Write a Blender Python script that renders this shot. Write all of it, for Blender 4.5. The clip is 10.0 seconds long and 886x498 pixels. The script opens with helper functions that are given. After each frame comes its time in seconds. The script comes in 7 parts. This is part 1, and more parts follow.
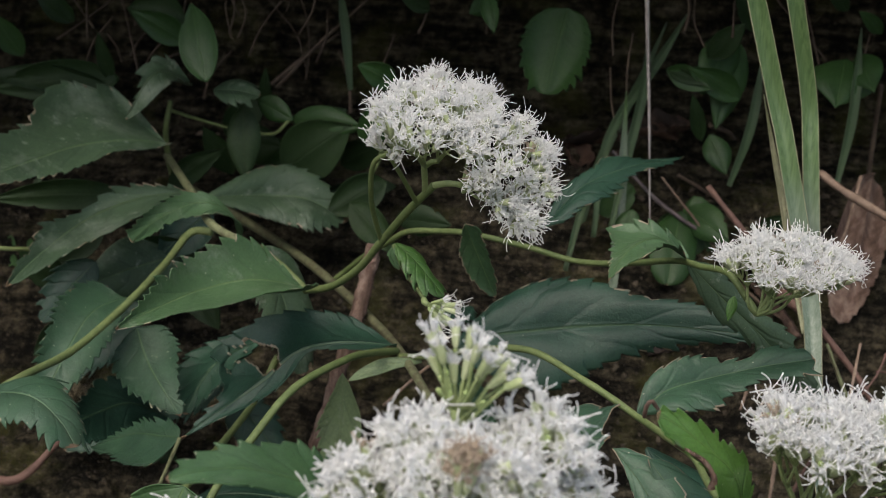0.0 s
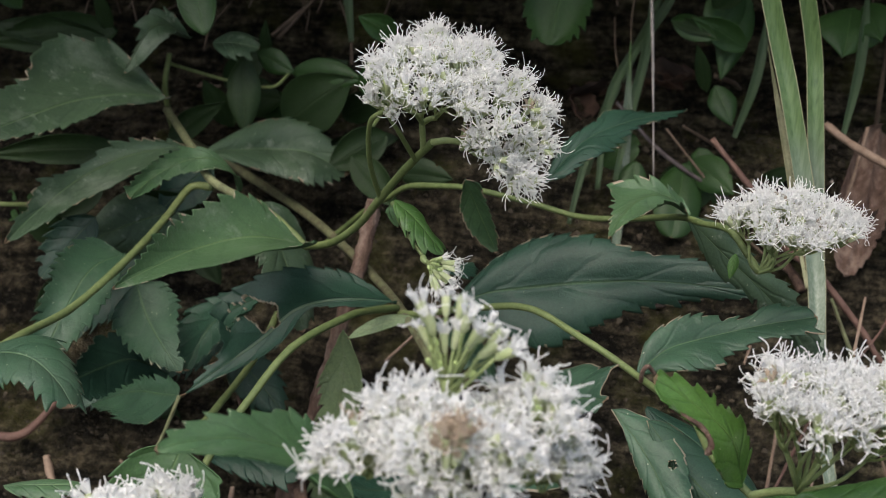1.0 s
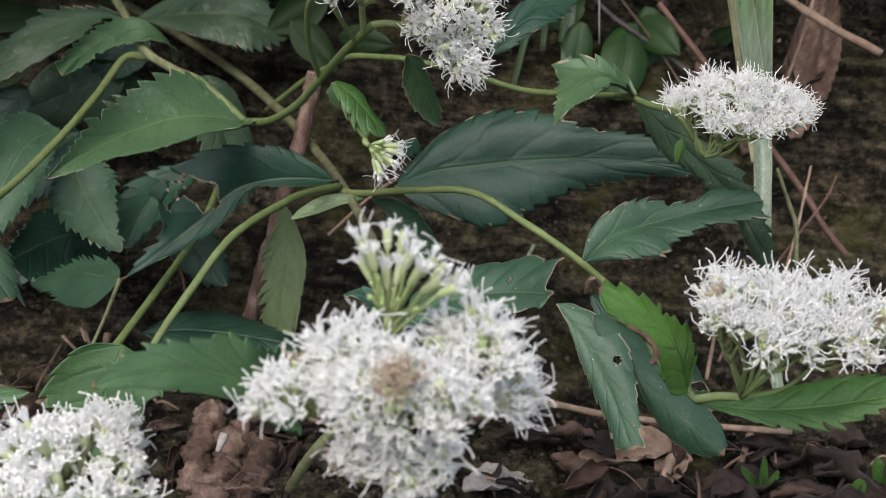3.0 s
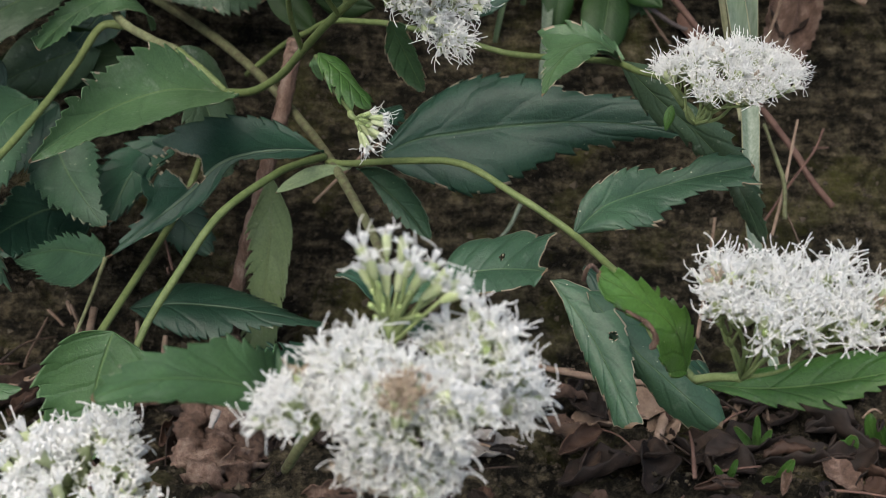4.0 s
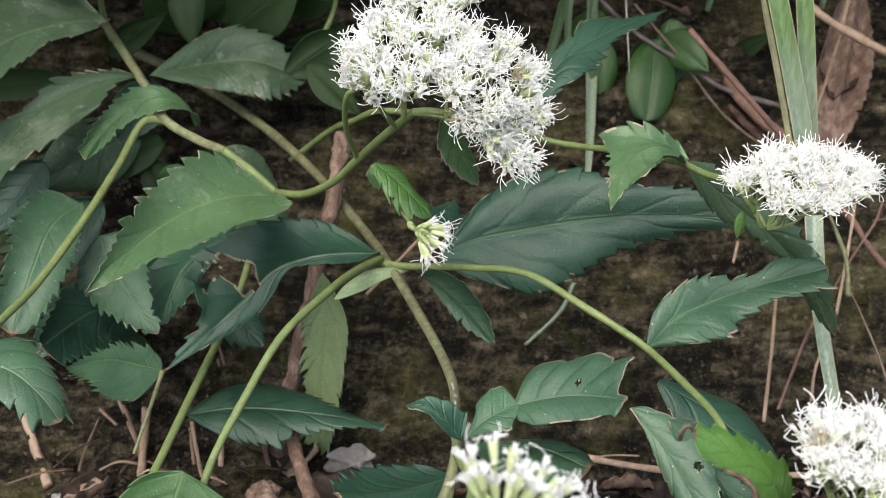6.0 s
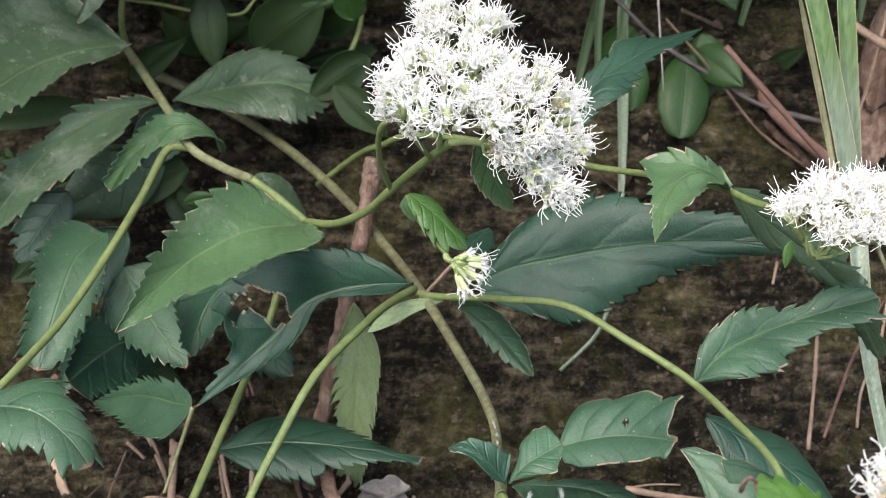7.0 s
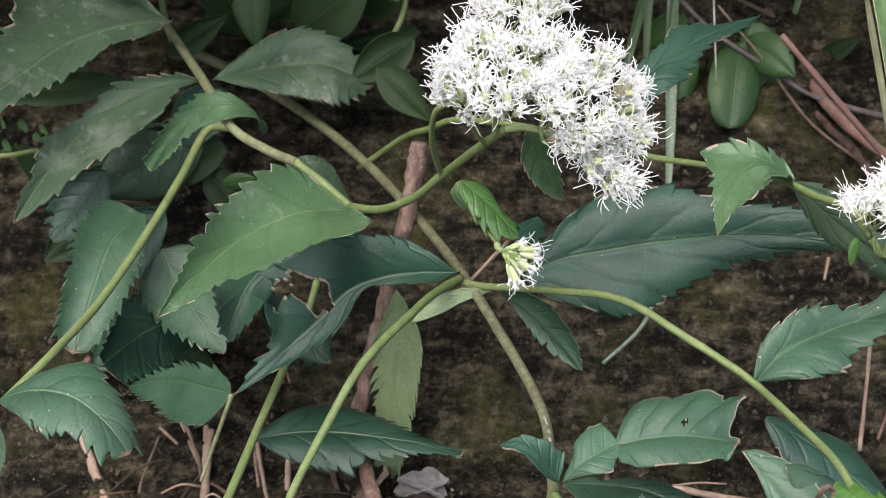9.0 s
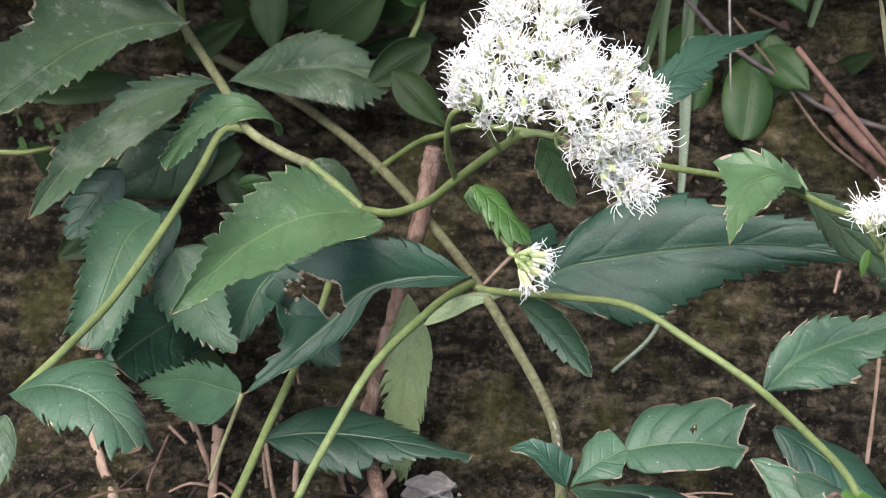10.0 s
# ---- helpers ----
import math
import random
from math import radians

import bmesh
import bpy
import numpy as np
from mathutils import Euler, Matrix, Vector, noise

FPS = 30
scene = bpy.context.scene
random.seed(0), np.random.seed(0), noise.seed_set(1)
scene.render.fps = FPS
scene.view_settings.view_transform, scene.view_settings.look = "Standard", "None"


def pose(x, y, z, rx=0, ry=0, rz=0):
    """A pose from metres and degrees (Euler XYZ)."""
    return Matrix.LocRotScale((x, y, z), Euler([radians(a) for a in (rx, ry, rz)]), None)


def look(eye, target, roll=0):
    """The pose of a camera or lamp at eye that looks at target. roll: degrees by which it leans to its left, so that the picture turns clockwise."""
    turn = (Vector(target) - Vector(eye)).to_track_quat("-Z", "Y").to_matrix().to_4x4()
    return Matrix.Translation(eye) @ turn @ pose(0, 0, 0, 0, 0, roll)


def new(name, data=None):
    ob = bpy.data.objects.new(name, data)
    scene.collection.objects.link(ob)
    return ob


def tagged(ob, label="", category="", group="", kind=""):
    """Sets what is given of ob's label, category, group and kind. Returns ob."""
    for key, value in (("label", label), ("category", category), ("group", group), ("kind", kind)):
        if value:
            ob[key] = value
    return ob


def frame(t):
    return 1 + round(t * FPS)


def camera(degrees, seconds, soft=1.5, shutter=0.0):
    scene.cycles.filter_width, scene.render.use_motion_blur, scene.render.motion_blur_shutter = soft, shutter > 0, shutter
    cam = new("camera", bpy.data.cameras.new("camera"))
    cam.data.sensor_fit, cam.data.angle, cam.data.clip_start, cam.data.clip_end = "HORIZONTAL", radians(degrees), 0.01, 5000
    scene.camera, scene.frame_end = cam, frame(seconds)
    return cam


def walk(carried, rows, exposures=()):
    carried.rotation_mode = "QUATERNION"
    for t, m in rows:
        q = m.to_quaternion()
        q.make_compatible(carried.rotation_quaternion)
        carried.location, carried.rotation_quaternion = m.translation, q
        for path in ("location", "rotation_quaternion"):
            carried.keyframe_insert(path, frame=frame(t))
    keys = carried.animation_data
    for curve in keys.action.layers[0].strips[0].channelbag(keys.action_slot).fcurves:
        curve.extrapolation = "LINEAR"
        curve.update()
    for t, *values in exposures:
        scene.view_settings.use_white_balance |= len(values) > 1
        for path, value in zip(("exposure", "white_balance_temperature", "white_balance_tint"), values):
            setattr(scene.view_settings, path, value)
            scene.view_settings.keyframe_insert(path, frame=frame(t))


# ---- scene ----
cam = camera(31.7, 10.0, soft=0.8)
cam.data.dof.use_dof = True
cam.data.dof.focus_distance, cam.data.dof.aperture_fstop = 0.49, 30.0
PATH = [
    (0, (0.054, -0.589, 0.191), (-0.072, 1.346, -0.297), 2.6),
    (0.5, (0.055, -0.59, 0.188), (-0.07, 1.337, -0.333), 2.8),
    (1, (0.058, -0.582, 0.195), (-0.079, 1.334, -0.365), 2.3),
    (1.5, (0.055, -0.576, 0.202), (-0.087, 1.338, -0.358), 2.0),
    (2, (0.055, -0.575, 0.207), (-0.093, 1.325, -0.398), 1.9),
    (2.5, (0.056, -0.571, 0.211), (-0.067, 1.306, -0.468), 1.8),
    (3, (0.057, -0.566, 0.215), (0.003, 1.276, -0.564), 2.5),
    (3.2, (0.056, -0.563, 0.218), (0.021, 1.271, -0.58), 2.2),
    (4.5, (0.047, -0.55, 0.236), (0.025, 1.246, -0.644), 1.1),
    (5, (0.041, -0.541, 0.249), (0.017, 1.257, -0.628), 0.6),
    (5.5, (0.036, -0.535, 0.257), (0.011, 1.262, -0.621), -0.1),
    (7, (0.024, -0.508, 0.265), (-0.025, 1.287, -0.616), -1.9),
    (7.5, (0.019, -0.502, 0.267), (-0.038, 1.295, -0.61), -1.7),
    (8, (0.016, -0.495, 0.27), (-0.048, 1.301, -0.608), -2.5),
    (8.5, (0.013, -0.499, 0.266), (-0.055, 1.286, -0.634), -2.0),
    (9, (0.012, -0.494, 0.26), (-0.057, 1.291, -0.639), -1.0),
    (9.5, (0.011, -0.496, 0.258), (-0.064, 1.294, -0.632), -0.6),
    (10, (0.011, -0.497, 0.259), (-0.07, 1.294, -0.628), -0.0),
]
EXPOSURES = [(0.0, 0.65, 6650, 11), (0.5, 0.93, 6600, 11), (1.0, 0.82, 6600, 11), (1.5, 0.77, 6600, 11), (2.0, 0.95, 6550, 11), (3.0, 0.98, 6450, 11), (4.5, 0.82, 6600, 8), (5.0, 0.84, 6600, 8), (5.5, 1.24, 6650, 8), (7.0, 1.72, 6500, 12), (8.0, 1.4, 6450, 13), (10.0, 1.86, 6400, 15)]
walk(cam, [(t, look(e, g, r)) for t, e, g, r in PATH], EXPOSURES)

# ---- light: an overcast sky over a shaded bank ----
world = bpy.data.worlds.new("sky")
scene.world = world
world.use_nodes = True
wn = world.node_tree
sky = wn.nodes.new("ShaderNodeTexSky")
sky.sky_type = "NISHITA"
sky.sun_disc = False
sky.sun_elevation, sky.sun_rotation = radians(55), radians(200)
sky.dust_density = 4.0
sky_bg = wn.nodes["Background"]
sky_bg.inputs["Strength"].default_value = 0.15
wn.links.new(sky.outputs[0], sky_bg.inputs[0])
sun = new("sun", bpy.data.lights.new("sun", "SUN"))
sun.data.energy, sun.data.angle, sun.data.color = 1.2, radians(60), (1.0, 0.96, 0.9)
sun.matrix_world = look((-0.5, -1.3, 2.6), (0, 0, 0))


# ---- materials ----
class Nodes:
    """A small wrapper that adds and links shader nodes."""

    def __init__(self, name):
        self.m = bpy.data.materials.new(name)
        self.m.use_nodes = True
        self.t = self.m.node_tree
        self.p = self.t.nodes["Principled BSDF"]
        self.out = self.t.nodes["Material Output"]

    def add(self, kind, **sets):
        n = self.t.nodes.new(kind)
        for k, v in sets.items():
            setattr(n, k, v)
        return n

    def put(self, a, b):
        self.t.links.new(a, b)

    def math(self, op, a, b=None, clamp=False):
        n = self.add("ShaderNodeMath", operation=op, use_clamp=clamp)
        for i, v in enumerate((a, b)):
            if v is None:
                continue
            if isinstance(v, (int, float)):
                n.inputs[i].default_value = v
            else:
                self.put(v, n.inputs[i])
        return n.outputs[0]

    def noise(self, scale, detail=4, rough=0.6, where=None):
        n = self.add("ShaderNodeTexNoise")
        n.inputs["Scale"].default_value = scale
        n.inputs["Detail"].default_value = detail
        n.inputs["Roughness"].default_value = rough
        if where is None:
            where = self.add("ShaderNodeTexCoord").outputs["Object"]
        self.put(where, n.inputs["Vector"])
        return n.outputs["Fac"]

    def ramp(self, fac, *stops):
        n = self.add("ShaderNodeValToRGB")
        while len(n.color_ramp.elements) < len(stops):
            n.color_ramp.elements.new(0.5)
        for e, (at, c) in zip(n.color_ramp.elements, stops):
            e.position, e.color = at, (*c, 1)
        self.put(fac, n.inputs[0])
        return n.outputs[0]

    def mix(self, fac, a, b, kind="MIX"):
        n = self.add("ShaderNodeMix", data_type="RGBA", blend_type=kind)
        for i, v in ((0, fac), (6, a), (7, b)):
            if isinstance(v, (int, float)):
                n.inputs[i].default_value = v
            elif isinstance(v, tuple):
                n.inputs[i].default_value = (*v, 1)
            else:
                self.put(v, n.inputs[i])
        return n.outputs[2]

    def bump(self, height, strength, distance):
        n = self.add("ShaderNodeBump")
        n.inputs["Strength"].default_value = strength
        n.inputs["Distance"].default_value = distance
        self.put(height, n.inputs["Height"])
        self.put(n.outputs[0], self.p.inputs["Normal"])

    def colour(self, c):
        self.put(c, self.p.inputs["Base Color"])


def leaf_material(name, dark, mid, vein, gloss=0.45, spots=0.34, brown_tip=0.3, shine=0.4, bloom_sheen=1.6, veins=1.0):
    """A leaf blade: mottled green, pinnate veins in relief, pale specks and browned margins. UV: u along, v across (0.5 = midrib)."""
    n = Nodes(name)
    uv = n.add("ShaderNodeUVMap").outputs[0]
    sep = n.add("ShaderNodeSeparateXYZ")
    n.put(uv, sep.inputs[0])
    u = sep.outputs[0]
    v = n.math("ABSOLUTE", n.math("MULTIPLY", n.math("SUBTRACT", sep.outputs[1], 0.5), 2.0))
    wob = n.math("MULTIPLY", n.noise(60, 2), 0.7)
    s = n.math("ADD", n.math("SUBTRACT", n.math("MULTIPLY", u, 5.0), n.math("MULTIPLY", n.math("POWER", v, 0.85), 1.2)), wob)
    d = n.math("ABSOLUTE", n.math("SUBTRACT", n.math("FRACT", s), 0.5))
    side = n.math("SUBTRACT", 1.0, n.math("MULTIPLY", n.math("SUBTRACT", 0.5, d), 7.0), clamp=True)
    rib = n.math("SUBTRACT", 1.0, n.math("MULTIPLY", v, 24.0), clamp=True)
    net = n.add("ShaderNodeTexVoronoi", feature="DISTANCE_TO_EDGE")
    net.inputs["Scale"].default_value = 380
    n.put(n.add("ShaderNodeTexCoord").outputs["Object"], net.inputs["Vector"])
    netl = n.math("SUBTRACT", 1.0, n.math("MULTIPLY", net.outputs[0], 9.0), clamp=True)
    info = n.add("ShaderNodeObjectInfo").outputs["Random"]
    tone = n.math("ADD", n.math("MULTIPLY", n.noise(45, 5), 0.8), n.math("MULTIPLY", info, 0.25))
    c = n.ramp(tone, (0.3, dark), (0.75, mid))
    c = n.mix(n.math("MULTIPLY", netl, 0.035), c, vein)
    c = n.mix(n.math("MULTIPLY", side, 0.20 * veins), c, tuple(0.75 * q for q in dark))
    c = n.mix(n.math("MULTIPLY", rib, 0.48), c, vein)
    dots = n.add("ShaderNodeTexVoronoi")
    dots.inputs["Scale"].default_value = 240
    n.put(n.add("ShaderNodeTexCoord").outputs["Object"], dots.inputs["Vector"])
    dot = n.math("LESS_THAN", dots.outputs["Distance"], n.math("MULTIPLY", n.noise(30, 2), 0.36 * spots))
    c = n.mix(n.math("MULTIPLY", dot, 0.55), c, (0.42, 0.44, 0.32))
    # pale patches: powdery bloom, and sky sheen put into the colour
    haze = n.math("MULTIPLY", n.math("SUBTRACT", n.noise(28, 6, 0.7), 0.52, clamp=True), bloom_sheen, clamp=True)
    c = n.mix(haze, c, (0.215, 0.255, 0.20))
    dust = n.math("MULTIPLY", n.math("SUBTRACT", n.noise(130, 4, 0.65), 0.60, clamp=True), 1.6 * bloom_sheen, clamp=True)
    c = n.mix(dust, c, (0.27, 0.30, 0.25))
    edge = n.math("ADD", v, n.math("MULTIPLY", n.noise(110, 4), 0.5))
    rim = n.math("MULTIPLY", n.math("GREATER_THAN", edge, 1.36 - 0.12 * brown_tip), 0.7)
    tip = n.math("GREATER_THAN", n.math("ADD", u, n.math("MULTIPLY", n.noise(140, 3), 0.08)), 1.035 - 0.05 * brown_tip)
    c = n.mix(n.math("MAXIMUM", rim, n.math("MULTIPLY", tip, 0.9)), c, (0.16, 0.10, 0.06))
    fine = n.noise(1100, 3, 0.7)
    c = n.mix(0.55, c, n.ramp(fine, (0.3, (0.35, 0.35, 0.35)), (0.7, (0.65, 0.65, 0.65))), "OVERLAY")
    pale = n.math("MULTIPLY", n.math("GREATER_THAN", n.math("ADD", v, n.math("MULTIPLY", n.noise(55, 4), 0.16)), 1.10), 0.6 if brown_tip else 0.0)
    c = n.mix(pale, c, (0.27, 0.26, 0.19))
    n.colour(c)
    n.p.inputs["Roughness"].default_value = gloss
    n.p.inputs["Specular IOR Level"].default_value = shine
    relief = n.math("SUBTRACT", n.math("ADD", n.math("MULTIPLY", n.noise(190, 4), 0.35), n.math("MULTIPLY", fine, 0.25)), n.math("ADD", n.math("MULTIPLY", side, 0.42 * min(1, veins)), n.math("ADD", n.math("MULTIPLY", netl, 0.07), rib)))
    n.bump(relief, 0.35 + 0.15 * veins, 0.0011)
    tr = n.add("ShaderNodeBsdfTranslucent")
    n.put(n.mix(1.0, c, (1.0, 1.15, 0.5), "MULTIPLY"), tr.inputs[0])
    mx = n.add("ShaderNodeMixShader")
    mx.inputs[0].default_value = 0.22
    n.put(n.p.outputs[0], mx.inputs[1])
    n.put(tr.outputs[0], mx.inputs[2])
    n.put(mx.outputs[0], n.out.inputs[0])
    return n.m


LEAF = leaf_material("leaf_green", (0.030, 0.058, 0.031), (0.064, 0.111, 0.057), (0.13, 0.20, 0.08), 0.56, shine=0.4, bloom_sheen=3.0)
LEAF_MID = leaf_material("leaf_mid_green", (0.018, 0.048, 0.027), (0.042, 0.096, 0.050), (0.12, 0.19, 0.08), 0.5, shine=0.42, bloom_sheen=0.8, veins=0.7)
LEAF_FRONT = leaf_material("leaf_fresh_green", (0.024, 0.064, 0.024), (0.054, 0.118, 0.042), (0.13, 0.20, 0.07), 0.5, bloom_sheen=0.5, veins=0.8)
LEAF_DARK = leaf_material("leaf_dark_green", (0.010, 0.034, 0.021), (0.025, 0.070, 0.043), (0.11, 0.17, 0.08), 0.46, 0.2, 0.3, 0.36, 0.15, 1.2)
# leaf green darkened to carry the shade behind the plant and in the recess
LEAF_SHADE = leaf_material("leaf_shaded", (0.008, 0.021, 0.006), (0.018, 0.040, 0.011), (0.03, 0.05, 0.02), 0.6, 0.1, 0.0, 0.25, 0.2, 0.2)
LEAF_LIGHT = leaf_material("leaf_light_green", (0.036, 0.080, 0.035), (0.070, 0.134, 0.058), (0.15, 0.22, 0.08), 0.46)
LEAF_BRIGHT = leaf_material("leaf_bright_green", (0.036, 0.095, 0.018), (0.072, 0.165, 0.032), (0.15, 0.24, 0.06), 0.45)
LEAF_PALE = leaf_material("leaf_pale_underside", (0.12, 0.17, 0.085), (0.18, 0.25, 0.12), (0.24, 0.30, 0.15), 0.6)
LEAF_BACK = leaf_material("leaf_weed", (0.014, 0.044, 0.010), (0.033, 0.082, 0.019), (0.07, 0.12, 0.04), 0.5, 0.1, 0.0, 0.36, 0.2, 0.35)
RIM = leaf_material("eaten_rim", (0.14, 0.105, 0.07), (0.36, 0.32, 0.24), (0.25, 0.2, 0.15), 0.8, 0.0, 0.0, 0.2, 0.0)


def plain(name, *stops, scale=80, rough=0.7, bump=0.4, depth=0.0006, along=None, spec=0.3, trans=0.0):
    n = Nodes(name)
    where = None
    if along:
        mp = n.add("ShaderNodeMapping")
        mp.inputs["Scale"].default_value = along
        n.put(n.add("ShaderNodeTexCoord").outputs["Object"], mp.inputs[0])
        where = mp.outputs[0]
    f = n.noise(scale, 6, 0.65, where)
    big = n.noise(scale * 0.17, 3)
    info = n.add("ShaderNodeObjectInfo").outputs["Random"]
    tone = n.math("ADD", n.math("MULTIPLY", f, 0.6), n.math("ADD", n.math("MULTIPLY", big, 0.3), n.math("MULTIPLY", n.math("SUBTRACT", info, 0.5), 0.15)))
    flecks = n.noise(scale * 6, 3, 0.7)
    n.colour(n.mix(0.6, n.ramp(tone, *stops), n.ramp(flecks, (0.3, (0.36, 0.36, 0.36)), (0.7, (0.64, 0.64, 0.64))), "OVERLAY"))
    n.p.inputs["Roughness"].default_value = rough
    n.p.inputs["Specular IOR Level"].default_value = spec
    n.bump(n.noise(scale * 2.3, 5, 0.7, where), bump, depth)
    if trans:
        tr = n.add("ShaderNodeBsdfTranslucent")
        tr.inputs[0].default_value = (0.87, 0.88, 0.84, 1)
        mx = n.add("ShaderNodeMixShader")
        mx.inputs[0].default_value = trans
        n.put(n.p.outputs[0], mx.inputs[1])
        n.put(tr.outputs[0], mx.inputs[2])
        n.put(mx.outputs[0], n.out.inputs[0])
    return n.m


STEM = plain("stem_green", (0.3, (0.07, 0.10, 0.032)), (0.7, (0.15, 0.19, 0.072)), scale=260, rough=0.6, bump=0.5, depth=0.0005)
STEM_OLD = plain("stem_brownish", (0.32, (0.07, 0.066, 0.036)), (0.5, (0.125, 0.14, 0.068)), (0.7, (0.21, 0.225, 0.125)), scale=330, rough=0.7, bump=0.7)
PEDICEL = plain("pedicel_green", (0.3, (0.14, 0.19, 0.07)), (0.7, (0.26, 0.31, 0.14)), scale=300, rough=0.6)
BARK = plain("red_brown_bark", (0.34, (0.045, 0.028, 0.020)), (0.5, (0.13, 0.083, 0.062)), (0.68, (0.30, 0.225, 0.18)), scale=230, rough=0.85, bump=1.0, depth=0.0024, along=(1, 1, 0.45))
STRAW = plain("dry_straw", (0.3, (0.13, 0.088, 0.062)), (0.7, (0.32, 0.24, 0.18)), scale=150, rough=0.8, bump=0.6)
TWIG_RED = plain("reddish_twig", (0.3, (0.068, 0.037, 0.029)), (0.7, (0.17, 0.104, 0.08)), scale=200, rough=0.75, bump=0.6)
TWIG_GREY = plain("grey_twig", (0.3, (0.045, 0.038, 0.037)), (0.7, (0.14, 0.12, 0.115)), scale=200, rough=0.8, bump=0.7)
DEAD = plain("dead_leaf", (0.32, (0.007, 0.005, 0.004)), (0.5, (0.022, 0.014, 0.010)), (0.68, (0.105, 0.07, 0.05)), scale=90, rough=0.75, bump=0.8, depth=0.001)
DEAD_GREY = plain("dead_leaf_grey", (0.3, (0.14, 0.13, 0.12)), (0.7, (0.36, 0.34, 0.32)), scale=90, rough=0.8, bump=0.8, depth=0.001)


def grass_material():
    """A long blade with fine lengthwise ribs. By height, sky sheen is put into the colour as a grey-green base, shade
    as darker green above.
    """
    n = Nodes("grass_blade")
    where = n.add("ShaderNodeTexCoord").outputs["Object"]
    sep = n.add("ShaderNodeSeparateXYZ")
    n.put(where, sep.inputs[0])
    mp = n.add("ShaderNodeMapping")
    mp.inputs["Scale"].default_value = (9, 9, 0.35)
    n.put(where, mp.inputs[0])
    ribs = n.noise(110, 4, 0.6, mp.outputs[0])
    height = n.math("ADD", n.math("MULTIPLY", sep.outputs[2], 12.0), n.math("MULTIPLY", n.noise(30, 3), 0.25))
    base = n.ramp(ribs, (0.3, (0.07, 0.105, 0.065)), (0.7, (0.16, 0.20, 0.15)))
    shaded_green = n.ramp(ribs, (0.3, (0.030, 0.070, 0.014)), (0.7, (0.075, 0.135, 0.036)))
    n.colour(n.mix(n.ramp(height, (0.75, (0, 0, 0)), (1.8, (0.85, 0.85, 0.85))), base, shaded_green))
    n.p.inputs["Roughness"].default_value = 0.42
    n.p.inputs["Specular IOR Level"].default_value = 0.5
    n.bump(ribs, 0.5, 0.0006)
    return n.m


GRASS = grass_material()
# darker grass for the back blades, the recess's shade put into its colour
GRASS_SHADE = plain("shaded_grass", (0.3, (0.02, 0.045, 0.016)), (0.7, (0.055, 0.095, 0.04)), scale=70, rough=0.5, along=(6, 6, 0.6), trans=0.15)
DEAD_BROWN = plain("dead_leaf_brown", (0.3, (0.022, 0.011, 0.007)), (0.5, (0.055, 0.031, 0.020)), (0.7, (0.13, 0.08, 0.055)), scale=70, rough=0.7, bump=0.8, depth=0.001)
GRASS_RIM = plain("grass_pale_rim", (0.3, (0.14, 0.15, 0.08)), (0.7, (0.29, 0.28, 0.18)), scale=90, rough=0.6)
PETAL = plain("white_floret", (0.3, (0.77, 0.77, 0.76)), (0.7, (0.86, 0.86, 0.85)), scale=300, rough=0.6, bump=0.2, trans=0.5)
FADED = plain("faded_floret", (0.3, (0.30, 0.23, 0.16)), (0.7, (0.52, 0.45, 0.35)), scale=300, rough=0.8, trans=0.1)
CUP = plain("pale_green_involucre", (0.3, (0.33, 0.40, 0.18)), (0.7, (0.60, 0.65, 0.42)), scale=420, rough=0.6, bump=0.4, trans=0.15)
BUD = plain("green_bud", (0.3, (0.22, 0.30, 0.10)), (0.7, (0.42, 0.50, 0.24)), scale=420, rough=0.6)
# brown straw with the recess's shade put into its colour
SHADED_STRAW = plain("shade_brown_straw", (0.3, (0.035, 0.025, 0.017)), (0.7, (0.12, 0.09, 0.062)), scale=120, rough=0.85)
ROOT = plain("rootlets", (0.3, (0.06, 0.042, 0.03)), (0.7, (0.17, 0.125, 0.09)), scale=120, rough=0.85)
STONE = plain("pale_stone", (0.3, (0.16, 0.13, 0.11)), (0.7, (0.36, 0.32, 0.28)), scale=200, rough=0.85, bump=0.6)


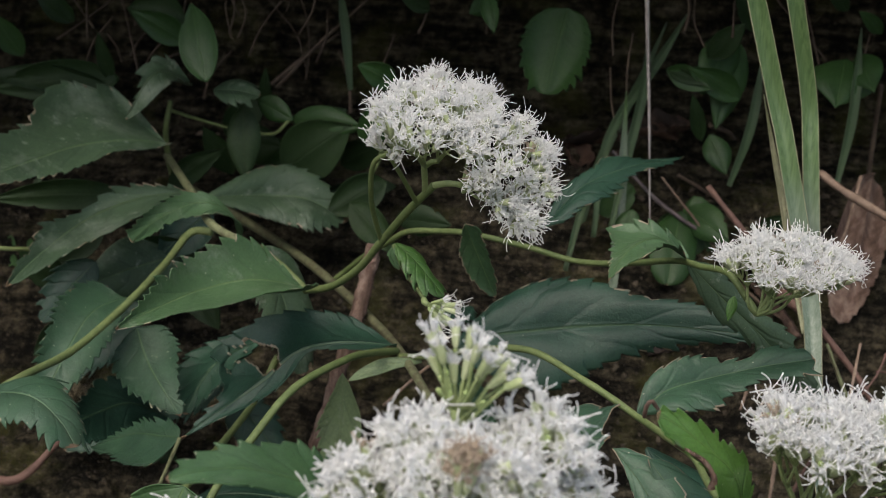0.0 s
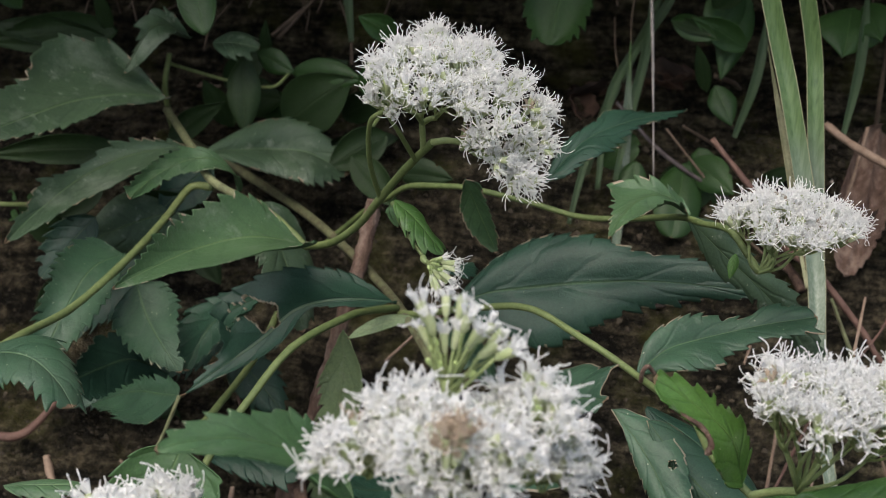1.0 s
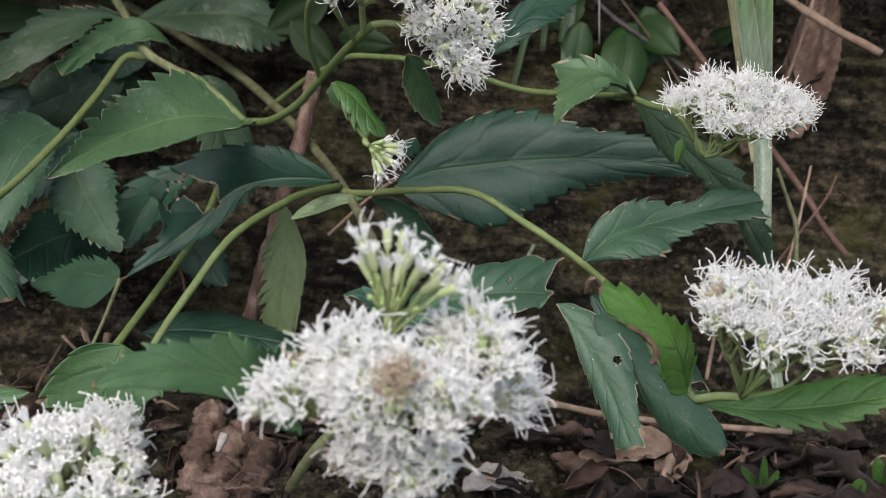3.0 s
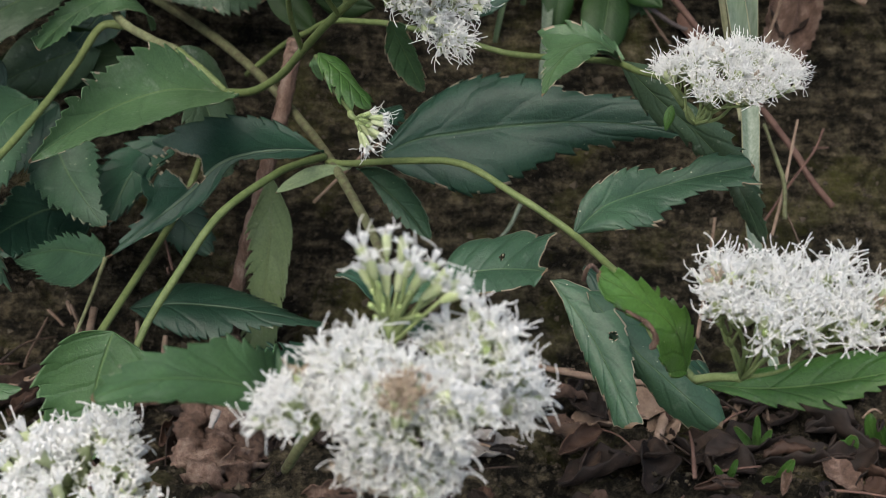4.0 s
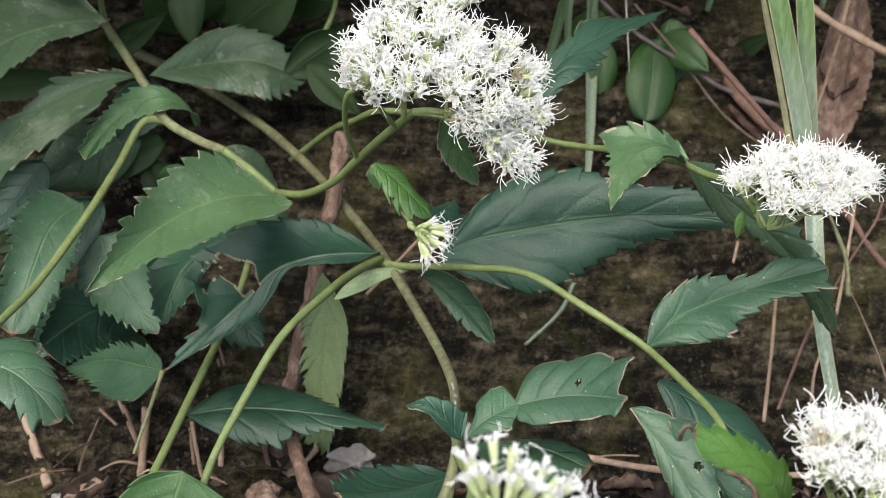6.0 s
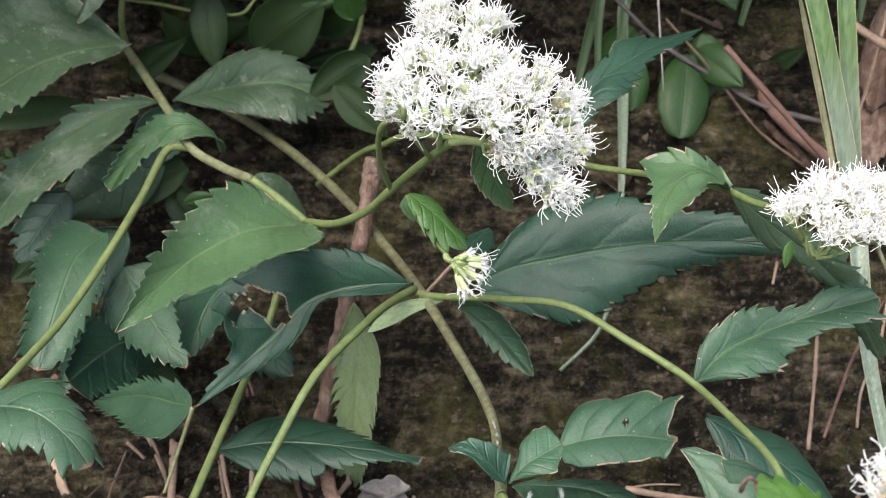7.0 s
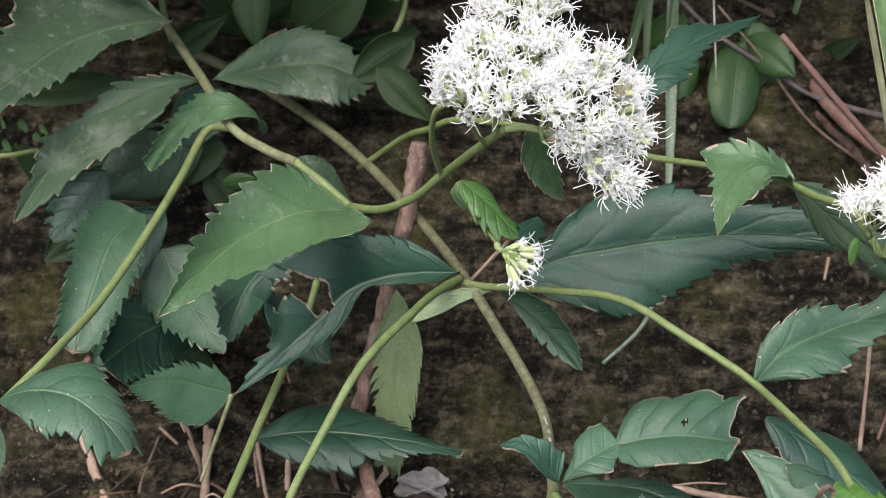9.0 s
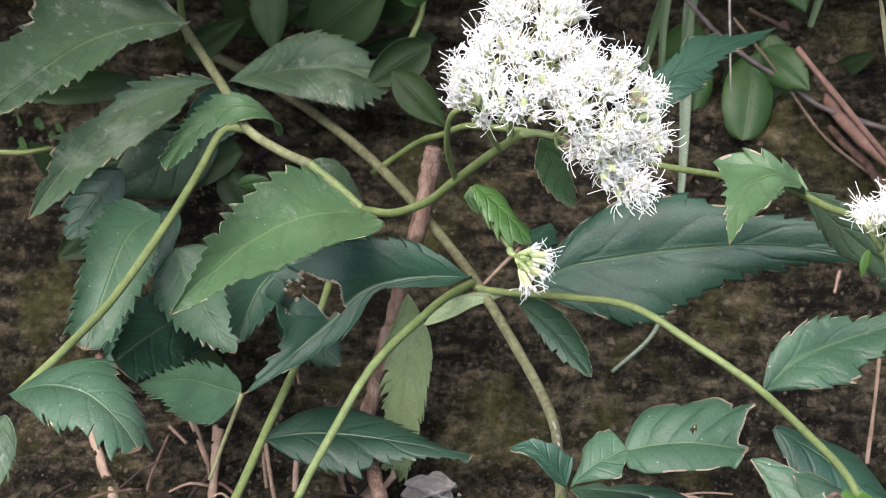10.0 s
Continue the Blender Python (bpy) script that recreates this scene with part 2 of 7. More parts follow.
def soil_material():
    """Damp crumbly earth: thin darker and lighter layers, clods, grit and a film of moss."""
    n = Nodes("damp_soil")
    grain = n.math("SUBTRACT", n.math("ADD", n.math("MULTIPLY", n.noise(900, 8, 0.75), 0.8), n.noise(2100, 4, 0.7)), 0.4)
    clod = n.noise(150, 8, 0.72)
    mp = n.add("ShaderNodeMapping")
    mp.inputs["Scale"].default_value = (0.45, 0.6, 2.6)
    n.put(n.add("ShaderNodeTexCoord").outputs["Object"], mp.inputs[0])
    layer = n.noise(75, 7, 0.7, mp.outputs[0])
    big = n.noise(26, 5, 0.6)
    tone = n.math("ADD", n.math("MULTIPLY", grain, 0.34), n.math("ADD", n.math("MULTIPLY", n.math("SUBTRACT", clod, 0.5), 1.15), n.math("ADD", n.math("MULTIPLY", n.math("SUBTRACT", layer, 0.5), 1.25), n.math("MULTIPLY", big, 0.46))))
    c = n.ramp(tone, (0.26, (0.006, 0.0052, 0.0034)), (0.42, (0.034, 0.0292, 0.0188)), (0.60, (0.112, 0.095, 0.061)), (0.86, (0.29, 0.245, 0.165)))
    moss = n.math("MULTIPLY", n.math("SUBTRACT", n.noise(24, 5, 0.65), 0.52, clamp=True), 6.0, clamp=True)
    moss = n.math("MULTIPLY", moss, n.noise(420, 4))
    c = n.mix(moss, c, (0.095, 0.098, 0.024))
    n.colour(c)
    n.p.inputs["Roughness"].default_value = 0.9
    n.p.inputs["Specular IOR Level"].default_value = 0.12
    n.bump(n.math("ADD", n.math("ADD", clod, layer), n.math("MULTIPLY", grain, 0.35)), 1.0, 0.006)
    return n.m


CRUMB = plain("soil_crumb", (0.3, (0.018, 0.015, 0.010)), (0.7, (0.075, 0.061, 0.040)), scale=300, rough=0.9)
SOIL = soil_material()


# ---- makers ----
def link(name, bm, material, parent=None, label="", smooth=True):
    me = bpy.data.meshes.new(name)
    bm.to_mesh(me)
    bm.free()
    for m in material if isinstance(material, (list, tuple)) else (material,):
        me.materials.append(m)
    if smooth:
        me.polygons.foreach_set("use_smooth", [True] * len(me.polygons))
    ob = new(name, me)
    if parent:
        ob.parent = parent
        ob.matrix_parent_inverse = parent.matrix_world.inverted()
    if label:
        ob["label"] = label
    return ob


part = link


def thing(name, at, label, category, group=""):
    ob = new(name)
    ob.empty_display_size = 0.02
    ob.matrix_world = Matrix.Translation(at)
    return tagged(ob, label, category, group)


def spline(points, steps=8):
    """A smooth curve through the points (Catmull-Rom)."""
    p = [Vector(q) for q in points]
    p = [p[0] * 2 - p[1]] + p + [p[-1] * 2 - p[-2]]
    out = []
    for i in range(1, len(p) - 2):
        for k in range(steps):
            t = k / steps
            a, b, c, d = p[i - 1:i + 3]
            out.append(0.5 * (2 * b + (c - a) * t + (2 * a - 5 * b + 4 * c - d) * t * t + (3 * b - a - 3 * c + d) * t ** 3))
    return out + [p[-2]]


def tube(bm, points, r0, r1, sides=8, steps=8, knobs=0.0, seed=0, mat=0, cap=True):
    """A tapering round stem along a smooth curve."""
    c = spline(points, steps) if steps > 1 else [Vector(q) for q in points]
    rnd = random.Random(seed)
    side = Vector((0.3, 0.2, 1)).cross(c[1] - c[0])
    if side.length < 1e-9:
        side = Vector((1, 0, 0))
    side.normalize()
    rings = []
    for i, q in enumerate(c):
        d = (c[min(i + 1, len(c) - 1)] - c[max(i - 1, 0)]).normalized()
        side = (side - d * side.dot(d)).normalized()
        up = d.cross(side)
        r = r0 + (r1 - r0) * i / (len(c) - 1)
        ring = []
        for k in range(sides):
            a = 2 * math.pi * k / sides
            rr = r * (1 + knobs * ((rnd.random() - 0.5) + 1.6 * noise.noise((q + (side * math.cos(a) + up * math.sin(a)) * r) * 160)))
            ring.append(bm.verts.new(q + (side * math.cos(a) + up * math.sin(a)) * rr))
        rings.append(ring)
    for a, b in zip(rings, rings[1:]):
        for k in range(sides):
            f = bm.faces.new((a[k], a[(k + 1) % sides], b[(k + 1) % sides], b[k]))
            f.material_index = mat
    if cap:
        for ring in (rings[0][::-1], rings[-1]):
            bm.faces.new(ring).material_index = mat


def stem(parent, points, r0, r1, material=None, name="stem", label="", knobs=0.05, seed=1, sides=10):
    bm = bmesh.new()
    tube(bm, points, r0, r1, sides, 10, knobs, seed)
    return part(name, bm, material or STEM, parent, label)


STATIONS = (0, 0.03, 0.08, 0.15, 0.25, 0.35, 0.45, 0.55, 0.65, 0.75, 0.85, 0.92, 0.97, 1)


def along(values, u):
    """A smooth reading of a profile given at the stations."""
    i = max(1, next(k for k, s in enumerate(STATIONS) if u <= s))
    x0, x1 = STATIONS[i - 1], STATIONS[i]
    f = (u - x0) / (x1 - x0)
    m0 = (values[i] - values[max(i - 2, 0)]) / (x1 - STATIONS[max(i - 2, 0)])
    m1 = (values[min(i + 1, len(values) - 1)] - values[i - 1]) / (STATIONS[min(i + 1, len(values) - 1)] - x0)
    h = x1 - x0
    return max(0.0, (2 * f ** 3 - 3 * f * f + 1) * values[i - 1] + (f ** 3 - 2 * f * f + f) * h * m0 + (3 * f * f - 2 * f ** 3) * values[i] + (f ** 3 - f * f) * h * m1)


def shaped_leaf(parent, rib, lv, rv, left, right, material=None, seed=0, pitch=0.0046, depth=0.0023, cup=0.2, wave=0.05, quilt=0.005, curl=0.12, bites=(), name="leaf", label="", nv=9, fine=10, notches=3, frayed=0.0):
    """A toothed blade along a bent midrib. lv and rv point from the rib to the two margins; left and right are half-widths in
    millimetres at the inner stations; teeth lean forward, with the given pitch and depth in metres."""
    rnd = random.Random(seed * 7 + 3)
    line = spline(rib, 16)
    run = [0.0]
    for a, b in zip(line, line[1:]):
        run.append(run[-1] + (b - a).length)
    length = run[-1]
    lean = [(line[min(k + 1, len(line) - 1)] - line[max(k - 1, 0)]).normalized() for k in range(len(line))]
    lv, rv = Vector(lv).normalized(), Vector(rv).normalized()
    sides = [[0, *(w * 0.001 for w in side), 0] for side in (left, right)]
    ph = [rnd.uniform(0, 6.28) for _ in range(8)]
    pitch = max(pitch, length / 17)
    teeth = max(2, int(length / pitch))
    rows = max(28, teeth * fine)
    if bites:
        nv, rows = 22, max(rows, 190)
    sizes = [[rnd.uniform(0.45, 1.25) * (1.35 if rnd.random() < 0.2 else 1) for _ in range(teeth + 3)] for _ in range(2)]
    starts = [[0.0], [0.35]]
    for k in range(2):
        while starts[k][-1] < teeth + 2:
            starts[k].append(starts[k][-1] + rnd.uniform(0.7, 1.35))
    worn = [(rnd.uniform(0.3, 0.95), rnd.choice((0, 1)), rnd.uniform(0.0006, 0.0020), rnd.uniform(0.009, 0.02)) for _ in range(notches)]
    bm = bmesh.new()
    uvs, grid, at = {}, [], 0
    for i in range(rows + 1):
        u = i / rows
        while at < len(run) - 2 and run[at + 1] < u * length:
            at += 1
        f = (u * length - run[at]) / max(run[at + 1] - run[at], 1e-9)
        q = line[at].lerp(line[at + 1], f)
        d = lean[at].lerp(lean[at + 1], f).normalized()
        offs = [(v - d * v.dot(d)).normalized() for v in (lv, rv)]
        up = d.cross(offs[0] - offs[1]).normalized()
        row = []
        for j in range(-nv, nv + 1):
            s = 1.0 if abs(j) == nv else abs(j) / (nv - 1) * 0.955
            k = 0 if j < 0 else 1
            w = max(along(sides[k], u), 0.00025 * (1 - u))
            x = u * teeth + (0.0 if k else 0.2)
            n = max(c for c, b in enumerate(starts[k]) if b <= x)if x >= starts[k][0] else 0
            fr = min(1, max(0, (x - starts[k][n]) / (starts[k][n + 1] - starts[k][n]))) if n + 1 < len(starts[k]) else 0
            tooth = (fr / 0.82 if fr < 0.82 else (1 - fr) / 0.18) - 0.38
            amp = min(depth, 0.28 * w) * sizes[k][n % len(sizes[k])] * min(1, u / 0.14) * min(1, (1 - u) / 0.03)
            edge = amp * tooth - sum(dp * math.exp(-((u - nu) / nw) ** 2) for nu, ns, dp, nw in worn if ns == k and w > 0.004)
            reach = s * w + edge * s ** 5
            s = min(reach / max(w, 1e-6), 1.15)
            lift = w * (cup * s - cup * 1.3 * s * s - curl * s ** 4 - 0.03 * math.exp(-(s * 9) ** 2))
            lift += length * wave * (0.25 * math.sin(u * 5 + ph[1] + (k - 0.5) * 3 * s) * s + 0.05 * math.sin(u * 13 + ph[2 + k]) * s * s)
            sv = u * 5 - s ** 0.85 * 1.2
            lift += w * quilt * math.cos(2 * math.pi * sv) * max(0, 1 - s ** 3) * min(1, s * 5)
            p = q + offs[k] * reach + d * (w * 0.10 * s * s + amp * 0.9 * max(0, tooth + 0.1) * s ** 5) + up * lift
            vert = bm.verts.new(p)
            uvs[vert] = (u, 0.5 + 0.5 * math.copysign(min(1, s), j))
            row.append(vert)
        grid.append(row)
    layer = bm.loops.layers.uv.new("UVMap")
    for i in range(rows):
        for j in range(2 * nv):
            cu, cv = (i + 0.5) / rows, (j + 0.5) / nv - 1
            near = min((math.hypot((cu - x) / rx, (cv - y) / ry) - 0.14 * math.sin(5 * math.atan2((cv - y) / ry, (cu - x) / rx) + seed) for x, y, rx, ry in bites), default=9)
            if near < 1:
                continue
            f = bm.faces.new((grid[i][j], grid[i][j + 1], grid[i + 1][j + 1], grid[i + 1][j]))
            worn_edge = frayed and j in (0, 2 * nv - 1) and noise.noise(grid[i][j].co * 170) > 0.55 - frayed
            f.material_index = 1 if near < 1.11 or worn_edge else 0
            for lp in f.loops:
                lp[layer].uv = uvs[lp.vert]
    bmesh.ops.delete(bm, geom=[x for x in bm.verts if not x.link_faces], context="VERTS")
    ob = part(name, bm, [material or LEAF, RIM], parent, label)
    thick = ob.modifiers.new("thickness", "SOLIDIFY")
    thick.thickness, thick.offset = 0.00035, 0
    return ob


def leaf(parent, base, mid, tip, left, right, material=None, seed=0, depth=0.0022, widest=0.42, cup=0.22, wave=0.06, round_=0.62, **more):
    """A toothed blade of regular outline: midrib base-mid-tip; left and right are the half-widths as vectors at mid."""
    b_exp = round_ * (1 - widest) / widest
    peak = widest ** round_ * (1 - widest) ** b_exp
    form = [u ** round_ * (1 - u) ** b_exp / peak * 1000 for u in STATIONS[1:-1]]
    return shaped_leaf(parent, [base, mid, tip], left, right, [w * Vector(left).length for w in form], [w * Vector(right).length for w in form], material, seed, depth=depth, cup=cup, wave=wave, **more)


def head_mesh(seed, open_=1.0, florets=5, arms=0.5, bend=2.6, bell=1.0):
    """One flower head, growing along +z from the origin: a narrow green cup of bracts and white florets with long curling style threads."""
    rnd = random.Random(seed)
    bm = bmesh.new()
    # overlapping bracts round a narrow cup
    prof = [(0.0, 0.0003), (0.0008, 0.0009), (0.0026, 0.00115), (0.0054, 0.0014)]
    rings = [[bm.verts.new((r * math.cos(a * math.pi / 3.5), r * math.sin(a * math.pi / 3.5), z + (0.0006 * (a % 2) if z > 0.005 else 0))) for a in range(7)] for z, r in prof]
    for a, b in zip(rings, rings[1:]):
        for k in range(7):
            bm.faces.new((a[k], a[(k + 1) % 7], b[(k + 1) % 7], b[k]))
    for k in range(florets):
        a = 2 * math.pi * k / florets + rnd.uniform(-0.4, 0.4)
        lean = Vector((math.cos(a), math.sin(a), 0))
        z0, z1 = 0.0046, rnd.uniform(0.0066, 0.0086) * (0.72 + 0.28 * open_)
        p0 = lean * 0.0006 + Vector((0, 0, z0))
        p1 = lean * rnd.uniform(0.0011, 0.0022) + Vector((0, 0, z1))
        mouth = (p1 - p0).normalized()
        tube(bm, [p0, p0.lerp(p1, 0.45), p0.lerp(p1, 0.72), p1], 0.00030, 0.00066 * bell, 6, 1, mat=1, cap=False)
        # five spreading lobes round the mouth
        q = mouth.to_track_quat("Z", "Y")
        for j in range(5):
            b = 2 * math.pi * j / 5 + rnd.uniform(-0.2, 0.2)
            out = q @ Vector((math.cos(b), math.sin(b), 0.35)).normalized()
            tang = q @ Vector((-math.sin(b), math.cos(b), 0))
            v0 = bm.verts.new(p1 + (out * 0.0005 + tang * 0.00036) * bell)
            v1 = bm.verts.new(p1 + (out * 0.0005 - tang * 0.00036) * bell)
            v2 = bm.verts.new(p1 + out * rnd.uniform(0.0008, 0.0011) * bell + mouth * rnd.uniform(-0.0003, 0.0004))
            bm.faces.new((v0, v1, v2)).material_index = 1
        if open_ > 0.3 and rnd.random() < (1 if bell == 1 else 0.75):
            # two long style arms that curl and cross their neighbours
            for s in (-1, 1) if rnd.random() < arms else (1,):
                spread = a + s * rnd.uniform(0.2, 1.9)
                dirn = Vector((math.cos(spread), math.sin(spread), rnd.uniform(-0.25, 1.15) + 0.9 * (bell - 1))).normalized()
                ln = rnd.uniform(0.0036, 0.0068) * open_
                turn = dirn.cross(Vector((rnd.uniform(-1, 1), rnd.uniform(-1, 1), rnd.uniform(-1, 1)))).normalized()
                q1, pts = Vector(p1), [Vector(p1)]
                curve, kink = rnd.uniform(-bend, bend), rnd.choice((-1, 1, 1))
                for j in range(6):
                    q1 = q1 + dirn * ln / 6
                    pts.append(Vector(q1))
                    dirn = (dirn + turn * curve * 0.30 * (1 if j < 3 else kink)).normalized()
                tube(bm, pts, 0.00012, 0.00016, 4, 1, mat=1, cap=True)
    me = bpy.data.meshes.new("flower_head")
    bm.to_mesh(me)
    bm.free()
    me.materials.append(CUP)
    me.materials.append(PETAL)
    me.polygons.foreach_set("use_smooth", [True] * len(me.polygons))
    return me


HEADS = [head_mesh(i, 1.0, 5, 0.7) for i in range(14)]
HEADS_STRAIGHT = [head_mesh(20 + i, 0.78, 5, 0.2, 1.3, 1.5) for i in range(8)]
HEADS_SLIM = [head_mesh(80 + i, 0.85, 4, 0.3, 1.0, 1.25) for i in range(6)]
BUDS = [head_mesh(40 + i, 0.2, 4) for i in range(3)]
WITHERED = [head_mesh(60 + i, 0.5, 4) for i in range(2)]
for me in WITHERED:
    me.materials[1] = FADED


def bud_mesh():
    bm = bmesh.new()
    bmesh.ops.create_uvsphere(bm, u_segments=8, v_segments=6, radius=0.0011)
    for v in bm.verts:
        v.co.z = v.co.z * 1.5 + 0.0014
    me = bpy.data.meshes.new("bud")
    bm.to_mesh(me)
    bm.free()
    me.materials.append(BUD)
    return me


GREEN_BUD = bud_mesh()


def cluster(parent, base, node, centre, axes, face, count, seed, scale=1.0, stalk=0.0011, reach=-0.15, buds=0.10, label="", lean=0.6, bunch=7, spread=0.0056, loose=0.7, heads=None):
    """A dome of flower heads on branching stalks. Bunches of heads sit over the part of an ellipsoid that looks along face; axes are three half-axis vectors."""
    rnd = random.Random(seed)
    base, node, centre, face = Vector(base), Vector(node), Vector(centre), Vector(face).normalized()
    ax = Matrix([Vector(a) for a in axes]).transposed()
    inv = ax.inverted()
    golden = math.pi * (3 - math.sqrt(5))
    total = max(4, int(count / bunch * 2.5))
    tops = []
    for i in range(total):
        z = 1 - 2 * (i + 0.5) / total
        r = math.sqrt(1 - z * z)
        s = Vector((r * math.cos(golden * i), r * math.sin(golden * i), z))
        s = (s + Vector([rnd.uniform(-1, 1) for _ in range(3)]) * 0.22).normalized()
        normal = (inv.transposed() @ s).normalized()
        if normal.dot(face) < reach + rnd.uniform(-0.1, 0.1):
            continue
        p = centre + ax @ s * rnd.uniform(loose, 1.03)
        tops.append((p, (normal * (1 - lean * 0.6) + face * lean + (p - node).normalized() * 0.3).normalized()))
    bm = bmesh.new()
    tube(bm, [base, base.lerp(node, 0.5) + Vector((0, 0, 0.0006)), node], stalk, stalk * 0.9, 8, 6, 0.05)
    kinds, heads = heads or HEADS, []
    anchors = [p for p, d in tops[1::3]] or [tops[0][0]]
    near = [min(range(len(anchors)), key=lambda k: (anchors[k] - p).length) for p, d in tops]
    hubs = []
    for k in range(len(anchors)):
        own = [p for (p, d), w in zip(tops, near) if w == k] or [anchors[k]]
        hub = node.lerp(sum(own, Vector()) / len(own), 0.58) - face * 0.004 * scale
        hubs.append(hub)
        sag = Vector((rnd.uniform(-1, 1), rnd.uniform(-1, 1), rnd.uniform(-1.5, 0.2))) * 0.0018
        tube(bm, [node, node.lerp(hub, 0.5) + sag, hub], stalk * 0.55, stalk * 0.42, 6, 5)
    for (p, d), w in zip(tops, near):
        fork = p - d * 0.0115 * scale
        bend = Vector((rnd.uniform(-1, 1), rnd.uniform(-1, 1), rnd.uniform(-1.0, 0.3))) * 0.0012
        tube(bm, [hubs[w], hubs[w].lerp(fork, 0.5) + bend, fork], stalk * 0.36, stalk * 0.28, 6, 4)
        q = d.to_track_quat("Z", "Y")
        n = max(3, bunch + rnd.randint(-2, 2))
        turn = rnd.uniform(0, 6.28)
        for j in range(n):
            rad = spread * scale * math.sqrt((j + 0.4) / n) * rnd.uniform(0.8, 1.15)
            off = Vector((rad * math.cos(golden * j + turn), rad * math.sin(golden * j + turn), rnd.uniform(-0.003, 0.0016) * scale - 22 * rad * rad))
            hd = (d + q @ Vector((off.x, off.y, 0)) * 110 / scale + Vector([rnd.uniform(-1, 1) for _ in range(3)]) * 0.22).normalized()
            foot = p + q @ off - hd * 0.0080 * scale
            tube(bm, [fork, fork.lerp(foot, 0.55) - d * 0.0006, foot], stalk * 0.26, stalk * 0.22, 5, 3)
            heads.append((foot, hd))
    ob = part("inflorescence", bm, PEDICEL, parent, label)
    for foot, d in heads:
        green = rnd.random() < buds
        if green and rnd.random() < 0.4:
            h = new("bud", GREEN_BUD)
        else:
            h = new("flower_head", rnd.choice(BUDS if green else WITHERED if rnd.random() < 0.035 else kinds))
        q = d.to_track_quat("Z", "Y").to_matrix().to_4x4() @ Matrix.Rotation(rnd.uniform(0, 6.28), 4, "Z")
        s = scale * rnd.uniform(0.85, 1.15)
        h.parent = ob
        h.matrix_basis = Matrix.Translation(foot) @ q @ Matrix.Scale(s, 4)
    return ob


def fan(parent, base, node, low, high, length, count, seed, scale=1.0, buds=12, heads=None, label="open fan of white heads on green stalks"):
    """An open upright fan of single flower heads on straight green stalks, with knots of small buds low down."""
    rnd = random.Random(seed)
    base, node = Vector(base), Vector(node)
    bm = bmesh.new()
    tube(bm, [base, base.lerp(node, 0.5) + Vector((-0.0008, 0, 0)), node], 0.0012, 0.0010, 8, 5, 0.05)
    placed = []
    for i in range(count):
        a = radians(low + (high - low) * (i + 0.5) / count + rnd.uniform(-4, 4))
        d = Vector((math.sin(a), rnd.uniform(-0.42, 0.42), math.cos(a))).normalized()
        reach = length * (rnd.uniform(0.84, 1.0) if i % 3 else rnd.uniform(0.62, 0.78))
        foot = node + d * (reach - 0.0095 * scale)
        root = node.lerp(base, rnd.uniform(0, 0.25))
        tube(bm, [root, root.lerp(foot, 0.5) + Vector((rnd.uniform(-1, 1), rnd.uniform(-1, 1), -0.6)) * 0.0006, foot], 0.00052, 0.00040, 6, 4)
        placed.append((foot, d, rnd.choice(BUDS if i % 6 == 5 else heads or HEADS_SLIM)))
    for i in range(buds):
        a = radians(rnd.uniform(low - 12, low + 22)) if i % 3 else radians(rnd.uniform(low, high))
        d = Vector((math.sin(a), rnd.uniform(-0.6, 0.2), math.cos(a))).normalized()
        foot = node.lerp(base, rnd.uniform(-0.1, 0.3)) + d * length * rnd.uniform(0.10, 0.36)
        tube(bm, [node, foot], 0.0003, 0.00025, 5, 2)
        placed.append((foot, d, GREEN_BUD))
    ob = part("inflorescence", bm, PEDICEL, parent, label)
    for foot, d, me in placed:
        h = new("bud" if me is GREEN_BUD else "flower_head", me)
        h.parent = ob
        h.matrix_basis = Matrix.Translation(foot) @ d.to_track_quat("Z", "Y").to_matrix().to_4x4() @ Matrix.Rotation(rnd.uniform(0, 6.28), 4, "Z") @ Matrix.Scale(scale * (rnd.uniform(0.4, 0.7) if me is GREEN_BUD else rnd.uniform(0.9, 1.12)), 4)
    return ob


def blade(parent, points, width, material=None, twist=(0, 0, 1), rim=True, name="blade", fold=0.6, label=""):
    """A long grass blade: folded along its middle, with pale margins, narrowing at the tip."""
    c = spline(points, 12)
    bm = bmesh.new()
    grid = []
    n = len(c)
    for i, q in enumerate(c):
        d = (c[min(i + 1, n - 1)] - c[max(i - 1, 0)]).normalized()
        side = d.cross(Vector((0.05, -1, 0.25))).normalized()
        up = side.cross(d)
        w = width * (min(1, (n - 1 - i) / n * 3 + 0.08)) * (0.5 + 0.5 * min(1, i / n * 2.6))
        grid.append([bm.verts.new(q + side * w * s + up * w * fold * (abs(s) - 0.5)) for s in (-1, -0.93, -0.4, 0, 0.4, 0.95, 1)])
    for a, b in zip(grid, grid[1:]):
        for k in range(6):
            f = bm.faces.new((a[k], a[k + 1], b[k + 1], b[k]))
            f.material_index = 1 if rim and k in (0, 5) else 0
    ob = part(name, bm, [material or GRASS, GRASS_RIM], parent, label)
    thick = ob.modifiers.new("thickness", "SOLIDIFY")
    thick.thickness, thick.offset = 0.0003, 0
    return ob


# ---- ground: one sheet, a level foot and a soil bank that steepens behind the plants ----
def ground_height(x, y):
    s = y - 0.055 + 0.05 * x
    z = -0.112
    z += 0.80 * np.clip(s, 0, 0.15) + 0.35 * np.clip(s - 0.15, 0, 0.12) + 2.2 * np.clip(s - 0.27, 0, 0.3) + 0.2 * np.clip(s - 0.57, 0, 3)
    z += 0.012 * np.exp(-((s - 0.0) / 0.02) ** 2)
    return z


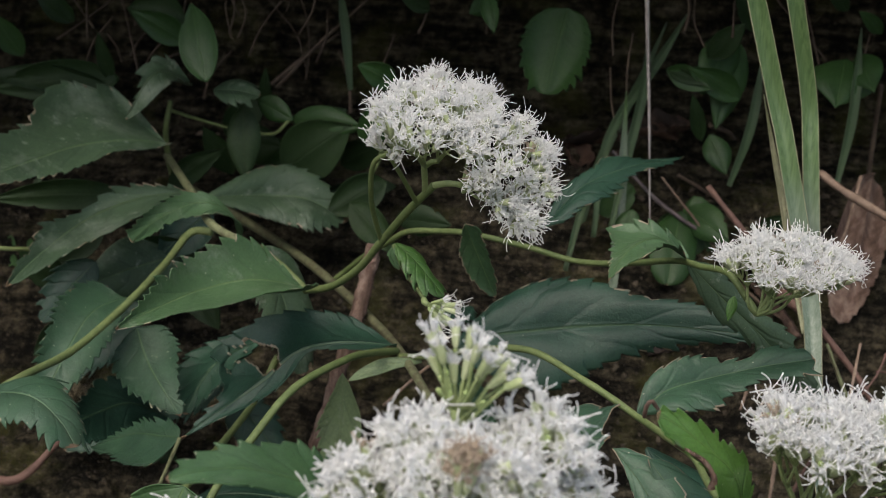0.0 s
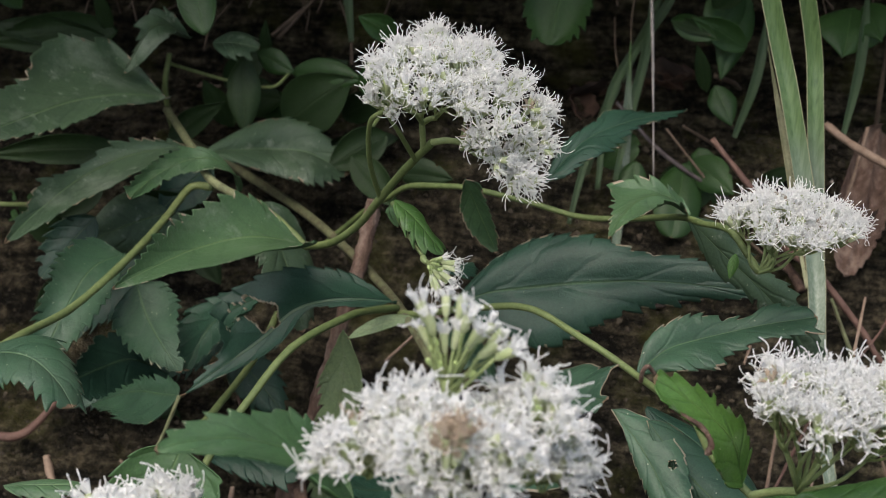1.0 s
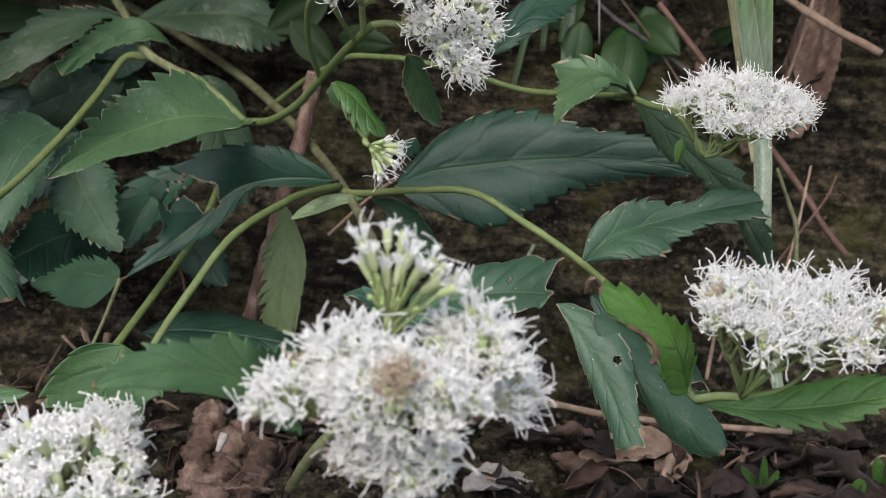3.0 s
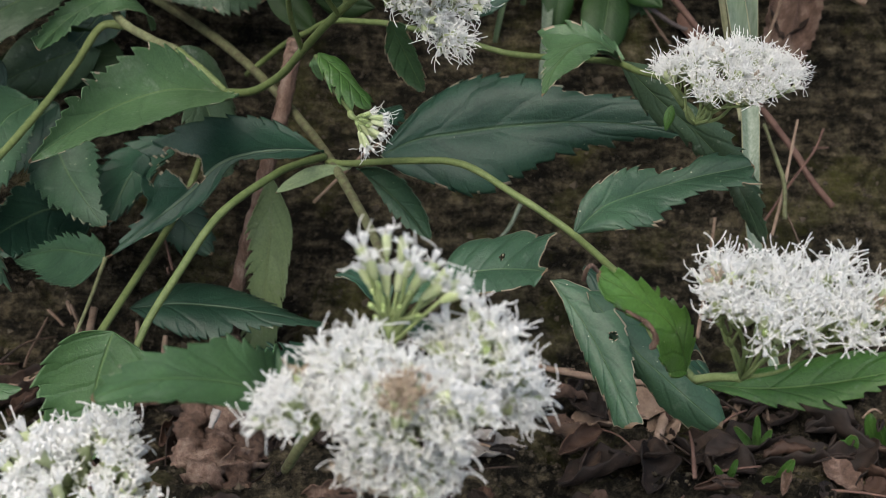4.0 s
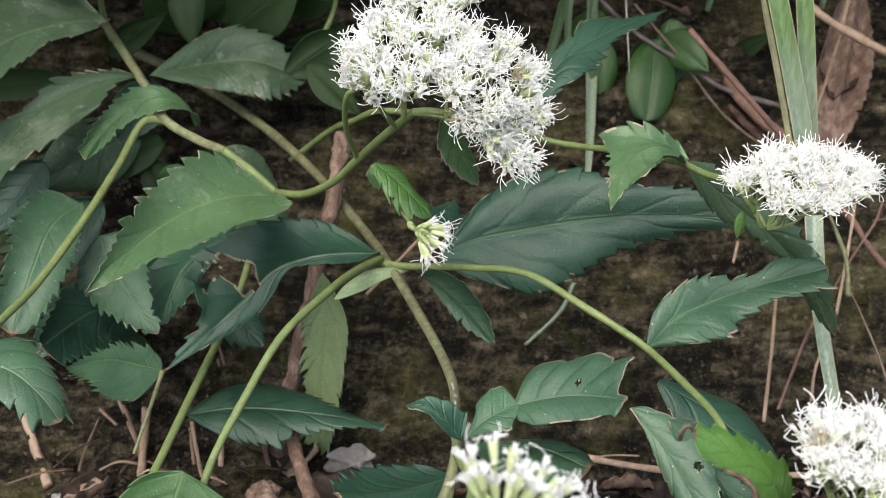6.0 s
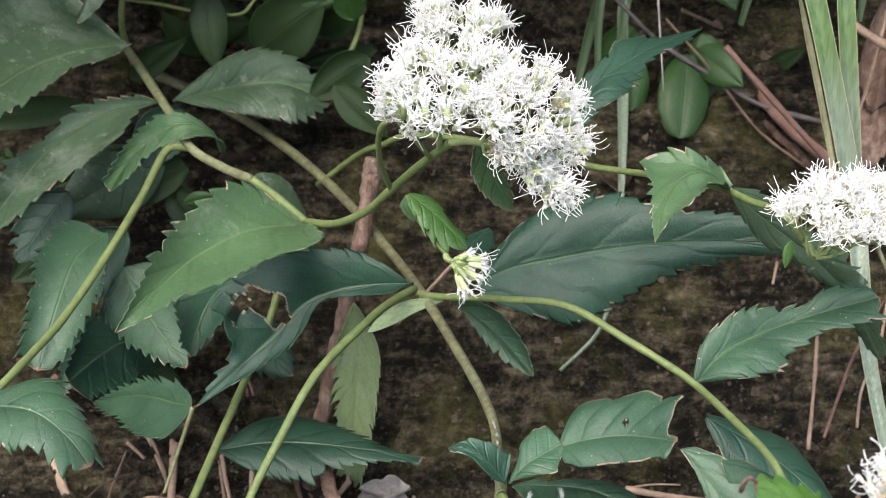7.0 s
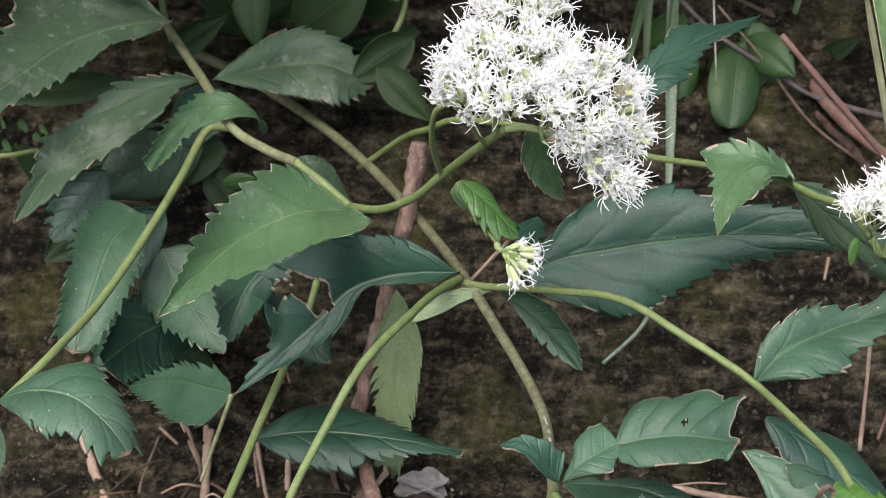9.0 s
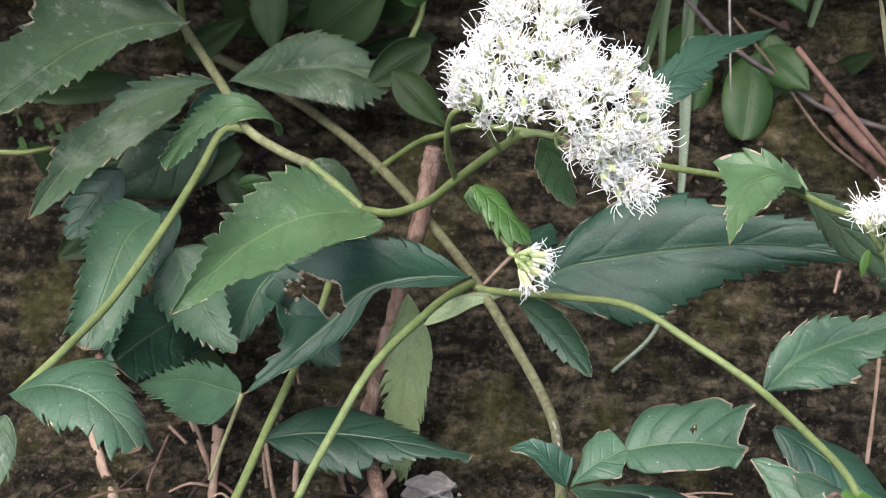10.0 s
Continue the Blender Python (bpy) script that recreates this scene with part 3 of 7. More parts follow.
def relief(v):
    """Lumps and clods on the bank, with small ledges."""
    flat = Vector((v.x * 0.5, v.y, v.z * 2.2))
    return 0.010 * noise.noise(v * 14) + 0.008 * noise.noise(v * 45) + 0.005 * noise.noise(flat * 85) + 0.0042 * abs(noise.noise(v * 130)) + 0.0028 * noise.noise(v * 300) + 0.0014 * noise.noise(v * 640)


def ground():
    def axis(lo, hi, step, far):
        mid = np.arange(lo, hi, step)
        out = np.geomspace(step, far, 26)
        return np.concatenate([(lo - np.cumsum(out))[::-1], mid, hi + np.cumsum(out)])
    xs, ys = axis(-0.30, 0.34, 0.0014, 60), axis(-0.12, 0.36, 0.0014, 60)
    gx, gy = np.meshgrid(xs, ys)
    gz = ground_height(gx, gy)
    co = np.stack([gx.ravel(), gy.ravel(), gz.ravel()], 1)
    near = np.where((abs(co[:, 0]) < 0.6) & (co[:, 1] > -0.5) & (co[:, 1] < 0.7))[0]
    for i in near:
        v = Vector(co[i])
        co[i, 2] += relief(v)
    w, h = len(xs), len(ys)
    a = (np.arange(h - 1)[:, None] * w + np.arange(w - 1)[None]).ravel()
    me = bpy.data.meshes.new("ground")
    me.from_pydata(co.tolist(), [], np.stack([a, a + 1, a + w + 1, a + w], 1).tolist())
    me.polygons.foreach_set("use_smooth", [True] * len(me.polygons))
    me.materials.append(SOIL)
    return tagged(new("ground", me), "dark damp soil bank with moss and crumbs", "ground", kind="structure")


ground()


def shade_lip():
    """A lip above the recess, added out of sight to keep the sky's light from the back of the bank."""
    bm = bmesh.new()
    grid = []
    prof = [(0.46, 0.17), (0.30, 0.165), (0.16, 0.18), (0.06, 0.22), (0.05, 0.32), (0.2, 0.45), (0.5, 0.55), (0.9, 0.7)]
    for i in range(161):
        x = -4.0 + i * 0.05
        # pushed forward on the left to shade the leaves there
        jut = -0.055 * min(1, max(0, (-0.07 - x) / 0.08))
        grid.append([bm.verts.new((x, y + jut + 0.02 * noise.noise(Vector((x * 6, j, 0))), z + 0.012 * noise.noise(Vector((x * 7, j, 5))))) for j, (y, z) in enumerate(prof)])
    for a, b in zip(grid, grid[1:]):
        for j in range(len(prof) - 1):
            bm.faces.new((a[j], b[j], b[j + 1], a[j + 1]))
    return tagged(link("bank_lip", bm, SOIL), "unseen soil-coloured lip added to shade the recess", "ground", kind="structure")


shade_lip()


def dead_leaf(at, size, turn, curl=0.5, tilt=10, material=None, seed=0, label="curled dark brown dead leaf lying on the soil"):
    """A dry leaf, cupped and wrinkled, lying on the ground."""
    rnd = random.Random(seed)
    bm = bmesh.new()
    grid = []
    n, m = 18, 8
    f = [rnd.uniform(0, 6.28) for _ in range(4)]
    for i in range(n + 1):
        u = i / n
        w = 0.34 * math.sin(math.pi * min(1, u * 0.97 + 0.015)) ** 0.7 * (1 + 0.12 * math.sin(u * 14 + f[0]))
        row = []
        for j in range(-m, m + 1):
            s = j / m
            a = s * curl * 2.2
            y = w * math.sin(a) / (curl * 2.2)
            z = w * (1 - math.cos(a)) / (curl * 2.2) + 0.06 * math.sin(u * 3 + f[1]) + 0.018 * math.sin(u * 19 + s * 6 + f[2]) + 0.02 * abs(s) * math.sin(u * 31 + f[3])
            row.append(bm.verts.new(((u - 0.5) * size, y * size, z * size)))
        grid.append(row)
    for a, b in zip(grid, grid[1:]):
        for j in range(2 * m):
            bm.faces.new((a[j], a[j + 1], b[j + 1], b[j]))
    ob = link("dead_leaf", bm, material or DEAD)
    ob.matrix_world = pose(at[0], at[1], at[2], tilt, rnd.uniform(-20, 20), turn)
    thick = ob.modifiers.new("thickness", "SOLIDIFY")
    thick.thickness, thick.offset = 0.0004, 0
    return tagged(ob, label, "leaf", "leaf litter")


def twig(points, r0, r1, material, label, name="twig", knobs=0.18, seed=1, category="twig"):
    bm = bmesh.new()
    tube(bm, points, r0, r1, 14 if r0 > 0.003 else 8, 16 if r0 > 0.003 else 10, knobs, seed)
    return tagged(link(name, bm, material), label, category)


def oval_leaf(parent, base, tip, half, material=None, seed=0, widest=0.4, name="leaf", round_=0.72):
    """An untoothed leaf; half is the half-width as a vector."""
    b, t, h = Vector(base), Vector(tip), Vector(half)
    return leaf(parent, b, b.lerp(t, 0.5) + Vector((0, -0.15, 0.1)) * (t - b).length * 0.35, t, h, -h, material or LEAF_BACK, seed, 0.0, widest, 0.25, 0.10, round_, name=name, nv=6, fine=3, notches=1)


# ---- the flowering plant: a leaning stem with opposite toothed leaves ----
plant = thing("flowering_plant", (0.0231, -0.1250, -0.0289), "leaning wild plant with toothed green leaves and white tufted flower clusters", "plant")
stem(plant, [(0.0290, -0.1220, -0.0044), (0.0278, -0.1090, -0.0004), (0.0261, -0.0800, -0.0051), (0.0178, -0.0450, -0.0064), (-0.0000, 0.0054, -0.0025), (-0.0199, 0.0598, -0.0044), (-0.0391, 0.1056, -0.0058), (-0.0618, 0.1418, -0.0024), (-0.0886, 0.1750, 0.0018), (-0.1162, 0.1880, 0.0124), (-0.1382, 0.1950, 0.0202)], 0.0014, 0.0025, material=STEM_OLD)
out = Vector((0, -0.0007, 0.0007))
for k, (a, b) in enumerate((((0.0266, -0.0885, -0.0026), (0.0272, -0.0935, -0.0016)), ((0.0276, -0.0975, -0.0012), (0.0278, -0.0998, -0.0008)), ((0.0277, -0.1040, 0.0002), (0.0279, -0.1062, 0.0006)))):
    stem(plant, [Vector(a) + out, Vector(a).lerp(Vector(b), 0.5) + out * 1.2, Vector(b) + out], 0.00050, 0.00042, material=DEAD_GREY, name="scar", label="pale dry scar on the stem", knobs=0.35, seed=k, sides=6)
stem(plant, [(0.0279, -0.1180, -0.0008), (0.0280, -0.1250, -0.0053), (0.0244, -0.1320, -0.0156), (0.0188, -0.1380, -0.0220), (0.0051, -0.1350, -0.0413), (-0.0038, -0.1200, -0.0640)], 0.0018, 0.0017, material=STEM_OLD)
stem(plant, [(0.0280, -0.1250, -0.0053), (0.0259, -0.1300, -0.0138), (0.0239, -0.1350, -0.0245), (0.0217, -0.1300, -0.0538)], 0.0017, 0.0016)
stem(plant, [(0.0283, -0.1250, -0.0047), (0.0327, -0.1450, -0.0032), (0.0318, -0.1750, 0.0037), (0.0396, -0.2500, 0.0300), (0.0386, -0.2620, 0.0456)], 0.0017, 0.0012)
stem(plant, [(-0.1370, 0.1870, 0.0235), (-0.1347, 0.1670, 0.0382), (-0.1332, 0.1550, 0.0546), (-0.1308, 0.1550, 0.0696)], 0.0016, 0.0013)
stem(plant, [(-0.1345, 0.1630, 0.0403), (-0.1187, 0.1300, 0.0363), (-0.1036, 0.0950, 0.0344), (-0.0904, 0.0640, 0.0315), (-0.0753, 0.0500, 0.0282), (-0.0633, 0.0400, 0.0275)], 0.002, 0.0018, material=STEM_OLD)
stem(plant, [(-0.0633, 0.0400, 0.0275), (-0.0524, 0.0350, 0.0207), (-0.0424, 0.0290, 0.0141)], 0.0017, 0.0016)
stem(plant, [(-0.0424, 0.0290, 0.0141), (-0.0295, 0.0120, 0.0211), (-0.0163, -0.0060, 0.0343), (-0.0063, -0.0220, 0.0494), (0.0054, -0.0400, 0.0665), (0.0149, -0.0520, 0.0785)], 0.0016, 0.0014)
stem(plant, [(-0.0949, 0.0890, 0.0214), (-0.1055, 0.0900, 0.0199), (-0.1128, 0.0690, 0.0093), (-0.1214, 0.0360, -0.0005), (-0.1310, -0.0050, -0.0077), (-0.1377, -0.0470, -0.0052), (-0.1472, -0.0700, -0.0087)], 0.0018, 0.0015)
stem(plant, [(-0.0471, 0.1180, -0.0096), (-0.0272, 0.1020, 0.0110), (-0.0159, 0.0870, 0.0212), (-0.0050, 0.0730, 0.0308), (0.0104, 0.0600, 0.0351), (0.0231, 0.0500, 0.0373), (0.0472, 0.0400, 0.0356), (0.0684, 0.0320, 0.0327), (0.0858, 0.0120, 0.0380), (0.1032, -0.0280, 0.0505), (0.1110, -0.0460, 0.0534), (0.1188, -0.0600, 0.0552), (0.1255, -0.0660, 0.0479)], 0.0013, 0.0012)
stem(plant, [(-0.0010, 0.0000, -0.0004), (-0.0090, -0.0200, 0.0045), (-0.0155, -0.0400, 0.0082), (-0.0302, -0.0700, 0.0061), (-0.0416, -0.0900, -0.0066), (-0.0510, -0.1080, -0.0197), (-0.0545, -0.1160, -0.0330), (-0.0540, -0.1400, -0.0560), (-0.0440, -0.2100, -0.0300), (-0.0356, -0.2550, 0.0240)], 0.0015, 0.0012)
stem(plant, [(0.0001, 0.0000, -0.0026), (0.0091, -0.0080, 0.0004), (0.0326, -0.0360, 0.0137), (0.0521, -0.0560, 0.0212), (0.0705, -0.0740, 0.0178), (0.0803, -0.0820, 0.0147), (0.0894, -0.0900, 0.0113), (0.0976, -0.1180, 0.0149), (0.1033, -0.1450, 0.0193), (0.1059, -0.1800, 0.0228), (0.1153, -0.1950, 0.0186)], 0.00135, 0.0011)
stem(plant, [(-0.0572, 0.0480, -0.0222), (-0.0603, 0.0350, -0.0306), (-0.0648, 0.0180, -0.0381), (-0.0719, -0.0300, -0.0427), (-0.0774, -0.0750, -0.0449), (-0.0875, -0.1000, -0.0582), (-0.1037, -0.1200, -0.0613)], 0.0015, 0.0015)
stem(plant, [(-0.0063, -0.0220, 0.0494), (-0.0084, -0.0400, 0.0682), (-0.0066, -0.0550, 0.0850), (-0.0010, -0.0600, 0.0904)], 0.001, 0.0009)
stem(plant, [(0.0086, -0.0450, 0.0700), (0.0037, -0.0550, 0.0815), (0.0000, -0.0600, 0.0889)], 0.0009, 0.0008)
stem(plant, [(-0.0009, -0.0290, 0.0502), (0.0038, -0.0340, 0.0424), (0.0123, -0.0400, 0.0332)], 0.0009, 0.0008)
stem(plant, [(-0.0817, -0.0270, -0.0327), (-0.0882, -0.0300, -0.0495), (-0.0929, -0.0400, -0.0610)], 0.0009, 0.0006, material=STEM_OLD)
shaped_leaf(plant, [(-0.0405, 0.0190, 0.0178), (-0.0600, -0.0019, 0.0249), (-0.0751, -0.0211, 0.0253), (-0.0845, -0.0448, 0.0253), (-0.0934, -0.0740, 0.0250)], (-0.5152, 0.2986, 0.8034), (0.8659, -0.4977, -0.0504), (2.5, 7.7, 13.4, 17.5, 15.1, 12.6, 10.5, 8.6, 5.7, 3.1, 1.5, 0.6), (6.2, 15.0, 26.7, 32.4, 26.0, 23.6, 21.5, 17.5, 9.7, 7.0, 4.5, 1.7), LEAF_LIGHT, seed=1, frayed=0.20)
leaf(plant, (-0.0637, 0.0400, 0.0282), (-0.0539, 0.0450, 0.0031), (-0.0439, 0.0350, -0.0258), (0.0109, 0.0120, -0.0005), (-0.0075, -0.0100, 0.0005), material=LEAF, seed=2)
shaped_leaf(plant, [(-0.1083, 0.1250, 0.0286), (-0.0943, 0.1362, 0.0283), (-0.0787, 0.1482, 0.0269), (-0.0616, 0.1512, 0.0255), (-0.0420, 0.1530, 0.0152)], (-0.0228, 0.3337, 0.9424), (0.3204, -0.8788, -0.3536), (1.3, 3.4, 6.2, 10.0, 13.1, 15.8, 16.1, 14.2, 11.3, 9.1, 5.9, 3.3), (1.4, 5.6, 9.8, 14.4, 18.2, 20.8, 21.5, 22.6, 23.0, 17.3, 9.6, 4.2), LEAF, seed=3, frayed=0.25)
shaped_leaf(plant, [(-0.1088, 0.1150, 0.0325), (-0.1225, 0.1061, 0.0333), (-0.1391, 0.0945, 0.0300), (-0.1529, 0.0815, 0.0236), (-0.1630, 0.0555, 0.0155), (-0.1701, 0.0300, 0.0071)], (-0.6174, 0.1378, 0.7744), (0.8224, -0.5661, -0.0572), (0.1, 2.4, 4.1, 7.0, 7.3, 5.1, 6.7, 8.9, 5.9, 3.9, 2.3, 1.0), (0.0, 3.9, 10.7, 22.3, 24.7, 24.8, 24.3, 18.1, 13.6, 9.8, 6.0, 2.6), LEAF, seed=4, frayed=0.30)
shaped_leaf(plant, [(-0.1245, 0.1300, 0.0526), (-0.1415, 0.1107, 0.0566), (-0.1589, 0.0895, 0.0563), (-0.1696, 0.0596, 0.0546), (-0.1806, 0.0100, 0.0537)], (-0.8257, 0.3469, 0.4448), (0.7447, -0.3029, -0.5947), (22.8, 40.4, 38.0, 40.4, 32.9, 19.5, 16.6, 16.5, 12.9, 8.3, 4.6, 2.0), (2.3, 6.4, 9.0, 8.4, 11.7, 12.2, 11.0, 8.3, 6.7, 5.2, 2.8, 1.0), LEAF, seed=5, frayed=0.35)
shaped_leaf(plant, [(-0.0804, 0.0800, 0.0226), (-0.0830, 0.0760, 0.0321), (-0.0909, 0.0712, 0.0383), (-0.0994, 0.0666, 0.0388), (-0.1073, 0.0514, 0.0369), (-0.1114, 0.0364, 0.0347), (-0.1136, 0.0220, 0.0317)], (-0.42, 0.68, 0.62), (0.42, -0.68, -0.62), (1.6, 4.0, 2.6, 4.0, 5.3, 5.9, 5.1, 4.7, 4.5, 4.2, 4.1, 4.1), (2.2, 4.4, 5.1, 7.3, 7.8, 6.1, 4.4, 4.5, 4.0, 3.2, 1.9, 0.9), LEAF_LIGHT, seed=6)
leaf(plant, (-0.1084, 0.1500, 0.0767), (-0.0982, 0.1500, 0.0772), (-0.0858, 0.1500, 0.0752), (-0.0037, 0.0108, 0.0053), (0.0037, -0.0108, -0.0031), material=LEAF, seed=8)
leaf(plant, (-0.1189, 0.1500, 0.0788), (-0.1343, 0.1400, 0.0843), (-0.1448, 0.1250, 0.0643), (0.0014, 0.0108, 0.0025), (0.0096, -0.0108, -0.0056), material=LEAF, seed=9)
oval_leaf(plant, (-0.1053, 0.1200, 0.0848), (-0.1173, 0.1400, 0.1191), (0.0091, 0.0000, 0.0021), material=LEAF_BACK)
shaped_leaf(plant, [(-0.1276, 0.0600, -0.0036), (-0.1357, 0.0404, -0.0048), (-0.1387, 0.0173, -0.0126), (-0.1433, -0.0050, -0.0292)], (-0.8885, -0.0194, 0.4584), (0.9680, -0.0873, -0.2353), (7.9, 11.6, 13.2, 13.0, 13.1, 12.0, 11.2, 10.2, 9.2, 8.3, 7.7, 4.3), (2.3, 5.4, 9.5, 12.5, 13.6, 14.1, 13.4, 12.6, 11.1, 9.1, 7.3, 4.6), LEAF_MID, seed=11)
shaped_leaf(plant, [(-0.1196, 0.0500, -0.0140), (-0.1095, 0.0338, -0.0254), (-0.0906, 0.0090, -0.0376)], (-0.8358, -0.3946, -0.3817), (0.8358, 0.3946, 0.3817), (3.7, 7.8, 11.7, 14.1, 14.2, 13.2, 12.0, 9.9, 7.7, 5.5, 3.6, 1.7), (7.4, 11.5, 12.7, 14.2, 13.8, 12.0, 9.8, 7.8, 5.8, 4.2, 3.5, 1.9), LEAF_MID, seed=12)
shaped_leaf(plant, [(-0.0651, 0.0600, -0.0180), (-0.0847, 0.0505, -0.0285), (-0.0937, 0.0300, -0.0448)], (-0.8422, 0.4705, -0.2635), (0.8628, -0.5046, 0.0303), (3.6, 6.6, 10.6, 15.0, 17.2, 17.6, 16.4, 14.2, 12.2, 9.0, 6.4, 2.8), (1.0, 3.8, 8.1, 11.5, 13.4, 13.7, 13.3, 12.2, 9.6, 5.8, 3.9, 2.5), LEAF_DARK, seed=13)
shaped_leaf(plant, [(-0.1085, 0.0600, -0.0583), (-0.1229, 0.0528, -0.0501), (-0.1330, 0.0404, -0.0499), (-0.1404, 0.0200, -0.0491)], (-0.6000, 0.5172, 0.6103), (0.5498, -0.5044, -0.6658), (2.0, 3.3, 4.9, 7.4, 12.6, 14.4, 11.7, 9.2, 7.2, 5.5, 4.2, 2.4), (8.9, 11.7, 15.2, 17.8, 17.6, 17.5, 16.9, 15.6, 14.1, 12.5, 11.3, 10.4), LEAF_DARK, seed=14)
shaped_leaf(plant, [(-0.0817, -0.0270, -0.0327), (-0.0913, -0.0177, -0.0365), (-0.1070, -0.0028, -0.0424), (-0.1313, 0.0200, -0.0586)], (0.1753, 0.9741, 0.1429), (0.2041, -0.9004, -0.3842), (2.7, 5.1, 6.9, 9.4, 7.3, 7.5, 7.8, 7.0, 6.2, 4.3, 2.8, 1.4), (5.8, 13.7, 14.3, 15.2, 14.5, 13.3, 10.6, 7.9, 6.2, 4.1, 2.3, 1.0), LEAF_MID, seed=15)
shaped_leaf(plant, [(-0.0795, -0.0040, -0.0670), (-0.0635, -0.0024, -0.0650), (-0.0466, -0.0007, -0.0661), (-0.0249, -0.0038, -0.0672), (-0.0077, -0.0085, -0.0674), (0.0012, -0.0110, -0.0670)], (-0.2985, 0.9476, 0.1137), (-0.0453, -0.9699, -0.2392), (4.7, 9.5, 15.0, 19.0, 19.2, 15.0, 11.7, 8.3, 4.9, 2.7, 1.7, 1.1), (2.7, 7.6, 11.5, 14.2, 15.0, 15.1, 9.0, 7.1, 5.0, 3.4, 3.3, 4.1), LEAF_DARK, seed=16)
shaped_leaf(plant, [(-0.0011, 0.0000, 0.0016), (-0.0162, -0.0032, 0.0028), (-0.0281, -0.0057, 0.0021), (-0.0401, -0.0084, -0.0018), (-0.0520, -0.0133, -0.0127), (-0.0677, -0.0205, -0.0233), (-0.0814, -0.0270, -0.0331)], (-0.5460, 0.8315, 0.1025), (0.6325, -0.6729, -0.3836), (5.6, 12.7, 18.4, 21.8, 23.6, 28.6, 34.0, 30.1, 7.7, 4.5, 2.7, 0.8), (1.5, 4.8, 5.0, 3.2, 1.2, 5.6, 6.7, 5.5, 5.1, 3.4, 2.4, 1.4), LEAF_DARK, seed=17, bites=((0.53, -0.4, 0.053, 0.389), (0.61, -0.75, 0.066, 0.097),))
shaped_leaf(plant, [(-0.0261, 0.0300, -0.0216), (-0.0258, 0.0300, -0.0413), (-0.0283, 0.0301, -0.0644), (-0.0324, 0.0320, -0.1089)], (-0.8433, 0.4486, -0.2961), (0.8380, -0.4554, 0.3006), (1.8, 3.7, 6.2, 8.6, 8.3, 7.8, 7.7, 7.8, 8.2, 8.8, 7.7, 5.8), (2.9, 5.2, 8.7, 10.8, 11.3, 10.7, 10.1, 9.6, 8.8, 7.4, 6.0, 3.4), LEAF_PALE, seed=18)
shaped_leaf(plant, [(0.0117, 0.0000, -0.0048), (0.0223, -0.0093, -0.0085), (0.0323, -0.0191, -0.0142), (0.0415, -0.0290, -0.0213)], (-0.6153, 0.4333, -0.6586), (0.5847, -0.4715, 0.6601), (0.0, 0.4, 1.1, 2.5, 3.7, 4.4, 4.8, 4.7, 3.9, 3.0, 2.0, 1.0), (0.1, 3.0, 5.2, 7.6, 9.0, 10.4, 9.8, 8.9, 7.8, 6.0, 4.3, 2.4), LEAF_MID, seed=19, quilt=0.002)
shaped_leaf(plant, [(0.0097, -0.0060, -0.0022), (-0.0020, -0.0100, -0.0028), (-0.0095, -0.0150, -0.0045), (-0.0175, -0.0200, -0.0075)], (-0.25, 0.75, 0.60), (0.25, -0.75, -0.60), (0.6, 1.0, 1.5, 2.1, 2.6, 3.0, 3.2, 3.1, 2.7, 2.1, 1.3, 0.6), (0.4, 0.8, 1.2, 1.8, 2.4, 2.8, 3.0, 2.9, 2.5, 1.8, 1.1, 0.5), LEAF_PALE, seed=20, depth=0.0, notches=0)
shaped_leaf(plant, [(0.0211, -0.0050, 0.0029), (0.0339, -0.0039, 0.0093), (0.0517, -0.0025, 0.0124), (0.0715, -0.0010, 0.0150), (0.1009, -0.0013, 0.0174), (0.1473, -0.0050, 0.0165)], (-0.0682, 0.4451, 0.8929), (0.0575, -0.6623, -0.7470), (3.6, 7.4, 14.4, 20.1, 20.6, 18.1, 12.4, 10.4, 9.5, 6.6, 4.0, 1.8), (11.1, 17.2, 20.3, 24.8, 21.5, 16.1, 11.5, 8.5, 5.3, 3.7, 2.4, 0.8), LEAF_DARK, seed=21, frayed=0.35, quilt=0.02)
leaf(plant, (0.0174, 0.0000, 0.0158), (0.0229, 0.0100, 0.0151), (0.0267, 0.0200, 0.0142), (-0.0044, 0.0050, -0.0009), (0.0042, -0.0050, -0.0011), material=LEAF_DARK, seed=22)
shaped_leaf(plant, [(-0.0001, -0.0290, 0.0508), (0.0078, -0.0320, 0.0454), (0.0144, -0.0339, 0.0387), (0.0193, -0.0350, 0.0331)], (0.3651, 0.9129, 0.1826), (-0.4402, -0.8805, -0.1761), (1.7, 3.2, 5.2, 5.6, 5.7, 4.6, 3.8, 3.3, 4.2, 4.9, 2.8, 1.2), (0.9, 3.6, 4.4, 5.7, 7.0, 7.6, 7.5, 7.1, 5.9, 4.7, 3.1, 1.5), LEAF_BRIGHT, seed=23, quilt=0.008)
leaf(plant, (-0.0009, -0.0290, 0.0502), (-0.0016, -0.0300, 0.0465), (0.0015, -0.0300, 0.0409), (-0.0008, 0.0020, -0.0009), (0.0025, -0.0020, 0.0010), material=LEAF_LIGHT, seed=24)
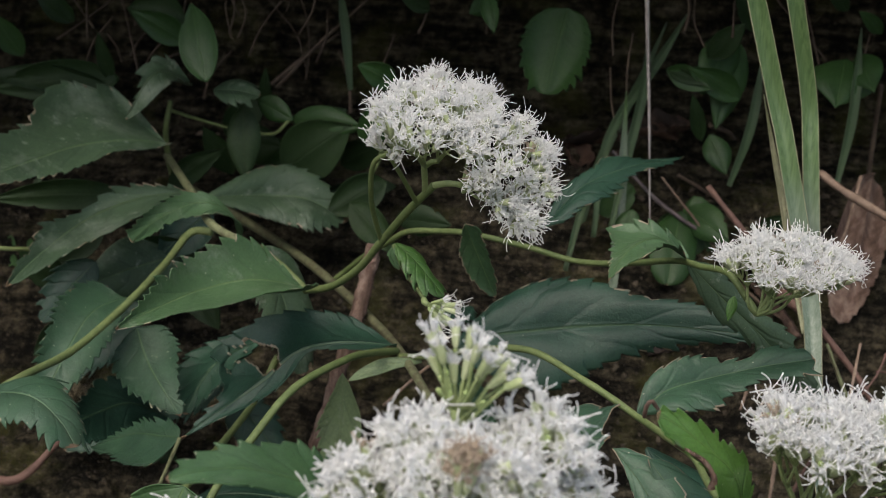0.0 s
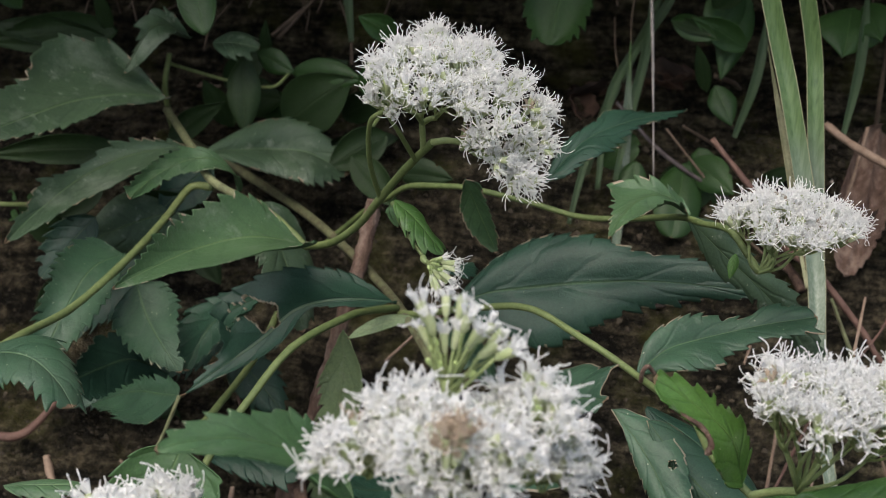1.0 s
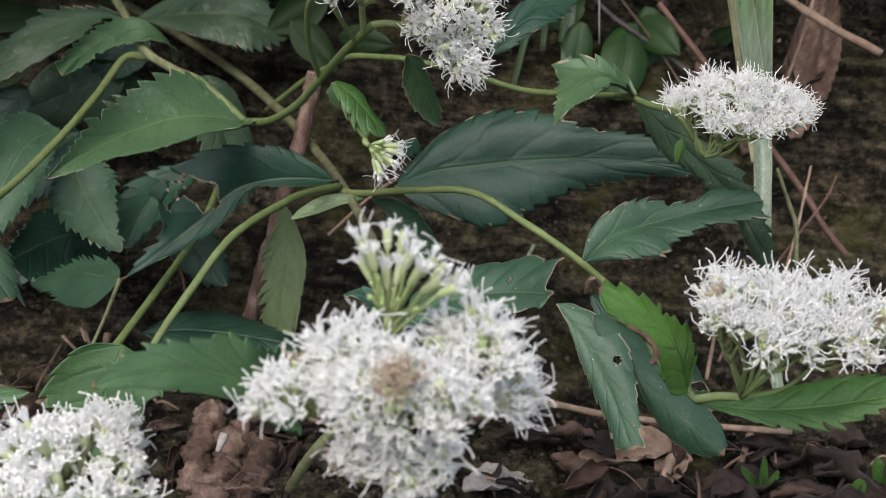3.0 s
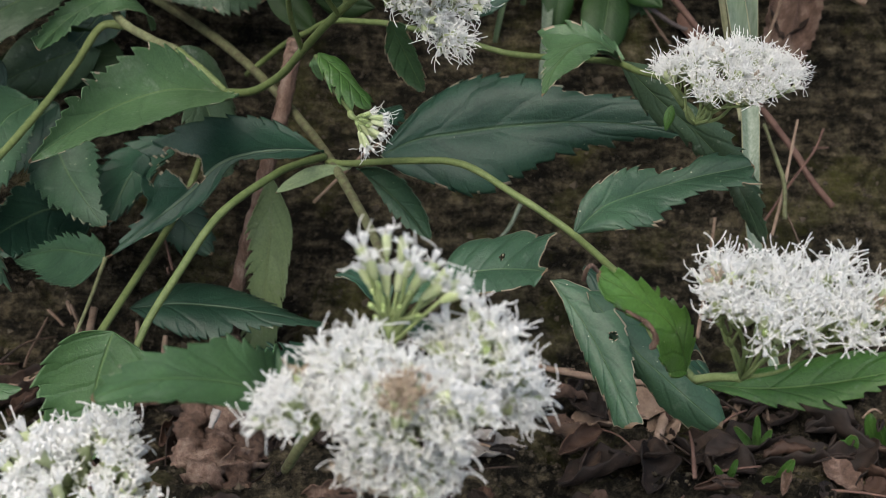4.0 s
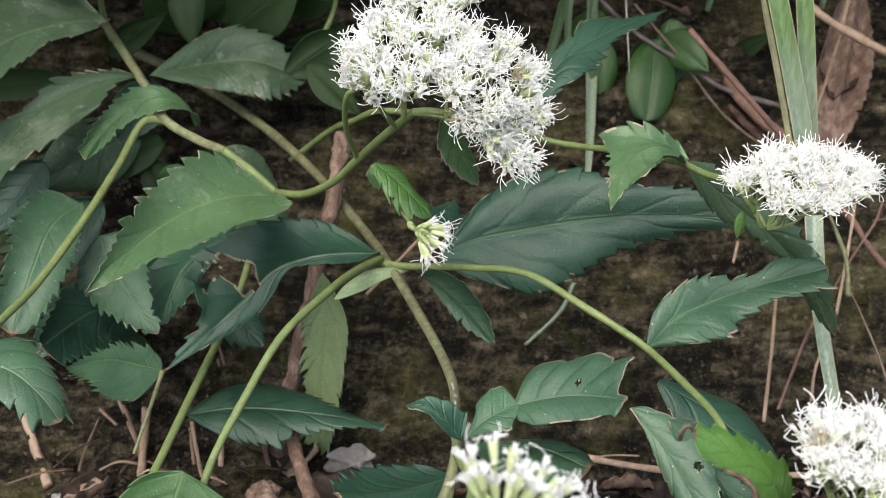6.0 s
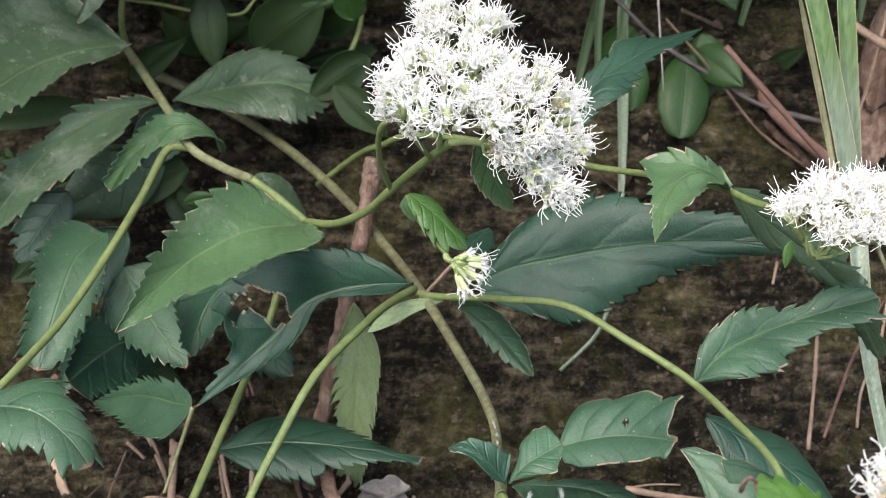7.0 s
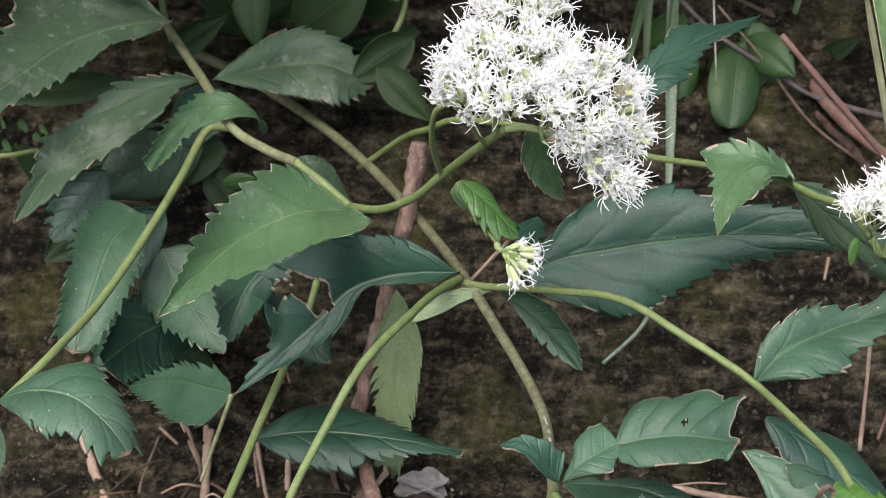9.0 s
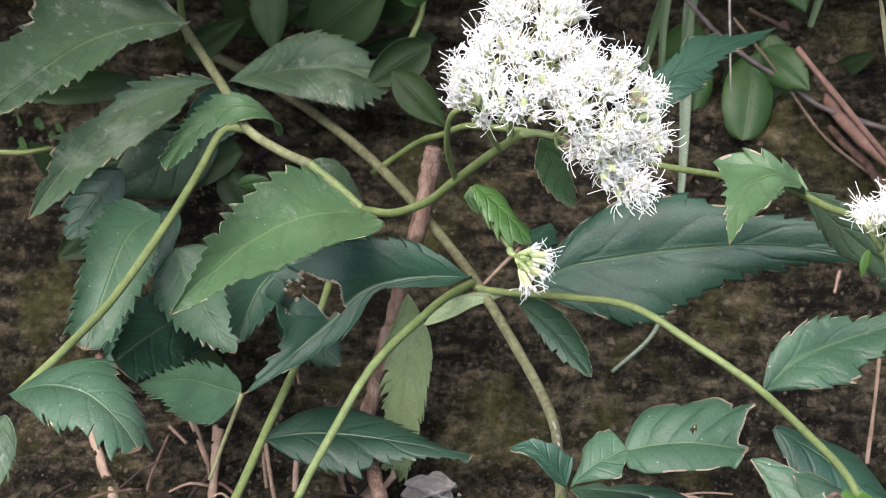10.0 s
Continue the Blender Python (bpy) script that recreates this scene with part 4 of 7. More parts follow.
shaped_leaf(plant, [(0.1073, -0.0340, 0.0528), (0.0971, -0.0395, 0.0606), (0.0885, -0.0442, 0.0599), (0.0815, -0.0599, 0.0573), (0.0772, -0.0780, 0.0547)], (-0.0548, 0.9957, 0.0747), (0.3586, -0.9275, -0.1051), (5.7, 6.6, 6.2, 11.1, 16.0, 8.1, 5.6, 3.9, 2.6, 1.7, 0.9, 0.4), (2.0, 4.9, 9.0, 10.0, 11.7, 11.0, 10.2, 8.1, 4.7, 2.5, 1.4, 0.6), LEAF_LIGHT, seed=25, frayed=0.30)
shaped_leaf(plant, [(0.1063, -0.0340, 0.0525), (0.1215, -0.0321, 0.0380), (0.1380, -0.0302, 0.0233), (0.1527, -0.0259, 0.0047), (0.1674, -0.0200, -0.0237)], (0.7902, 0.0000, 0.6128), (-0.8321, 0.0000, -0.5547), (2.5, 5.4, 6.2, 6.2, 5.5, 8.0, 8.1, 6.9, 5.8, 4.6, 3.2, 1.3), (1.5, 3.3, 5.5, 6.7, 5.0, 5.3, 3.6, 2.8, 3.8, 3.1, 2.2, 1.1), LEAF, seed=26)
shaped_leaf(plant, [(0.0893, -0.0900, 0.0113), (0.0990, -0.0837, 0.0191), (0.1164, -0.0755, 0.0226), (0.1335, -0.0715, 0.0262), (0.1501, -0.0680, 0.0286)], (-0.3247, 0.4550, 0.8292), (0.3458, -0.9295, -0.1283), (1.8, 3.8, 6.5, 8.2, 9.1, 7.7, 5.1, 4.3, 7.4, 6.6, 5.2, 4.1), (2.4, 8.6, 14.4, 14.5, 15.9, 11.1, 10.5, 7.8, 9.3, 8.9, 8.5, 3.9), LEAF_MID, seed=27, frayed=0.40)
shaped_leaf(plant, [(0.0928, -0.0950, 0.0020), (0.1085, -0.0982, -0.0065), (0.1229, -0.1064, -0.0162), (0.1340, -0.1200, -0.0245)], (0.4566, 0.8698, -0.1870), (-0.7111, -0.6972, -0.0906), (2.8, 4.7, 7.4, 11.6, 17.5, 21.7, 19.4, 15.6, 10.7, 6.4, 3.7, 1.7), (2.4, 5.1, 8.5, 10.8, 12.4, 13.6, 13.7, 13.3, 12.7, 11.2, 8.5, 6.5), LEAF_DARK, seed=28, frayed=0.40, bites=((0.82, -0.35, 0.039, 0.724),))
shaped_leaf(plant, [(0.0539, 0.0300, 0.0460), (0.0687, 0.0478, 0.0603), (0.0842, 0.0613, 0.0657), (0.0981, 0.0732, 0.0678), (0.1129, 0.0850, 0.0686)], (-0.0142, 0.8511, 0.5248), (0.0853, -0.9303, -0.3566), (1.3, 2.5, 4.2, 5.2, 5.2, 6.6, 10.5, 7.9, 3.5, 2.3, 1.4, 0.7), (1.4, 5.9, 7.1, 8.9, 10.5, 8.4, 5.8, 4.1, 4.1, 3.6, 2.0, 0.8), LEAF_DARK, seed=29, frayed=0.40)
shaped_leaf(plant, [(0.0227, 0.0200, 0.0482), (0.0288, 0.0273, 0.0327), (0.0362, 0.0330, 0.0150)], (-0.9883, 0.0000, 0.1527), (0.9320, 0.0000, 0.3624), (1.2, 2.2, 3.6, 5.7, 7.0, 7.2, 7.3, 6.6, 5.2, 3.9, 2.2, 1.0), (2.8, 4.9, 4.8, 4.6, 4.3, 4.1, 3.9, 3.6, 3.4, 2.2, 1.4, 0.8), LEAF_LIGHT, seed=30, frayed=0.60, depth=0.0008, quilt=0.010, notches=0)
oval_leaf(plant, (0.1208, -0.0680, 0.0492), (0.1191, -0.0700, 0.0410), (0.0017, 0.0000, -0.0004), material=LEAF_BRIGHT)
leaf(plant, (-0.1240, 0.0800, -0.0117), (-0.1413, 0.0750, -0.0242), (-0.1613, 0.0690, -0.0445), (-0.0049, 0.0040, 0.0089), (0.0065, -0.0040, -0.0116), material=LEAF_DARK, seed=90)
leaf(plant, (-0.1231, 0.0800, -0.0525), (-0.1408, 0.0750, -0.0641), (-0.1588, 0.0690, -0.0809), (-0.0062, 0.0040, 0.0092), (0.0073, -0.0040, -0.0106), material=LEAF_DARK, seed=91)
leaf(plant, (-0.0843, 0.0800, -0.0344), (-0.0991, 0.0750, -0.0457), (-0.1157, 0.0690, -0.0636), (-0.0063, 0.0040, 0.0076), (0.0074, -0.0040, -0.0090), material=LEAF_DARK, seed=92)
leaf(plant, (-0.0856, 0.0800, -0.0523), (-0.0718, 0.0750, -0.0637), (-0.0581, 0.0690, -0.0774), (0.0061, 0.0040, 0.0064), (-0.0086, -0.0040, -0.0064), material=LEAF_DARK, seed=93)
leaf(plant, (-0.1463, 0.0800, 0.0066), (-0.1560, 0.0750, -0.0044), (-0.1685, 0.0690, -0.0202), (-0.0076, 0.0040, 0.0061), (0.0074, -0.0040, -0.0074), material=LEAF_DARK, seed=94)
shaped_leaf(plant, [(0.0308, -0.1260, 0.0002), (0.0370, -0.1242, 0.0063), (0.0469, -0.1180, 0.0083)], (-0.1629, 0.8691, 0.4671), (0.4771, -0.8675, -0.1410), (0.1, 1.4, 2.0, 3.0, 4.9, 6.9, 7.6, 8.3, 9.0, 8.8, 8.8, 7.4), (0.0, 0.5, 1.5, 2.9, 4.5, 6.0, 7.0, 6.6, 4.8, 3.1, 1.9, 1.1), LEAF_MID, seed=30, frayed=0.60, depth=0.0008, quilt=0.010, notches=0)
shaped_leaf(plant, [(0.0458, -0.1180, 0.0073), (0.0547, -0.1201, 0.0112), (0.0653, -0.1239, 0.0147), (0.0783, -0.1350, 0.0199)], (-0.0238, 0.8918, 0.4518), (-0.1140, -0.9772, -0.1792), (5.0, 10.8, 13.8, 14.4, 14.4, 14.6, 16.1, 14.5, 14.5, 14.5, 3.6, 1.7), (5.8, 7.4, 9.2, 9.6, 9.6, 9.6, 9.3, 8.8, 8.1, 6.5, 6.0, 6.1), LEAF_MID, seed=31, frayed=0.65, depth=0.0, quilt=0.010, notches=0, bites=((0.70, -1.03, 0.028, 0.16), (0.52, -0.25, 0.022, 0.05), (0.39, -1.0, 0.041, 0.114), (0.91, -1.1, 0.063, 0.687),))
shaped_leaf(plant, [(0.0798, -0.1330, 0.0159), (0.0891, -0.1433, 0.0077), (0.0969, -0.1551, -0.0023), (0.1031, -0.1690, -0.0133)], (0.9339, 0.0000, 0.3574), (-0.8384, 0.0000, -0.5450), (3.0, 4.7, 6.9, 9.2, 10.0, 9.8, 8.4, 7.0, 5.6, 4.4, 3.6, 3.1), (0.3, 0.6, 1.3, 2.9, 4.1, 4.7, 4.9, 4.8, 4.5, 4.4, 4.4, 2.5), LEAF_MID, seed=32, frayed=0.65, depth=0.0008, quilt=0.010, notches=0, bites=((0.47, -0.6, 0.026, 0.122),))
shaped_leaf(plant, [(0.0902, -0.1400, 0.0159), (0.1025, -0.1467, 0.0027), (0.1160, -0.1518, -0.0080), (0.1319, -0.1560, -0.0204)], (0.8212, 0.5549, 0.1332), (-0.7462, 0.0000, -0.6657), (3.5, 6.4, 8.1, 10.3, 11.9, 11.8, 10.9, 9.9, 8.7, 7.2, 5.8, 2.5), (0.9, 1.9, 2.4, 2.9, 4.0, 4.9, 5.4, 6.8, 7.2, 6.3, 4.5, 2.0), LEAF_MID, seed=33, frayed=0.65, depth=0.0008, quilt=0.010, notches=0)
shaped_leaf(plant, [(0.0294, -0.1270, 0.0008), (0.0233, -0.1243, 0.0079), (0.0176, -0.1218, 0.0105), (0.0130, -0.1200, 0.0089)], (0.3295, 0.9415, 0.0706), (-0.0124, -0.9937, -0.1118), (3.0, 6.0, 8.3, 7.4, 6.6, 5.8, 5.3, 4.4, 3.1, 1.9, 1.2, 0.8), (0.7, 2.2, 4.4, 5.3, 5.7, 4.9, 3.6, 4.1, 4.2, 2.9, 1.7, 0.8), LEAF_DARK, seed=34, depth=0.0008, quilt=0.010, notches=0)
shaped_leaf(plant, [(0.0322, -0.1000, -0.0188), (0.0438, -0.1058, -0.0147), (0.0567, -0.1126, -0.0120), (0.0694, -0.1200, -0.0144)], (0.0248, 0.9907, -0.1337), (-0.0249, -0.9972, 0.0698), (2.4, 4.1, 5.8, 3.5, 5.9, 7.1, 7.4, 9.3, 10.9, 11.8, 8.3, 4.6), (1.3, 3.4, 6.3, 10.6, 14.1, 15.7, 17.7, 20.2, 21.5, 17.2, 12.7, 6.9), LEAF_MID, seed=35, frayed=0.60, depth=0.0008, quilt=0.010, notches=0, bites=((0.31, -0.9, 0.068, 0.493),))
shaped_leaf(plant, [(0.0278, -0.1100, -0.0241), (0.0135, -0.1175, -0.0239), (0.0014, -0.1239, -0.0215), (-0.0097, -0.1300, -0.0160)], (-0.1498, 0.9361, -0.3183), (0.1427, -0.9844, 0.1034), (10.0, 15.3, 17.2, 19.3, 19.7, 18.9, 17.2, 14.7, 11.2, 8.0, 6.2, 1.3), (1.1, 4.8, 10.0, 13.0, 14.8, 16.9, 15.3, 14.1, 13.3, 12.7, 12.7, 12.8), LEAF_DARK, seed=36, bites=((0.99, 0.45, 0.055, 0.378),))
shaped_leaf(plant, [(-0.0558, -0.1280, -0.0091), (-0.0598, -0.1320, -0.0207), (-0.0625, -0.1354, -0.0311), (-0.0690, -0.1420, -0.0506)], (-0.9655, 0.0000, 0.2604), (0.9363, 0.0000, 0.3511), (7.5, 11.5, 14.0, 16.0, 17.7, 17.4, 13.8, 12.7, 10.2, 6.4, 3.6, 1.5), (16.1, 17.2, 18.5, 14.4, 13.2, 12.5, 11.0, 9.6, 7.9, 6.2, 3.6, 1.7), LEAF_FRONT, seed=37, depth=0.0016)
shaped_leaf(plant, [(-0.1492, -0.0700, -0.0081), (-0.1353, -0.0755, -0.0011), (-0.1208, -0.0817, 0.0003), (-0.1087, -0.0895, -0.0049), (-0.1013, -0.0960, -0.0114)], (-0.1037, 0.9881, 0.1136), (0.0903, -0.9849, -0.1477), (3.0, 5.5, 8.5, 12.6, 17.8, 17.0, 14.1, 13.3, 10.7, 9.2, 7.5, 3.3), (2.0, 4.0, 7.0, 10.0, 13.3, 14.4, 14.1, 12.7, 9.7, 10.0, 8.7, 5.5), LEAF_MID, seed=38, frayed=0.30)
leaf(plant, (-0.1519, -0.0700, -0.0164), (-0.1537, -0.0750, -0.0274), (-0.1575, -0.0800, -0.0397), (-0.0056, 0.0000, -0.0002), (0.0059, 0.0000, 0.0024), material=LEAF, seed=39)
cluster(plant, (0.0115, -0.0480, 0.0746), (0.0114, -0.0560, 0.0857), (0.0096, -0.0780, 0.1068), ((0.0186, 0.0060, -0.0040), (0.0005, 0.0120, 0.0104), (0.0020, -0.0200, -0.0040)), (-0.1, -0.45, 0.9), 56, 5, stalk=0.0012, scale=0.87, bunch=5, spread=0.0064, label="broad dome of white thread-like florets", reach=0.0, loose=0.6)
cluster(plant, (0.0114, -0.0560, 0.0857), (0.0164, -0.0580, 0.0884), (0.0240, -0.0740, 0.1051), ((0.0133, 0.0040, -0.0064), (0.0039, 0.0100, 0.0111), (0.0030, -0.0160, -0.0060)), (0.05, -0.5, 0.85), 48, 18, stalk=0.0011, scale=0.85, spread=0.0064, loose=0.6)
cluster(plant, (0.0149, -0.0520, 0.0785), (0.0251, -0.0580, 0.0804), (0.0418, -0.0665, 0.0908), ((0.0185, 0.0100, -0.0128), (0.0084, 0.0100, 0.0136), (0.0040, -0.0200, -0.0080)), (0.2, -0.5, 0.8), 84, 15, stalk=0.0012, scale=0.87, bunch=5, spread=0.0064, loose=0.6)
cluster(plant, (0.0251, -0.0580, 0.0804), (0.0344, -0.0620, 0.0776), (0.0428, -0.0700, 0.0768), ((0.0075, 0.0000, -0.0050), (-0.0030, 0.0000, -0.0058), (0.0000, -0.0080, 0.0000)), (0.3, -0.7, 0.1), 20, 16, bunch=4, spread=0.003, stalk=0.0009, reach=-0.2, scale=0.9)
cluster(plant, (-0.0010, -0.0600, 0.0904), (-0.0004, -0.0620, 0.0915), (-0.0002, -0.0720, 0.0980), ((0.0082, 0.0000, 0.0001), (-0.0000, 0.0000, 0.0031), (0.0000, -0.0120, -0.0040)), (-0.1, -0.8, 0.3), 9, 17, bunch=4, spread=0.004, stalk=0.0009, scale=0.9)
cluster(plant, (0.0000, -0.0600, 0.0889), (-0.0022, -0.0300, 0.0859), (0.0190, -0.0120, 0.1062), ((0.0167, 0.0000, -0.0022), (0.0001, 0.0000, 0.0069), (0.0000, -0.0150, 0.0000)), (0.0, -0.3, 0.9), 44, 6, scale=0.85, spread=0.0058)
cluster(plant, (0.1255, -0.0660, 0.0479), (0.1289, -0.0680, 0.0430), (0.1393, -0.0760, 0.0612), ((0.0246, 0.0060, -0.0034), (0.0000, 0.0050, 0.0122), (0.0000, -0.0150, 0.0020)), (0.0, -0.1, 1), 215, 27, spread=0.0062, scale=0.82, reach=0.22, stalk=0.0012, lean=0.8, label="flat-topped white flower cluster", loose=0.85)
fan(plant, (0.0123, -0.0400, 0.0332), (0.0138, -0.0420, 0.0318), 78, 165, 0.0150, 9, 8, scale=0.92, buds=18, heads=HEADS, label="small nodding flower cluster, half in bud")
# ---- the flower clusters on long stalks at the front ----
stem(plant, [(0.0386, -0.2620, 0.0456), (0.0390, -0.2700, 0.0500), (0.0400, -0.2780, 0.0560)], 0.0013, 0.0012)
cluster(plant, (0.0400, -0.2780, 0.0560), (0.052, -0.276, 0.062), (0.0572, -0.277, 0.0725), ((0.0125, 0.0, 0.0), (0.0, 0.0, 0.007), (0.0, -0.009, 0.0)), (0.15, -0.25, 0.9), 36, 11, scale=1.0, bunch=3, reach=-0.15, lean=0.75, stalk=0.0011, spread=0.0062, loose=0.62, heads=HEADS_SLIM, buds=0.06)
cluster(plant, (0.0400, -0.2780, 0.0560), (0.035, -0.285, 0.066), (0.031, -0.291, 0.0752), ((0.008, 0.0, 0.0), (0.0, 0.0, 0.0065), (0.0, -0.008, 0.0)), (-0.2, -0.25, 0.9), 22, 21, scale=1.0, bunch=3, reach=-0.15, lean=0.75, stalk=0.0011, spread=0.0062, loose=0.62, heads=HEADS_SLIM, buds=0.06)
cluster(plant, (0.0400, -0.2780, 0.0560), (0.03, -0.286, 0.062), (0.0200, -0.294, 0.069), ((0.0076, 0.0, 0.0), (0.0, 0.0, 0.0062), (0.0, -0.008, 0.0)), (-0.35, -0.25, 0.85), 20, 22, scale=1.0, bunch=3, reach=-0.15, lean=0.75, stalk=0.0011, spread=0.0062, loose=0.62, heads=HEADS_SLIM, buds=0.06)
cluster(plant, (0.0400, -0.2780, 0.0560), (0.042, -0.29, 0.062), (0.044, -0.299, 0.0715), ((0.0155, 0.0, 0.0), (0.0, 0.0, 0.0088), (0.0, -0.009, 0.0)), (0.0, -0.4, 0.9), 46, 23, scale=1.0, bunch=3, reach=-0.4, lean=0.75, stalk=0.0011, spread=0.0062, loose=0.62, heads=HEADS_SLIM, buds=0.06)
cluster(plant, (0.0400, -0.2780, 0.0560), (0.0410, -0.2860, 0.0570), (0.0415, -0.2970, 0.0551), ((0.0150, 0.0, 0.0), (0.0, 0.0, 0.0060), (0.0, -0.0080, 0.0)), (0.0, -0.75, 0.5), 34, 25, scale=1.0, bunch=3, reach=-0.1, lean=0.6, stalk=0.0011, spread=0.0062, loose=0.62, heads=HEADS_SLIM, buds=0.06)
cluster(plant, (0.0400, -0.2780, 0.0560), (0.054, -0.276, 0.056), (0.0638, -0.273, 0.06), ((0.0066, 0.0, 0.0), (0.0, 0.0, 0.007), (0.0, -0.008, 0.0)), (0.4, -0.3, 0.8), 18, 24, scale=1.0, bunch=3, reach=-0.15, lean=0.75, stalk=0.0011, spread=0.0062, loose=0.62, heads=HEADS_SLIM, buds=0.06)
fan(plant, (0.0395, -0.2740, 0.0520), (0.0378, -0.2760, 0.0770), -30, 68, 0.0215, 15, 12, scale=0.86)
cluster(plant, (0.0400, -0.2780, 0.0560), (0.0412, -0.3000, 0.0680), (0.0412, -0.3060, 0.0790), ((0.0034, 0.0000, 0.0000), (0.0000, 0.0000, 0.0022), (0.0000, -0.0030, 0.0000)), (0.0, -0.5, 0.85), 9, 19, bunch=5, spread=0.0030, stalk=0.0008, reach=-0.2, buds=0.0, loose=0.8, heads=WITHERED, label="withered brown-grey heads in the middle")
shaped_leaf(plant, [(0.0158, -0.2450, 0.0321), (0.0064, -0.2542, 0.0466), (-0.0071, -0.2643, 0.0550), (-0.0170, -0.2707, 0.0567), (-0.0246, -0.2760, 0.0564)], (-0.2190, 0.9736, 0.0649), (0.2494, -0.9591, -0.1343), (19.6, 18.1, 16.2, 14.4, 14.9, 12.6, 10.0, 8.4, 6.9, 4.5, 2.8, 1.2), (3.2, 7.1, 11.6, 15.2, 18.5, 12.6, 10.0, 9.2, 8.4, 5.4, 3.3, 1.2), LEAF_FRONT, seed=51, depth=0.0013)
cluster(plant, (0.1153, -0.1950, 0.0186), (0.1254, -0.2050, 0.0253), (0.1340, -0.2200, 0.0560), ((0.0285, 0.0040, -0.0022), (-0.0002, 0.0040, 0.0112), (0.0000, -0.0170, 0.0000)), (0.0, -0.2, 1), 115, 13, scale=0.95, bunch=5, spread=0.006, reach=0.0, loose=0.5, lean=0.9, stalk=0.0012)
shaped_leaf(plant, [(0.1120, -0.2000, 0.0236), (0.1073, -0.2031, 0.0378), (0.0962, -0.2054, 0.0481), (0.0862, -0.2060, 0.0543)], (0.7223, 0.6421, 0.2568), (-0.6032, -0.7868, -0.1311), (1.8, 2.7, 3.9, 4.4, 5.0, 4.5, 4.3, 4.2, 3.8, 3.4, 2.7, 2.2), (2.9, 6.1, 9.1, 10.2, 11.0, 7.9, 5.5, 5.7, 6.1, 6.3, 5.9, 3.1), LEAF_BRIGHT, seed=52, label="bright green leaf with an eaten brown margin")
stem(plant, [(0.0910, -0.2100, 0.0474), (0.0949, -0.2110, 0.0462), (0.0991, -0.2110, 0.0435), (0.1017, -0.2110, 0.0394), (0.1012, -0.2100, 0.0362)], 0.0004, 0.0008, material=BARK, name="curled_edge", knobs=0.5, label="brown curled leaf margin")
stem(plant, [(0.0829, -0.2080, 0.0538), (0.0831, -0.2100, 0.0575), (0.0844, -0.2100, 0.0588), (0.0861, -0.2080, 0.0562)], 0.0006, 0.0005, material=BARK, name="curled_edge", knobs=0.3)
shaped_leaf(plant, [(0.1157, -0.1950, 0.0175), (0.1325, -0.1981, 0.0182), (0.1503, -0.2015, 0.0226), (0.1675, -0.2050, 0.0293)], (0.0239, 0.9553, 0.2946), (-0.0096, -0.9629, -0.2696), (1.5, 4.0, 7.0, 9.0, 10.5, 11.5, 12.0, 12.0, 11.0, 9.0, 7.0, 4.5), (0.2, 1.4, 2.4, 3.7, 5.6, 6.2, 6.5, 6.4, 4.8, 3.2, 2.1, 1.2), LEAF_BRIGHT, seed=53)
cluster(plant, (-0.0359, -0.2550, 0.0208), (-0.0363, -0.2620, 0.0196), (-0.0360, -0.2680, 0.0297), ((0.0247, 0.0000, 0.0023), (0.0013, 0.0040, 0.0115), (0.0000, -0.0180, -0.0040)), (0.0, -0.3, 0.95), 64, 14, reach=0.0, bunch=4, stalk=0.0012, scale=1.2, spread=0.006, lean=0.85, loose=0.5, heads=HEADS_STRAIGHT)
leaf(plant, (-0.0950, -0.1800, -0.0015), (-0.0821, -0.1800, -0.0002), (-0.0696, -0.1800, 0.0006), (-0.0014, 0.0050, -0.0004), (0.0021, -0.0050, -0.0005), material=LEAF_LIGHT, seed=54)
# ---- grass, weeds and straws on the bank ----
grass = thing("grass_tuft", (0.1842, 0.0324, -0.1053), "tuft of long folded grass blades with pale margins", "grass")
blade(grass, [(0.1765, -0.0350, -0.0772), (0.1714, -0.0200, -0.0574), (0.1668, 0.0000, -0.0280), (0.1649, 0.0120, -0.0033), (0.1635, 0.0300, 0.0232), (0.1503, 0.0420, 0.0810), (0.1442, 0.0460, 0.1031), (0.1335, 0.0450, 0.1389), (0.1221, 0.0400, 0.1738), (0.1078, 0.0300, 0.2152), (0.0958, 0.0200, 0.2483)], 0.0038)
blade(grass, [(0.1736, -0.0150, -0.0608), (0.1686, 0.0040, -0.0303), (0.1666, 0.0160, -0.0054), (0.1654, 0.0340, 0.0214), (0.1606, 0.0460, 0.0785), (0.1579, 0.0500, 0.1032), (0.1492, 0.0450, 0.1374), (0.1399, 0.0400, 0.1703), (0.1268, 0.0300, 0.2160), (0.1163, 0.0200, 0.2491)], 0.0034)
blade(grass, [(0.1606, 0.0200, 0.0116), (0.1570, 0.0350, 0.0305), (0.1518, 0.0450, 0.0562), (0.1458, 0.0500, 0.0812), (0.1401, 0.0500, 0.1028)], 0.0012, material=GRASS_RIM)
far_grass = thing("grass_tuft", (0.0890, 0.1506, -0.0322), "thin upright grass blades at the back of the bank", "grass")
blade(far_grass, [(0.0875, 0.1350, -0.0271), (0.0901, 0.1600, -0.0099), (0.0923, 0.1900, 0.0144), (0.0926, 0.2000, 0.0463), (0.0918, 0.2000, 0.0803)], 0.0026, rim=False)
blade(far_grass, [(0.0663, 0.1700, -0.0078), (0.0730, 0.1840, 0.0215), (0.0834, 0.2100, 0.0463), (0.1011, 0.2200, 0.0870), (0.1107, 0.2200, 0.1136)], 0.0022, rim=False, material=GRASS_SHADE)
